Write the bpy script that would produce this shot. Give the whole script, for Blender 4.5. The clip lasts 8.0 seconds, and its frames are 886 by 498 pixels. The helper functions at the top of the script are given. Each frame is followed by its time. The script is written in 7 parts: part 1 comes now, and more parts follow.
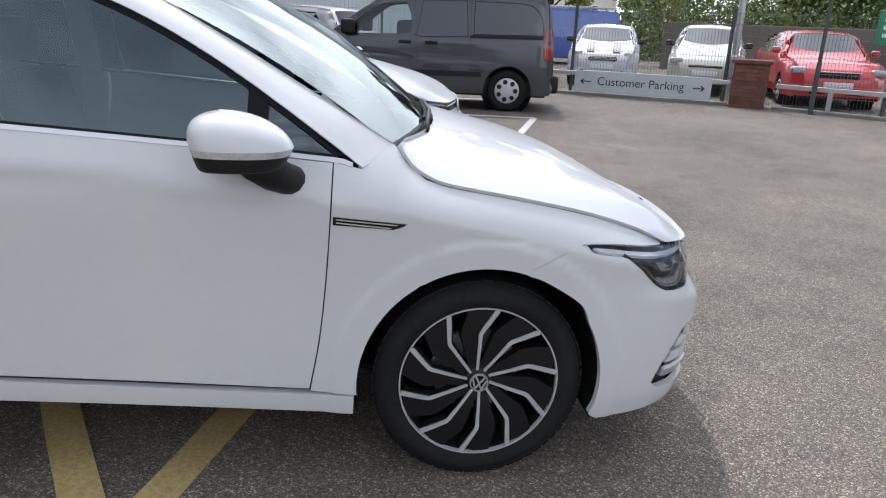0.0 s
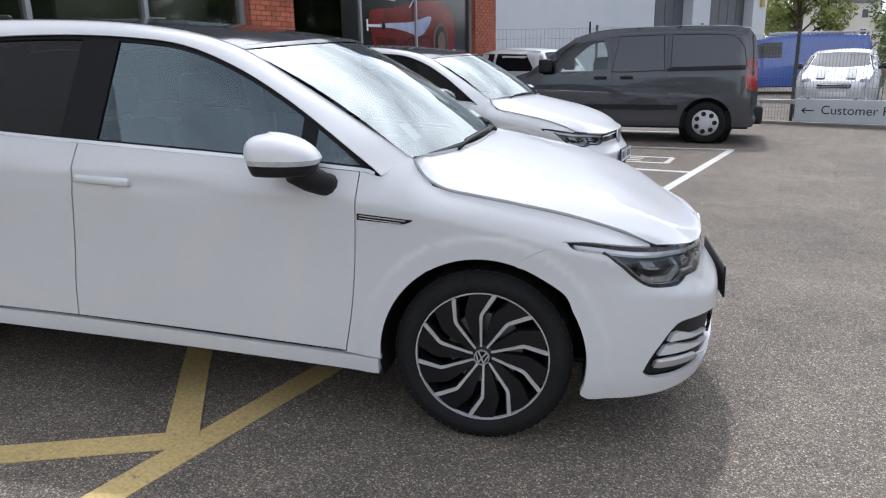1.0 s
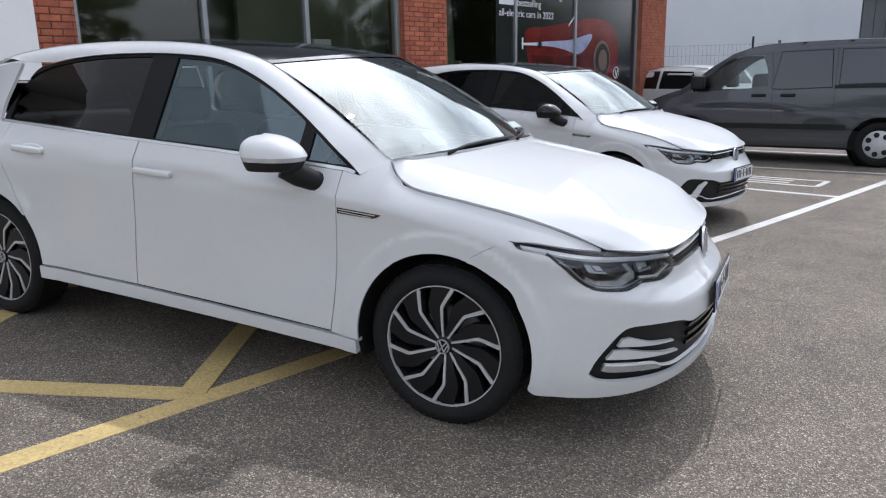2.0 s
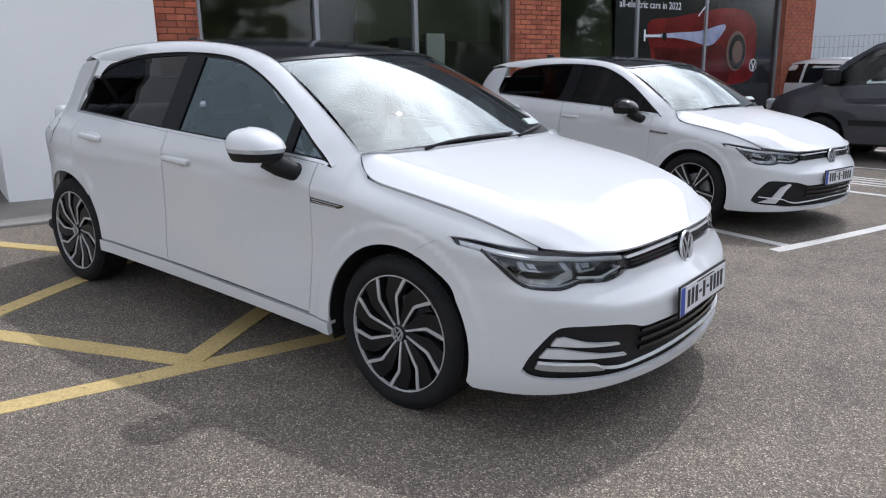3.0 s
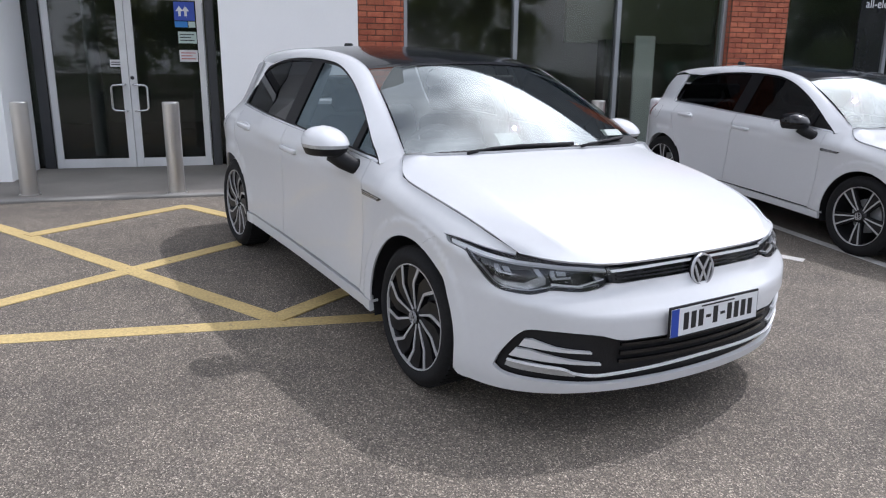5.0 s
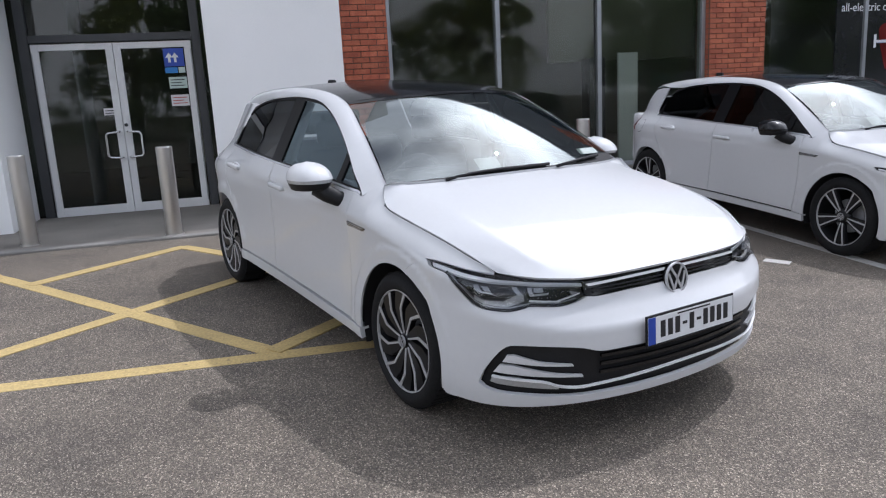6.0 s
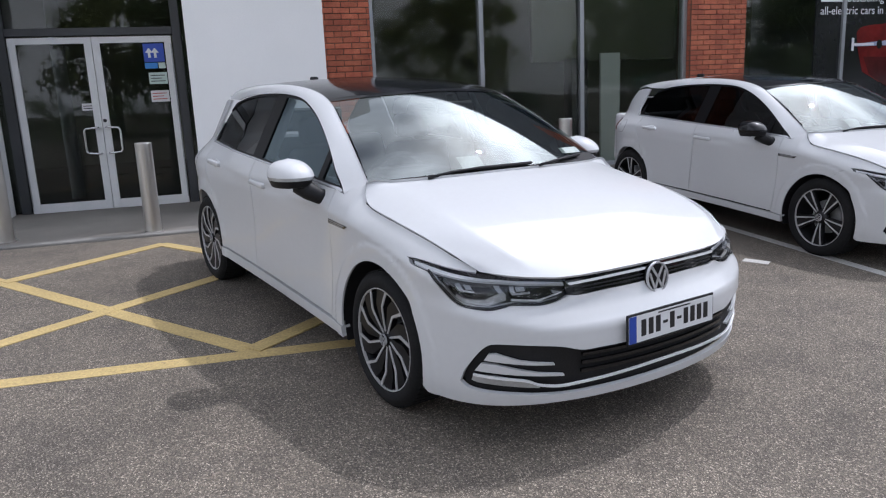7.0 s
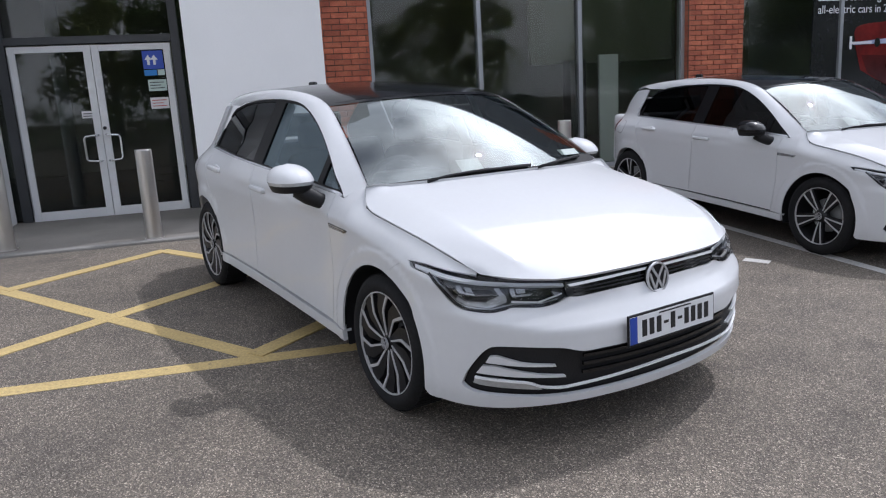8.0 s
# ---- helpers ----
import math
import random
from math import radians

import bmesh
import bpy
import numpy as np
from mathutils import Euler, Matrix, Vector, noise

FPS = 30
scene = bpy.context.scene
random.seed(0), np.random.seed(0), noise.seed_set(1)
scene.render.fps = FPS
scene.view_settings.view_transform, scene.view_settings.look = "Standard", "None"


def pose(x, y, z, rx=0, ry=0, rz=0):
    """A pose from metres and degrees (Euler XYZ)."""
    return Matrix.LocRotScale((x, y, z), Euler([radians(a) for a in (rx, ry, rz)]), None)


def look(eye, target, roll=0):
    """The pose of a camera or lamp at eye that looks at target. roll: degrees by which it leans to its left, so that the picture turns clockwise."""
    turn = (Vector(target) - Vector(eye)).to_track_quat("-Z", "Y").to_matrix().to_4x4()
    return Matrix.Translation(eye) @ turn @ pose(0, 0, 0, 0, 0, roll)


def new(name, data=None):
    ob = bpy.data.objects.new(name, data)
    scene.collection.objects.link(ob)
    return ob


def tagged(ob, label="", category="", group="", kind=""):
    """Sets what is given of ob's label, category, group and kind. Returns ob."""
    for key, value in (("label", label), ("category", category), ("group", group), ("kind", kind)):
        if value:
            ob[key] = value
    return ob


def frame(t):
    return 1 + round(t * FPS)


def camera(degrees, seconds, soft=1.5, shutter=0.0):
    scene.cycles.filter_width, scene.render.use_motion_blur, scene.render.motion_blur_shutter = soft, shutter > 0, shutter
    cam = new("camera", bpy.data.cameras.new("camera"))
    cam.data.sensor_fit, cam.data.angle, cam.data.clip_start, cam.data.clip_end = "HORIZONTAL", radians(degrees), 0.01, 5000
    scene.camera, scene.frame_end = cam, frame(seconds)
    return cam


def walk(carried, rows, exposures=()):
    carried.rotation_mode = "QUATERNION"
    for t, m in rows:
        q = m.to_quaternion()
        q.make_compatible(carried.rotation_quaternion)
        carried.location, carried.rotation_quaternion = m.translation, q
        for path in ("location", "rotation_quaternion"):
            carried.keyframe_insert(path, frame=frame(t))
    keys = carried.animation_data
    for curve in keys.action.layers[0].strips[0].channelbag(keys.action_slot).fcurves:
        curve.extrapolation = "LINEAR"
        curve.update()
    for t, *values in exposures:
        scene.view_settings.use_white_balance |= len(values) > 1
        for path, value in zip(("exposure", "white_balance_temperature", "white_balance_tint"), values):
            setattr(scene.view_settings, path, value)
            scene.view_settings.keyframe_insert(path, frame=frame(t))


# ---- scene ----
cam = camera(63.1, 8.0, soft=1.15)
# The tarmac under the parked cars falls gently away from the showroom; SLOPE turns that plane out of the level world.
FALL_X, FALL_Y = 0.0434, 0.0077
SLOPE = Vector((-FALL_X, -FALL_Y, 1)).rotation_difference(Vector((0, 0, 1))).to_matrix().to_4x4()
PATH = [
    (0, (-0.421, -2.761, 1.308), (-0.142, -0.868, 0.726), 4.9),
    (0.3, (-0.184, -2.852, 1.297), (-0.142, -0.916, 0.795), 4.8),
    (0.5, (-0.064, -2.903, 1.319), (-0.099, -0.96, 0.844), 4.2),
    (0.7, (0.09, -3.031, 1.304), (-0.183, -1.09, 0.911), 4.0),
    (1, (0.304, -3.212, 1.338), (-0.063, -1.315, 0.822), 1.6),
    (1.3, (0.521, -3.259, 1.336), (0.128, -1.362, 0.84), 0.9),
    (1.5, (0.69, -3.225, 1.32), (0.138, -1.355, 0.876), 2.5),
    (1.7, (0.866, -3.203, 1.324), (0.206, -1.372, 0.866), 1.7),
    (2, (1.116, -3.172, 1.33), (0.266, -1.427, 0.85), 1.3),
    (2.2, (1.315, -3.163, 1.339), (0.32, -1.498, 0.852), 0.7),
    (3.3, (1.923, -2.737, 1.378), (0.635, -1.293, 0.87), 2.1),
    (3.5, (2.046, -2.675, 1.362), (0.653, -1.338, 0.842), 2.6),
    (3.8, (2.183, -2.601, 1.396), (0.694, -1.413, 0.79), 1.7),
    (4, (2.255, -2.531, 1.408), (0.712, -1.408, 0.809), 0.5),
    (4.2, (2.297, -2.53, 1.446), (0.763, -1.386, 0.869), 2.0),
    (5.3, (2.676, -2.339, 1.471), (1.013, -1.351, 0.961), 1.0),
    (5.5, (2.708, -2.345, 1.483), (1.041, -1.35, 1.002), -0.5),
    (6, (2.725, -2.354, 1.49), (1.08, -1.316, 1.021), -1.4),
    (6.5, (2.724, -2.359, 1.487), (1.11, -1.277, 1.014), -0.6),
    (7, (2.718, -2.347, 1.486), (1.101, -1.269, 1.013), -0.8),
    (7.5, (2.719, -2.341, 1.482), (1.102, -1.262, 1.013), -0.8),
    (8, (2.725, -2.348, 1.486), (1.105, -1.271, 1.022), -1.5),
]
walk(cam, [(t, SLOPE @ look(eye, target, roll)) for t, eye, target, roll in PATH], exposures=[(0, 0.50, 5970, 13), (2, 0.44, 5950, 13), (3.4, 0.38, 5940, 14), (4.0, 0.58, 5940, 15), (4.2, 0.58, 5940, 15), (5.4, 0.42, 5920, 15), (6.5, 0.30, 5900, 15), (8, 0.28, 5900, 15)])

# ---- light ----
SUN_WAY = Vector((-0.06, 0.585, 0.965)).normalized()
sun = new("sun", bpy.data.lights.new("sun", "SUN"))
sun.data.energy, sun.data.angle, sun.data.color = 1.55, radians(0.8), (1.0, 0.97, 0.93)
sun.matrix_world = look(SUN_WAY * 60, (0, 0, 0))
world = bpy.data.worlds.new("sky")
scene.world = world
world.use_nodes = True


def link(tree, a, b):
    tree.links.new(a, b)


wt = world.node_tree
sky = wt.nodes.new("ShaderNodeTexSky")
sky.sky_type, sky.sun_disc = "NISHITA", False
sky.sun_elevation = math.asin(SUN_WAY.z)
sky.sun_rotation = math.atan2(SUN_WAY.x, SUN_WAY.y)
sky.air_density, sky.dust_density, sky.ozone_density = 1.0, 2.0, 1.0
coord = wt.nodes.new("ShaderNodeTexCoord")
stretch = wt.nodes.new("ShaderNodeMapping")
stretch.inputs["Scale"].default_value = (1.0, 1.0, 2.2)
cloud = wt.nodes.new("ShaderNodeTexNoise")
cloud.inputs["Scale"].default_value, cloud.inputs["Detail"].default_value, cloud.inputs["Roughness"].default_value = 1.3, 4, 0.5
cover = wt.nodes.new("ShaderNodeValToRGB")
cover.color_ramp.elements[0].position, cover.color_ramp.elements[1].position = 0.34, 0.58
puff = wt.nodes.new("ShaderNodeTexNoise")
puff.inputs["Scale"].default_value, puff.inputs["Detail"].default_value = 2.2, 4
tone = wt.nodes.new("ShaderNodeValToRGB")
tone.color_ramp.elements[0].position, tone.color_ramp.elements[1].position = 0.3, 0.72
tone.color_ramp.elements[0].color, tone.color_ramp.elements[1].color = (10.5, 10.8, 11.2, 1), (15.0, 15.0, 14.8, 1)
blend = wt.nodes.new("ShaderNodeMixRGB")
# thin cloud is brightest towards the sun
toward = wt.nodes.new("ShaderNodeVectorMath")
toward.operation = "DOT_PRODUCT"
toward.inputs[1].default_value = SUN_WAY
halo = wt.nodes.new("ShaderNodeMapRange")
halo.inputs["From Min"].default_value, halo.inputs["From Max"].default_value = 0.2, 1.0
halo.inputs["To Min"].default_value, halo.inputs["To Max"].default_value = 0.0, 1.0
steep = wt.nodes.new("ShaderNodeMath")
steep.operation = "POWER"
steep.inputs[1].default_value = 6.0
gain = wt.nodes.new("ShaderNodeMath")
gain.operation = "MULTIPLY_ADD"
gain.inputs[1].default_value, gain.inputs[2].default_value = 4.5, 1.0
# the cloud thins out overhead
apart = wt.nodes.new("ShaderNodeSeparateXYZ")
rise = wt.nodes.new("ShaderNodeMapRange")
rise.inputs["To Min"].default_value, rise.inputs["To Max"].default_value = 1.12, 0.50
dim = wt.nodes.new("ShaderNodeVectorMath")
dim.operation = "SCALE"
lift = wt.nodes.new("ShaderNodeVectorMath")
lift.operation = "SCALE"
for a, b in (
    (coord.outputs["Generated"], toward.inputs[0]),
    (toward.outputs["Value"], halo.inputs["Value"]),
    (halo.outputs["Result"], steep.inputs[0]),
    (steep.outputs["Value"], gain.inputs[0]),
    (gain.outputs["Value"], lift.inputs["Scale"]),
    (tone.outputs["Color"], lift.inputs[0]),
    (coord.outputs["Generated"], stretch.inputs["Vector"]),
    (stretch.outputs["Vector"], cloud.inputs["Vector"]),
    (stretch.outputs["Vector"], puff.inputs["Vector"]),
    (cloud.outputs["Fac"], cover.inputs["Fac"]),
    (puff.outputs["Fac"], tone.inputs["Fac"]),
    (cover.outputs["Color"], blend.inputs["Fac"]),
    (sky.outputs["Color"], blend.inputs["Color1"]),
    (lift.outputs["Vector"], blend.inputs["Color2"]),
    (coord.outputs["Generated"], apart.inputs["Vector"]),
    (apart.outputs["Z"], rise.inputs["Value"]),
    (rise.outputs["Result"], dim.inputs["Scale"]),
    (blend.outputs["Color"], dim.inputs[0]),
    (dim.outputs["Vector"], wt.nodes["Background"].inputs["Color"]),
):
    link(wt, a, b)
wt.nodes["Background"].inputs["Strength"].default_value = 0.11

# ---- materials ----


def surface(name, low, high=None, rough=0.6, metal=0.0, scale=3.0, fine=60.0, grain=0.15, bump=0.0, coat=0.0, spec=0.5, each=0.0, local=False):
    """A surface whose colour wanders from low to high in broad stains, with a finer grain, a relief and a little change of gloss."""
    m = bpy.data.materials.new(name)
    m.use_nodes = True
    t = m.node_tree
    b = t.nodes["Principled BSDF"]
    high = high or low
    if local:
        where = t.nodes.new("ShaderNodeTexCoord").outputs["Object"]
    else:
        where = t.nodes.new("ShaderNodeNewGeometry").outputs["Position"]
    broad, small = t.nodes.new("ShaderNodeTexNoise"), t.nodes.new("ShaderNodeTexNoise")
    broad.inputs["Scale"].default_value, broad.inputs["Detail"].default_value = scale, 5
    small.inputs["Scale"].default_value, small.inputs["Detail"].default_value = fine, 3
    link(t, where, broad.inputs["Vector"])
    link(t, where, small.inputs["Vector"])
    ramp = t.nodes.new("ShaderNodeValToRGB")
    ramp.color_ramp.elements[0].position, ramp.color_ramp.elements[1].position = 0.3, 0.7
    ramp.color_ramp.elements[0].color, ramp.color_ramp.elements[1].color = (*low, 1), (*high, 1)
    link(t, broad.outputs["Fac"], ramp.inputs["Fac"])
    shade = t.nodes.new("ShaderNodeMapRange")
    shade.inputs["From Min"].default_value, shade.inputs["From Max"].default_value = 0.25, 0.75
    shade.inputs["To Min"].default_value, shade.inputs["To Max"].default_value = 1 - grain, 1 + grain
    link(t, small.outputs["Fac"], shade.inputs["Value"])
    mult = t.nodes.new("ShaderNodeVectorMath")
    mult.operation = "SCALE"
    link(t, ramp.outputs["Color"], mult.inputs[0])
    link(t, shade.outputs["Result"], mult.inputs["Scale"])
    out = mult.outputs["Vector"]
    if each:
        info = t.nodes.new("ShaderNodeObjectInfo")
        own = t.nodes.new("ShaderNodeMapRange")
        own.inputs["To Min"].default_value, own.inputs["To Max"].default_value = 1 - each, 1 + each
        link(t, info.outputs["Random"], own.inputs["Value"])
        again = t.nodes.new("ShaderNodeVectorMath")
        again.operation = "SCALE"
        link(t, out, again.inputs[0])
        link(t, own.outputs["Result"], again.inputs["Scale"])
        out = again.outputs["Vector"]
    link(t, out, b.inputs["Base Color"])
    gloss = t.nodes.new("ShaderNodeMapRange")
    gloss.inputs["To Min"].default_value, gloss.inputs["To Max"].default_value = max(rough - 0.08, 0.02), min(rough + 0.08, 1)
    link(t, broad.outputs["Fac"], gloss.inputs["Value"])
    link(t, gloss.outputs["Result"], b.inputs["Roughness"])
    b.inputs["Metallic"].default_value = metal
    b.inputs["Specular IOR Level"].default_value = spec
    b.inputs["Coat Weight"].default_value, b.inputs["Coat Roughness"].default_value = coat, 0.03
    if bump:
        relief = t.nodes.new("ShaderNodeBump")
        relief.inputs["Strength"].default_value, relief.inputs["Distance"].default_value = bump, 0.01
        link(t, small.outputs["Fac"], relief.inputs["Height"])
        link(t, relief.outputs["Normal"], b.inputs["Normal"])
    return m


def pane_material(name, tint, ior=1.5, rough=0.0, sheen=(0.9, 0.9, 0.9)):
    """Thin glass: what is behind it shows tinted, and it mirrors by the angle."""
    m = bpy.data.materials.new(name)
    m.use_nodes = True
    t = m.node_tree
    t.nodes.remove(t.nodes["Principled BSDF"])
    see, shine, mix, f = (t.nodes.new(k) for k in ("ShaderNodeBsdfTransparent", "ShaderNodeBsdfGlossy", "ShaderNodeMixShader", "ShaderNodeFresnel"))
    see.inputs["Color"].default_value = (*tint, 1)
    shine.inputs["Roughness"].default_value = rough
    shine.inputs["Color"].default_value = (*sheen, 1)
    f.inputs["IOR"].default_value = ior
    link(t, f.outputs["Fac"], mix.inputs["Fac"])
    link(t, see.outputs["BSDF"], mix.inputs[1])
    link(t, shine.outputs["BSDF"], mix.inputs[2])
    link(t, mix.outputs["Shader"], t.nodes["Material Output"].inputs["Surface"])
    return m


def asphalt_material():
    """Worn grey tarmac: pale chippings in a dark binder, patches, oil stains and a coarse relief."""
    m = bpy.data.materials.new("asphalt")
    m.use_nodes = True
    t = m.node_tree
    b = t.nodes["Principled BSDF"]
    where = t.nodes.new("ShaderNodeNewGeometry").outputs["Position"]

    def noise_at(scale, detail=4, rough=0.6):
        n = t.nodes.new("ShaderNodeTexNoise")
        n.inputs["Scale"].default_value, n.inputs["Detail"].default_value, n.inputs["Roughness"].default_value = scale, detail, rough
        link(t, where, n.inputs["Vector"])
        return n.outputs["Fac"]

    def ramp(source, stops):
        r = t.nodes.new("ShaderNodeValToRGB")
        e = r.color_ramp.elements
        while len(e) < len(stops):
            e.new(0.5)
        for k, (at, c) in zip(e, stops):
            k.position, k.color = at, (*c, 1)
        link(t, source, r.inputs["Fac"])
        return r.outputs["Color"]

    def mixed(kind, fac, a, c):
        x = t.nodes.new("ShaderNodeMixRGB")
        x.blend_type = kind
        x.inputs["Fac"].default_value = fac
        link(t, a, x.inputs["Color1"])
        link(t, c, x.inputs["Color2"])
        return x.outputs["Color"]

    chips = t.nodes.new("ShaderNodeTexVoronoi")
    chips.inputs["Scale"].default_value = 190
    link(t, where, chips.inputs["Vector"])
    sep = t.nodes.new("ShaderNodeSeparateColor")
    link(t, chips.outputs["Color"], sep.inputs["Color"])
    stone = ramp(sep.outputs["Red"], ((0.0, (0.064, 0.058, 0.051)), (0.55, (0.116, 0.105, 0.092)), (0.88, (0.184, 0.166, 0.145)), (1.0, (0.38, 0.345, 0.30))))
    grit = ramp(noise_at(260, 3), ((0.3, (0.66, 0.66, 0.66)), (0.7, (1.26, 1.25, 1.23))))
    wear = ramp(noise_at(0.55, 6), ((0.3, (1.03, 1.00, 0.97)), (0.7, (1.60, 1.54, 1.46))))
    spots = ramp(noise_at(3.4, 6), ((0.25, (0.78, 0.78, 0.79)), (0.55, (1.05, 1.04, 1.02))))
    colour = mixed("MULTIPLY", 1, mixed("MULTIPLY", 1, mixed("MULTIPLY", 1, stone, grit), wear), spots)
    link(t, colour, b.inputs["Base Color"])
    b.inputs["Roughness"].default_value, b.inputs["Specular IOR Level"].default_value = 0.85, 0.3
    relief = t.nodes.new("ShaderNodeBump")
    relief.inputs["Strength"].default_value, relief.inputs["Distance"].default_value = 0.7, 0.006
    link(t, chips.outputs["Distance"], relief.inputs["Height"])
    link(t, relief.outputs["Normal"], b.inputs["Normal"])
    return m


def worn_paint(name, colour, under=(0.07, 0.07, 0.07)):
    """Road paint, scuffed through to the tarmac in places."""
    m = surface(name, tuple(0.8 * c for c in colour), colour, rough=0.75, scale=2.2, fine=70, grain=0.22, bump=0.5)
    t = m.node_tree
    b = t.nodes["Principled BSDF"]
    old = b.inputs["Base Color"].links[0].from_socket
    n = t.nodes.new("ShaderNodeTexNoise")
    n.inputs["Scale"].default_value, n.inputs["Detail"].default_value, n.inputs["Roughness"].default_value = 28, 8, 0.75
    link(t, t.nodes["Geometry"].outputs["Position"], n.inputs["Vector"])
    r = t.nodes.new("ShaderNodeValToRGB")
    r.color_ramp.elements[0].position, r.color_ramp.elements[1].position = 0.29, 0.40
    link(t, n.outputs["Fac"], r.inputs["Fac"])
    x = t.nodes.new("ShaderNodeMixRGB")
    x.inputs["Color1"].default_value = (*under, 1)
    link(t, r.outputs["Color"], x.inputs["Fac"])
    link(t, old, x.inputs["Color2"])
    link(t, x.outputs["Color"], b.inputs["Base Color"])
    return m


def glow(name, colour, strength):
    m = bpy.data.materials.new(name)
    m.use_nodes = True
    b = m.node_tree.nodes["Principled BSDF"]
    b.inputs["Base Color"].default_value = (*colour, 1)
    b.inputs["Emission Color"].default_value, b.inputs["Emission Strength"].default_value = (*colour, 1), strength
    return m


ASPHALT = asphalt_material()
YELLOW = worn_paint("yellow_road_paint", (0.55, 0.41, 0.17))
WHITE_LINE = worn_paint("white_road_paint", (0.60, 0.585, 0.55))
PAVING = surface("concrete_paving", (0.135, 0.124, 0.108), (0.20, 0.185, 0.164), rough=0.85, scale=1.4, fine=90, grain=0.2, bump=0.3, each=0.08)
KERB = surface("kerb_concrete", (0.17, 0.163, 0.15), (0.24, 0.23, 0.212), rough=0.85, scale=3, fine=80, grain=0.15, bump=0.3)
RENDER_WHITE = surface("white_render", (0.80, 0.80, 0.79), (0.85, 0.85, 0.84), rough=0.8, scale=0.9, fine=120, grain=0.03, bump=0.12)
MORTAR = surface("mortar", (0.10, 0.06, 0.045), (0.16, 0.10, 0.075), rough=0.9, scale=4, fine=90, grain=0.2, bump=0.4)
BRICK = surface("red_brick", (0.31, 0.078, 0.042), (0.46, 0.145, 0.075), rough=0.85, scale=6, fine=70, grain=0.22, bump=0.5, each=0.22)
BRICK_BROWN = surface("brown_brick", (0.17, 0.060, 0.040), (0.25, 0.095, 0.062), rough=0.85, scale=6, fine=70, grain=0.25, bump=0.5, each=0.2)
CLAD = surface("pale_cladding", (0.55, 0.57, 0.60), (0.62, 0.64, 0.66), rough=0.6, scale=0.4, fine=30, grain=0.04)
ALU = surface("grey_aluminium", (0.30, 0.31, 0.32), (0.36, 0.37, 0.38), rough=0.4, metal=0.6, scale=2, fine=60, grain=0.05)
DARK_FRAME = surface("dark_powder_coat", (0.035, 0.037, 0.04), (0.05, 0.052, 0.056), rough=0.45, scale=2, fine=90, grain=0.1)
WHITE_FRAME = surface("white_powder_coat", (0.66, 0.66, 0.65), (0.74, 0.74, 0.73), rough=0.4, scale=3, fine=90, grain=0.05)
STEEL = surface("brushed_steel", (0.52, 0.50, 0.47), (0.62, 0.60, 0.57), rough=0.32, metal=1.0, scale=2, fine=150, grain=0.08)
CHROME = surface("chrome", (0.75, 0.75, 0.76), rough=0.1, metal=1.0, grain=0.02)
SHOW_GLASS = pane_material("showroom_glass", (0.78, 0.81, 0.77), 1.35)
DOOR_GLASS = pane_material("door_glass", (0.40, 0.43, 0.42), 1.45)
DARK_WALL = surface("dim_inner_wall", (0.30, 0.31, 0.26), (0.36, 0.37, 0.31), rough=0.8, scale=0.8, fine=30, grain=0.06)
OLIVE_WALL = surface("olive_grey_board", (0.15, 0.153, 0.115), (0.19, 0.193, 0.15), rough=0.8, scale=0.8, fine=30, grain=0.05)
TILE_FLOOR = surface("dark_floor_tile", (0.07, 0.07, 0.07), (0.10, 0.10, 0.10), rough=0.3, scale=1.0, fine=40, grain=0.06)
BOARD = surface("pale_display_board", (0.78, 0.79, 0.79), (0.82, 0.83, 0.83), rough=0.5, scale=2, fine=50, grain=0.03)
GALV = surface("galvanised_steel", (0.42, 0.43, 0.44), (0.52, 0.53, 0.54), rough=0.5, metal=0.7, scale=5, fine=60, grain=0.1)
FENCE_GREEN = surface("dark_fence_paint", (0.05, 0.06, 0.055), (0.07, 0.08, 0.075), rough=0.6, grain=0.1)
ROLLER = surface("dark_grey_shutter", (0.07, 0.075, 0.085), (0.10, 0.105, 0.115), rough=0.5, scale=2, fine=40, grain=0.06)
SIGN_BLUE = surface("blue_sign_panel", (0.015, 0.03, 0.16), (0.02, 0.04, 0.2), rough=0.4, grain=0.03)
SIGN_WHITE = surface("white_sign_panel", (0.72, 0.74, 0.75), (0.77, 0.79, 0.8), rough=0.4, scale=2, grain=0.03)
SIGN_GREY = surface("pale_grey_sign_panel", (0.46, 0.50, 0.53), (0.52, 0.56, 0.58), rough=0.45, scale=2, grain=0.04)
INK = surface("black_ink", (0.012, 0.012, 0.014), rough=0.5, grain=0.05)
BARK = surface("bark", (0.06, 0.045, 0.03), (0.11, 0.085, 0.06), rough=0.9, scale=4, fine=30, grain=0.3, bump=0.6)


def leaf_material(name, low, high):
    m = surface(name, low, high, rough=0.55, scale=0.7, fine=6, grain=0.35)
    m.node_tree.nodes["Principled BSDF"].inputs["Transmission Weight"].default_value = 0.0
    return m


LEAF = leaf_material("green_leaves", (0.055, 0.10, 0.022), (0.14, 0.19, 0.045))
LEAF_PALE = leaf_material("pale_green_leaves", (0.16, 0.20, 0.045), (0.30, 0.32, 0.09))
LEAF_PURPLE = leaf_material("purple_leaves", (0.025, 0.012, 0.014), (0.055, 0.03, 0.03))

# ---- mesh helpers ----


def mesh_from(name, verts, faces, material, smooth=False):
    me = bpy.data.meshes.new(name)
    me.from_pydata([tuple(v) for v in verts], [], faces)
    if smooth:
        me.polygons.foreach_set("use_smooth", [True] * len(me.polygons))
    me.materials.append(material)
    me.update()
    return me


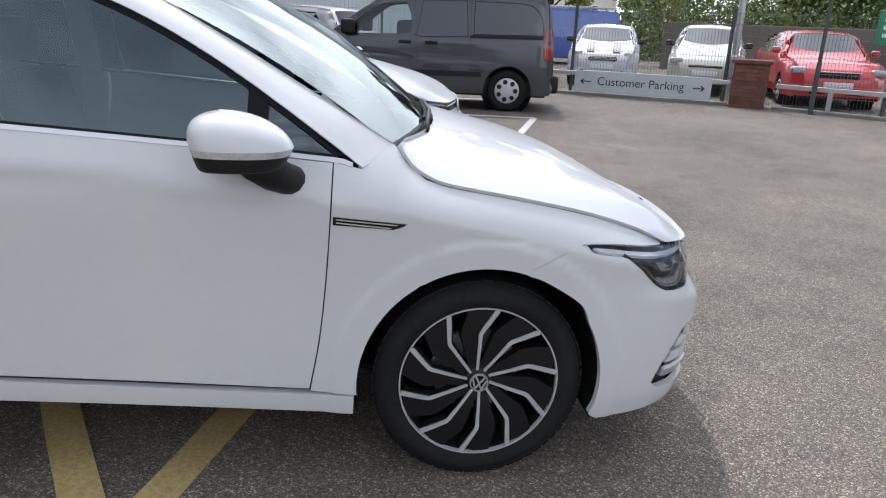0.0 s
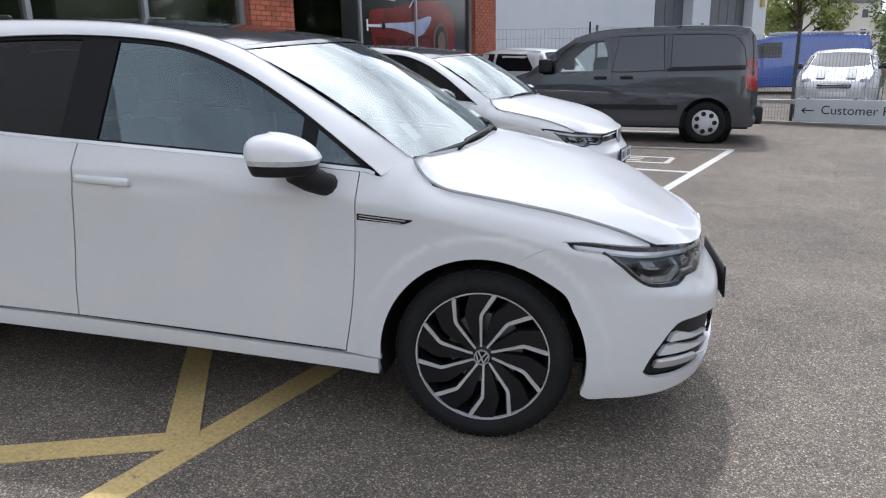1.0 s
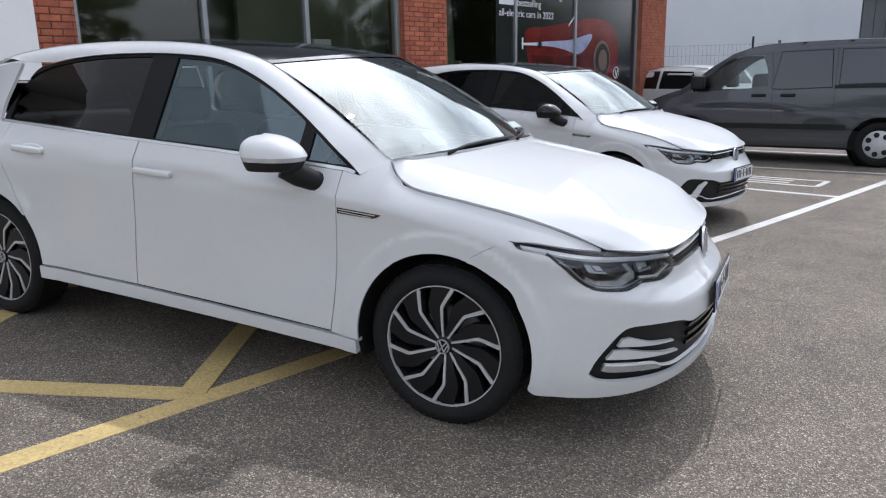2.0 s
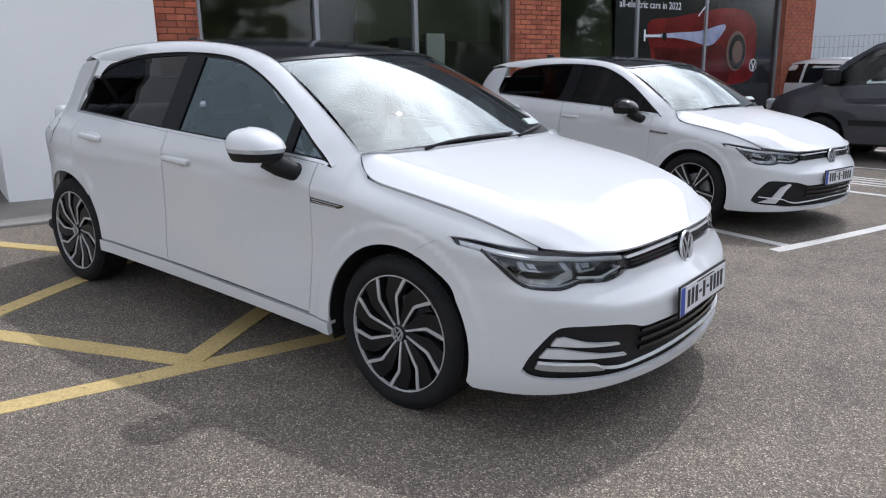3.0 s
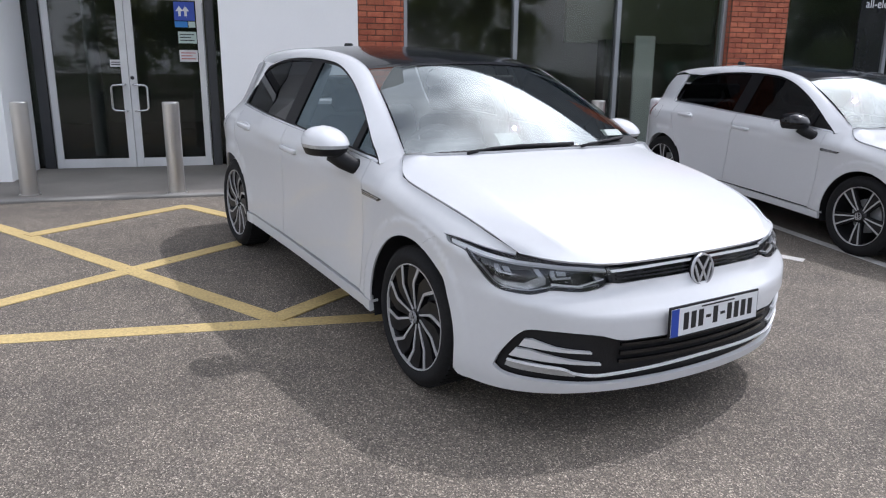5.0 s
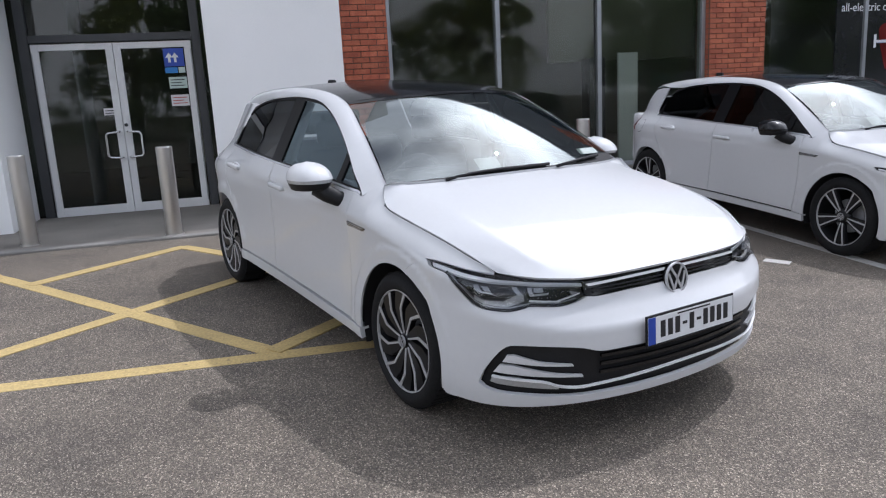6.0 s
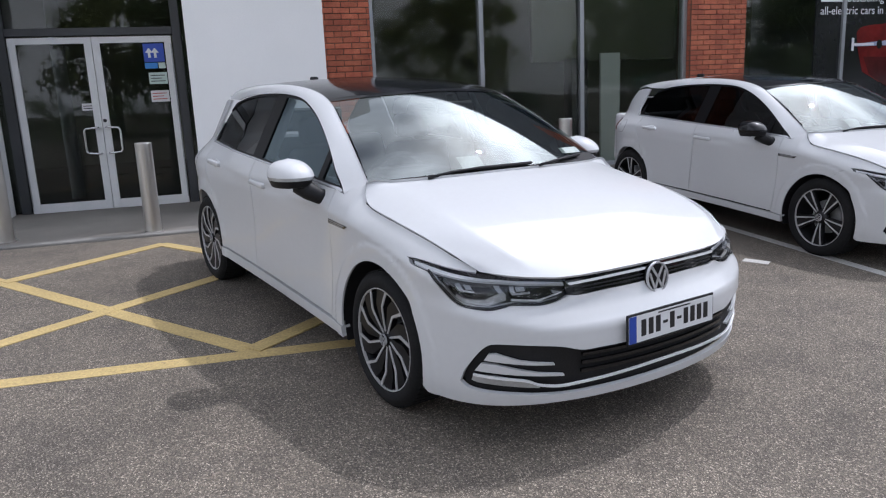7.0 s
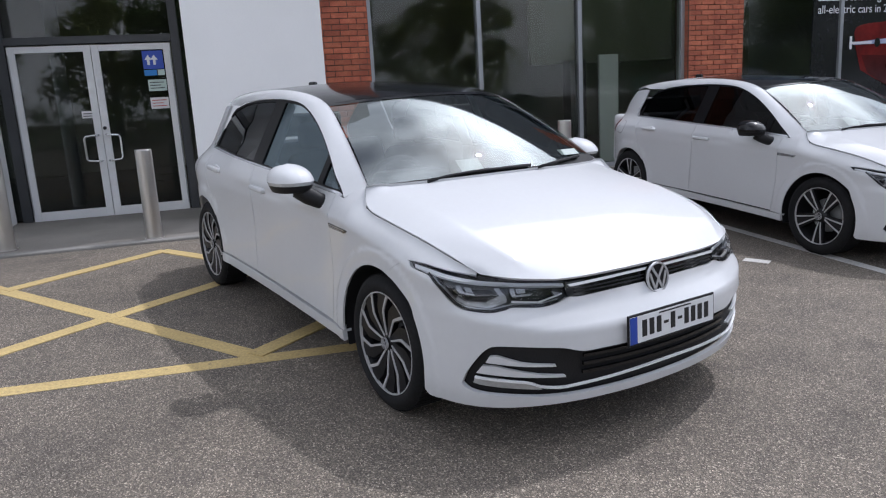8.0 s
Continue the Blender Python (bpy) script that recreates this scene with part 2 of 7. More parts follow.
def part(name, bm, material, parent, label="", smooth=False, m=None):
    """Links a bmesh, or a mesh, as one object under a thing or a part."""
    if isinstance(bm, bpy.types.Mesh):
        me = bm
    else:
        me = bpy.data.meshes.new(name)
        bm.normal_update()
        bm.to_mesh(me)
        bm.free()
        if smooth:
            me.polygons.foreach_set("use_smooth", [True] * len(me.polygons))
        me.materials.append(material)
    ob = new(name, me)
    if parent is not None:
        ob.parent = parent
    if m is not None:
        ob.matrix_basis = m
    return tagged(ob, label)


def thing(name, m, label, category, group="", kind=""):
    return tagged(place(new(name), m), label, category, group, kind)


def place(ob, m):
    ob.matrix_world = m
    ob.matrix_basis = m
    return ob


def block(x0, y0, z0, x1, y1, z1, bevel=0.0, bm=None):
    """A box from corner to corner, its edges rounded by bevel, added to bm or new."""
    own = bmesh.new()
    made = bmesh.ops.create_cube(own, size=1)
    for v in made["verts"]:
        v.co = Vector(((x0 + x1) / 2 + v.co.x * (x1 - x0), (y0 + y1) / 2 + v.co.y * (y1 - y0), (z0 + z1) / 2 + v.co.z * (z1 - z0)))
    if bevel:
        bmesh.ops.bevel(own, geom=own.edges[:], offset=bevel, segments=2, profile=0.5, affect="EDGES")
    bmesh.ops.recalc_face_normals(own, faces=own.faces[:])
    if bm is None:
        return own
    me = bpy.data.meshes.new("join")
    own.to_mesh(me)
    own.free()
    bm.from_mesh(me)
    bpy.data.meshes.remove(me)
    return bm


def join(*bms):
    """One bmesh out of several."""
    out = bmesh.new()
    for b in bms:
        me = bpy.data.meshes.new("join")
        b.to_mesh(me)
        b.free()
        out.from_mesh(me)
        bpy.data.meshes.remove(me)
    return out


def turned(profile, n=32, axis="z", cap=True):
    """A turned shape: rows of (radius, height) swung round the axis."""
    bm = bmesh.new()
    rings = []
    for r, h in profile:
        ring = []
        for k in range(n):
            a = 2 * math.pi * k / n
            c, s = r * math.cos(a), r * math.sin(a)
            ring.append(bm.verts.new((c, s, h) if axis == "z" else (c, h, s)))
        rings.append(ring)
    for a, b in zip(rings, rings[1:]):
        for k in range(n):
            bm.faces.new((a[k], a[(k + 1) % n], b[(k + 1) % n], b[k]))
    for ring in (rings[0], rings[-1]) if cap else ():
        if (ring[0].co - ring[n // 2].co).length > 1e-6:
            bm.faces.new(ring)
    bmesh.ops.recalc_face_normals(bm, faces=bm.faces[:])
    return bm


def tube(points, radius, n=10, radii=None):
    """A round bar along points; radii may taper it."""
    bm = bmesh.new()
    pts = [Vector(p) for p in points]
    rings = []
    side = None
    for k, p in enumerate(pts):
        way = (pts[min(k + 1, len(pts) - 1)] - pts[max(k - 1, 0)]).normalized()
        if side is None:
            side = way.cross(Vector((0, 0, 1)) if abs(way.z) < 0.9 else Vector((1, 0, 0))).normalized()
        side = (side - way * side.dot(way)).normalized()
        up = way.cross(side)
        r = radii[k] if radii else radius
        rings.append([bm.verts.new(p + r * (math.cos(2 * math.pi * j / n) * side + math.sin(2 * math.pi * j / n) * up)) for j in range(n)])
    for a, b in zip(rings, rings[1:]):
        for k in range(n):
            bm.faces.new((a[k], a[(k + 1) % n], b[(k + 1) % n], b[k]))
    bm.faces.new(rings[0])
    bm.faces.new(rings[-1])
    bmesh.ops.recalc_face_normals(bm, faces=bm.faces[:])
    return bm


def plate_of(outline, thick, bevel=0.0):
    """A flat plate in the xz plane from an outline of (x, z), front face at y = 0 looking to -y, thick behind it."""
    bm = bmesh.new()
    face = bm.faces.new([bm.verts.new((x, 0, z)) for x, z in outline])
    if face.normal.length == 0:
        face.normal_update()
    out = bmesh.ops.extrude_face_region(bm, geom=[face])
    for v in out["geom"]:
        if isinstance(v, bmesh.types.BMVert):
            v.co.y += thick
    bmesh.ops.recalc_face_normals(bm, faces=bm.faces[:])
    if bevel:
        bmesh.ops.bevel(bm, geom=bm.edges[:], offset=bevel, segments=1, affect="EDGES")
    return bm


def lettering(name, text, size, material, parent, m, depth=0.001, align="LEFT"):
    """Words in the built-in font, turned into a mesh part."""
    cu = bpy.data.curves.new(name, "FONT")
    cu.body, cu.size, cu.extrude, cu.align_x = text, size, depth, align
    ob = bpy.data.objects.new(name, cu)
    scene.collection.objects.link(ob)
    me = bpy.data.meshes.new_from_object(ob.evaluated_get(bpy.context.evaluated_depsgraph_get()))
    bpy.data.objects.remove(ob)
    me.materials.clear()
    me.materials.append(material)
    return part(name, me, material, parent, m=m)

# ---- ground ----


def ground_z(x, y):
    """The tarmac's height: a gentle fall from the showroom, level beyond."""
    s = FALL_X * x + FALL_Y * y
    if s > 0.03:
        s = 0.03 + 0.035 * (1 - math.exp(-(s - 0.03) / 0.035))
    return -max(s, -0.185)


def steps(lo, hi, near_lo, near_hi, fine, growth=1.35):
    out = list(np.arange(near_lo, near_hi + fine / 2, fine))
    d, v = fine, near_hi
    while v < hi:
        d *= growth
        v += d
        out.append(v)
    d, v = fine, near_lo
    while v > lo:
        d *= growth
        v -= d
        out.insert(0, v)
    return out


gx, gy = steps(-400, 400, -7, 12, 0.5), steps(-400, 400, -8, 20, 0.5)
gverts = [(x, y, ground_z(x, y)) for x in gx for y in gy]
gfaces = [(i * len(gy) + j, (i + 1) * len(gy) + j, (i + 1) * len(gy) + j + 1, i * len(gy) + j + 1) for i in range(len(gx) - 1) for j in range(len(gy) - 1)]
ground = new("ground", mesh_from("ground", gverts, gfaces, ASPHALT, True))
tagged(ground, "worn grey tarmac of a car park, gently sloping", "tarmac", kind="structure")


def stripe(name, a, b, width, material, label, category="road marking", group="", lift=0.0025):
    """A painted line on the tarmac from a to b (plan), 4 mm thick."""
    a, b = Vector(a), Vector(b)
    n = max(2, int((b - a).length / 0.25))
    side = Vector((-(b - a).y, (b - a).x)).normalized() * width / 2
    rng = random.Random(name + str(round(a.x * 100)))
    verts, faces = [], []
    for k in range(n + 1):
        p = a.lerp(b, k / n)
        for s in (-1, 1):
            q = p + side * (s * (1 + rng.uniform(-0.04, 0.04)))
            verts += [(q.x, q.y, ground_z(q.x, q.y) + lift), (q.x, q.y, ground_z(q.x, q.y) - 0.01)]
    for k in range(n):
        o = 4 * k
        faces += [(o, o + 4, o + 6, o + 2), (o + 1, o, o + 2, o + 3)[:0] or (o, o + 1, o + 5, o + 4), (o + 2, o + 6, o + 7, o + 3)]
    faces += [(0, 2, 3, 1), (4 * n, 4 * n + 1, 4 * n + 3, 4 * n + 2)]
    ob = new(name, mesh_from(name, verts, faces, material))
    return tagged(ob, label, category, group, "structure")


def on_slope(x, y):
    p = SLOPE @ Vector((x, y, 0))
    return (p.x, p.y)


for k, (a, b) in enumerate((
    ((-1.62, -3.3), (-0.40, 0.65)),
    ((-3.95, -2.42), (-1.02, -1.14)),
    ((-1.45, -3.45), (-2.83, -0.42)),
    ((-3.46, -2.2), (-4.06, -0.90)),
    ((-4.06, -0.92), (-2.75, -0.32)),
    ((-1.02, -1.14), (-1.75, 0.42)),
    ((-4.75, -2.8), (-3.95, -2.42)),
)):
    stripe("hatch_line", on_slope(*a), on_slope(*b), 0.115, YELLOW, "worn yellow painted hatching line on tarmac", group="yellow hatching", lift=0.0025 + 0.0012 * k)

for a, b in (
    ((0.50, 2.9), (2.45, 8.25)),
    ((2.45, 8.25), (-2.2, 9.0)),
    ((-1.62, 3.78), (0.62, 3.10)),
    ((-0.60, 2.76), (-0.42, 2.83)),
    ((1.62, 5.95), (-2.9, 7.3)),
    ((2.45, 10.7), (-2.0, 11.6)),
):
    stripe("bay_line", a, b, 0.10, WHITE_LINE, "worn white painted parking bay line on tarmac", group="bay lines")
for a, b in (((1.50, 7.25), (-0.4, 7.75)), ((1.50, 7.25), (1.36, 6.72)), ((1.36, 6.72), (-0.5, 7.2)), ((1.1, 7.18), (-0.4, 7.58)), ((1.05, 6.98), (-0.4, 7.38))):
    stripe("bay_mark", a, b, 0.07, WHITE_LINE, "worn white painted marking inside a parking bay", group="bay marks")

# ---- showroom ----
TURN = radians(-16.9)
FAC = Matrix.Translation((-4.70, 7.07, 0)) @ Matrix.Rotation(radians(90) + TURN, 4, "Z")
# In the showroom's frame x runs along the front, y into the building, z up.


def fplace(u, out, z=0.0):
    return FAC @ Matrix.Translation((u, -out, z))


def fpoint(u, out, z=0.0):
    return FAC @ Vector((u, -out, z))


def structure(name, bm, material, label, category, m=None, smooth=False):
    ob = part(name, bm, material, None, smooth=smooth)
    place(ob, m or FAC)
    return tagged(ob, label, category, kind="structure")


PAVE = 0.2
TOP = 8.8
# pavement along the front, and its kerb
pave = bmesh.new()
block(-24, -2.32, PAVE - 0.25, 9.05, 0.0, PAVE, bm=pave)
block(-9.6, 0.0, PAVE - 0.25, -7.0, 0.3, PAVE - 0.03, bm=pave)
structure("pavement", pave, PAVING, "grey concrete pavement in front of the showroom", "pavement")
kerb = structure("kerb", block(-24, -2.46, PAVE - 0.3, 9.05, -2.32, PAVE + 0.01, 0.012), KERB, "pale flush concrete kerb along the pavement", "kerb")

BRICK_MESHES = {}


def brick_mesh(length):
    key = round(length, 3)
    if key not in BRICK_MESHES:
        b = bmesh.new()
        block(-length / 2, -0.006, -0.0325, length / 2, 0.02, 0.0325, bm=b)
        bmesh.ops.bevel(b, geom=[e for e in b.edges if all(v.co.y < 0 for v in e.verts)], offset=0.004, segments=1, affect="EDGES")
        me = bpy.data.meshes.new("brick")
        b.to_mesh(me)
        b.free()
        me.materials.append(BRICK)
        BRICK_MESHES[key] = me
    return BRICK_MESHES[key]


def brick_rows(u0, u1, z0, z1):
    """Stretcher bond between u0 and u1: centre, height and length of each brick."""
    k = 0
    z = z0
    while z < z1:
        u = u0 - (0.1125 if k % 2 else 0.0)
        while u < u1 - 0.02:
            a, b = max(u, u0) + 0.005, min(u + 0.225, u1) - 0.005
            if b - a > 0.03:
                yield (a + b) / 2, z + 0.0375, b - a
            u += 0.225
        z += 0.075
        k += 1


PIERS = (("wall_pier_1", -5.62, -4.79), ("wall_pier_2", 0.20, 1.20), ("wall_pier_3", 7.86, 9.05))
pier_obs = {}
for pname, u0, u1 in PIERS:
    pier_obs[pname] = structure(pname, block(u0 + 0.002, 0.008, 0.0, u1 - 0.002, 0.36, 5.0), MORTAR, "orange-red brick pier of the showroom front", "brick pier")

# band over the windows, roof, end walls and inside
structure("wall_head", block(-9.6, 0.0, 4.05, 9.05, 0.36, TOP), ROLLER, "dark grey clad band over the showroom windows", "wall")
structure("roof", block(-16, 0.0, TOP + 0.004, 9.05, 15, TOP + 0.3), CLAD, "flat showroom roof", "roof")
structure("wall_end", block(8.7, 0.364, 0.0, 9.05, 15, TOP), CLAD, "plain end wall of the showroom", "wall")
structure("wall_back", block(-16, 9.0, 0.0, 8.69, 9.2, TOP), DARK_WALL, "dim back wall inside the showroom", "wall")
structure("floor", block(-16, 0.37, 0.0, 8.69, 8.99, 0.19), TILE_FLOOR, "dark tiled showroom floor", "floor")
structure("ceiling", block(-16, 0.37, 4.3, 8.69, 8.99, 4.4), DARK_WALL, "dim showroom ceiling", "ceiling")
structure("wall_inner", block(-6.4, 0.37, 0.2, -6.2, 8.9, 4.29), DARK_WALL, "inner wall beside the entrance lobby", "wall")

structure("wall_bulkhead", block(-1.6, 1.9, 1.9, 1.2, 2.0, 4.29), OLIVE_WALL, "olive grey bulkhead hanging inside the showroom", "wall")

# white portal round the entrance
structure("wall_portal_1", block(-7.11, -1.1, PAVE - 0.2, -5.57, 0.02, TOP + 0.5, 0.006), RENDER_WHITE, "smooth white rendered wall block beside the entrance", "wall")
structure("wall_portal_2", block(-16, -1.1, PAVE - 0.2, -9.34, 0.02, TOP + 0.5, 0.006), RENDER_WHITE, "smooth white rendered wall block beside the entrance", "wall")
structure("wall_portal_head", block(-9.336, -1.1, 3.6, -7.114, 0.02, TOP + 0.5), RENDER_WHITE, "white rendered head over the entrance", "wall")
structure("wall_left", block(-16, 0.024, 0.0, -9.6, 0.36, TOP), RENDER_WHITE, "plain wall beside the entrance", "wall")


def frame_bars(bm, rows):
    for r in rows:
        block(*r, 0.004, bm=bm)
    return bm


def glazing(name, u0, u1, z0, z1, cuts, rails, label, depth=0.10, bar=0.065, pane=SHOW_GLASS):
    """A window of the shop front: frame, upright bars, cross bars and one pane in each opening."""
    win = thing(name, FAC, label, "window", kind="structure")
    part("window_frame", frame_bars(bmesh.new(), [(u0, depth, z0, u0 + bar, depth + 0.12, z1), (u1 - bar, depth, z0, u1, depth + 0.12, z1), (u0 + bar, depth + 0.002, z0, u1 - bar, depth + 0.118, z0 + bar), (u0 + bar, depth + 0.002, z1 - bar, u1 - bar, depth + 0.118, z1)]), ALU, win)
    for c in cuts:
        part("mullion", block(c - bar / 2, depth - 0.01, z0 + bar, c + bar / 2, depth + 0.11, z1 - bar, 0.004), ALU, win)
    edges = [u0 + bar, *[v for c in cuts for v in (c - bar / 2, c + bar / 2)], u1 - bar]
    for k in range(0, len(edges), 2):
        low = z0 + bar
        for r in (*rails, None):
            high = z1 - bar if r is None else r - bar / 2
            p = part("pane", block(edges[k], depth + 0.05, low, edges[k + 1], depth + 0.06, high), pane, win)
            p.visible_shadow = False
            if r is not None:
                part("transom", block(edges[k], depth, r - bar / 2, edges[k + 1], depth + 0.1, r + bar / 2, 0.004), ALU, win)
                low = r + bar / 2
    return win


glazing("window_1", -4.788, 0.198, PAVE + 0.05, 4.048, (-3.18, -1.60), (), "tall showroom window with grey aluminium mullions reflecting trees")
glazing("window_2", 1.202, 7.858, PAVE + 0.05, 4.048, (3.22, 5.25), (3.2,), "tall showroom window with a dark poster behind the glass")
for u0, u1 in ((-4.788, 0.198), (1.202, 7.858)):
    structure("sill", block(u0, 0.0, 0.0, u1, 0.36, PAVE + 0.046), PAVING, "grey sill under the showroom window", "sill")

# entrance doors
entrance = thing("door_1", FAC, "dark glazed entrance screen with white double doors and stickers", "door", kind="structure")
D0, D1, DZ0, DZ1 = -9.15, -7.32, 0.175, 2.29
part("screen_frame", frame_bars(bmesh.new(), [(-9.6, 0.05, 0.17, -9.5, 0.17, 3.6), (-9.28, 0.05, 0.17, -9.17, 0.17, 3.6), (-7.30, 0.05, 0.17, -7.2, 0.17, 3.6), (-7.13, 0.03, 0.17, -7.0, 0.17, 3.6), (-9.168, 0.052, 2.31, -7.302, 0.168, 2.40), (-9.168, 0.052, 2.98, -7.302, 0.168, 3.04)]), DARK_FRAME, entrance)
for u0, u1, z0, z1 in ((-9.498, -9.282, 0.2, 3.6), (-7.198, -7.132, 0.2, 3.6), (-9.168, -7.302, 2.402, 2.978), (-9.168, -7.302, 3.042, 3.6)):
    part("side_pane", block(u0, 0.1, z0, u1, 0.11, z1), DOOR_GLASS, entrance).visible_shadow = False
for k, (u0, u1) in enumerate(((D0, (D0 + D1) / 2 - 0.003), ((D0 + D1) / 2 + 0.003, D1))):
    w = 0.085
    leaf = part("door_leaf", frame_bars(bmesh.new(), [(u0, 0.04, DZ0, u0 + w, 0.09, DZ1), (u1 - w, 0.04, DZ0, u1, 0.09, DZ1), (u0 + w, 0.041, DZ0, u1 - w, 0.089, DZ0 + 0.13), (u0 + w, 0.041, DZ1 - 0.075, u1 - w, 0.089, DZ1)]), WHITE_FRAME, entrance, "white framed glass door leaf")
    part("pane", block(u0 + w, 0.06, DZ0 + 0.13, u1 - w, 0.068, DZ1 - 0.075), DOOR_GLASS, leaf).visible_shadow = False
    uh = u1 - w / 2 if k == 0 else u0 + w / 2
    s = -1 if k == 0 else 1
    grip = [(uh, 0.04, 1.21), (uh, -0.03, 1.21), (uh + s * 0.03, -0.05, 1.21), (uh + s * 0.14, -0.05, 1.20), (uh + s * 0.16, -0.05, 1.17), (uh + s * 0.16, -0.05, 0.93), (uh + s * 0.14, -0.05, 0.9), (uh + s * 0.03, -0.05, 0.89), (uh, -0.03, 0.89), (uh, 0.04, 0.89)]
    part("pull_handle", tube(grip, 0.013), CHROME, leaf, "curved chrome pull handle", True)
    part("hinge_strip", block((u0 if k == 0 else u1 - 0.012), 0.034, DZ0 + 0.1, (u0 + 0.012 if k == 0 else u1), 0.039, DZ1 - 0.1), ALU, leaf)
part("lock", turned([(0.0, 0.028), (0.022, 0.028), (0.022, 0.04)], 16, "y"), INK, entrance, m=Matrix.Translation((-8.2, 0.0, 1.29)))
STICK_BLUE = surface("blue_sticker", (0.02, 0.06, 0.38), (0.03, 0.08, 0.45), rough=0.4, grain=0.03)
STICK_CYAN = surface("sky_blue_sticker", (0.03, 0.22, 0.6), rough=0.4, grain=0.03)
STICK_PALE = surface("pale_green_sticker", (0.45, 0.56, 0.50), (0.55, 0.65, 0.6), rough=0.4, grain=0.03)
STICK_WHITE = surface("white_sticker", (0.68, 0.66, 0.66), rough=0.4, grain=0.03)
STICK_RED = surface("red_ink", (0.45, 0.06, 0.05), rough=0.5, grain=0.03)


def sticker(u, z, w, h, material, label, out=-0.052):
    s = thing("sticker", fplace(u, out, z), label, "sticker", "door stickers")
    part("sheet", block(0, 0, 0, w, 0.003, h), material, s)
    return s


s = sticker(-7.66, 1.98, 0.24, 0.22, STICK_BLUE, "square blue sticker with white arrows on door glass")
for dx in (0.05, 0.12):
    part("arrow", plate_of([(dx, 0.05), (dx + 0.03, 0.05), (dx + 0.03, 0.11), (dx + 0.06, 0.11), (dx + 0.015, 0.17), (dx - 0.03, 0.11), (dx, 0.11)], 0.001), SIGN_WHITE, s, m=Matrix.Translation((0, -0.003, 0)))
sticker(-7.66, 1.90, 0.15, 0.07, STICK_CYAN, "small sky blue sticker on door glass")
sticker(-7.50, 1.90, 0.08, 0.07, STICK_PALE, "small pale sticker on door glass")
for z, ink in ((1.71, INK), (1.49, STICK_RED)):
    s = sticker(-7.63, z, 0.215, 0.14, STICK_PALE if ink is INK else STICK_WHITE, "pale notice sticker with printed lines on door glass")
    for k in range(3):
        part("printed_line", block(0.02, -0.002, 0.03 + 0.035 * k, 0.19 - 0.04 * (k % 2), -0.0005, 0.04 + 0.035 * k), ink, s)
s = sticker(-8.44, 1.42, 0.16, 0.085, STICK_WHITE, "small white notice on the door glass")
for k in range(2):
    part("printed_line", block(0.015, -0.002, 0.02 + 0.03 * k, 0.14, -0.0005, 0.03 + 0.03 * k), INK, s)

# inside the lobby: a pale upright post
post = thing("inner_post", fplace(-8.9, -1.6, 0.19), "pale round post inside the entrance lobby", "post")
part("shaft", turned([(0.0, 0), (0.09, 0), (0.09, 4.1), (0.0, 4.1)], 24), BOARD, post, smooth=False)
# display boards seen through the big window
bd = thing("display_board", fplace(-0.68, -1.2, 0.19), "tall pale display board behind the showroom window", "display board")
part("panel", block(0, 0, 0.02, 0.36, 0.05, 1.80, 0.006), BOARD, bd)
part("foot", block(-0.03, -0.12, 0, 0.39, 0.17, 0.02, 0.004), DARK_FRAME, bd)
bd = thing("display_stand", fplace(-1.06, -1.5, 0.19), "dark stand beside the display board", "display stand")
part("column", block(0, 0, 0.02, 0.3, 0.3, 1.75, 0.01), DARK_FRAME, bd)
part("foot", block(-0.04, -0.04, 0, 0.34, 0.34, 0.02, 0.004), DARK_FRAME, bd)
desk = thing("reception_desk", fplace(1.5, -1.6, 0.19), "dark reception desk behind the showroom window", "desk")
part("carcass", block(0, 0, 0, 1.5, 0.7, 0.95, 0.01), DARK_FRAME, desk)
part("worktop", block(-0.03, -0.03, 0.952, 1.53, 0.73, 1.0, 0.006), DARK_WALL, desk)
screen = thing("monitor", fplace(1.7, -1.75, 1.19), "black monitor on the reception desk", "monitor")
part("foot", block(0, 0, 0, 0.3, 0.2, 0.02, 0.004), INK, screen)
part("neck", block(0.13, 0.08, 0.02, 0.17, 0.12, 0.3), INK, screen)
part("panel", block(-0.2, 0.07, 0.3, 0.85, 0.12, 0.85, 0.01), INK, screen)

# poster behind the second window
POSTER_DARK = surface("dark_poster_print", (0.012, 0.013, 0.014), (0.022, 0.023, 0.026), rough=0.15, scale=0.6, fine=12, grain=0.2)
POSTER_RED = surface("red_poster_print", (0.08, 0.007, 0.009), (0.20, 0.016, 0.016), rough=0.15, scale=1.4, fine=10, grain=0.2)
POSTER_DEEP = surface("deep_red_poster_print", (0.05, 0.006, 0.008), (0.11, 0.012, 0.014), rough=0.15, scale=1.2, fine=8, grain=0.2)
POSTER_LIGHT = surface("pale_blue_poster_print", (0.22, 0.25, 0.40), (0.42, 0.45, 0.58), rough=0.5, scale=3, fine=10, grain=0.1)
POSTER_WHITE = surface("white_poster_print", (0.7, 0.7, 0.72), rough=0.5, grain=0.03)
POSTER_TAN = surface("tan_poster_print", (0.13, 0.075, 0.055), rough=0.5, grain=0.1)
poster = thing("poster", fplace(2.67, -0.136, 0.5), "large dark poster with a red car and white words", "poster")
part("sheet", block(0, 0, 0, 5.12, 0.01, 2.66), POSTER_DARK, poster)


def print_shape(name, outline, material, layer):
    part(name, plate_of([(u - 2.67, z - 0.5) for u, z in outline], 0.002), material, poster, m=Matrix.Translation((0, -0.004 * layer, 0)))


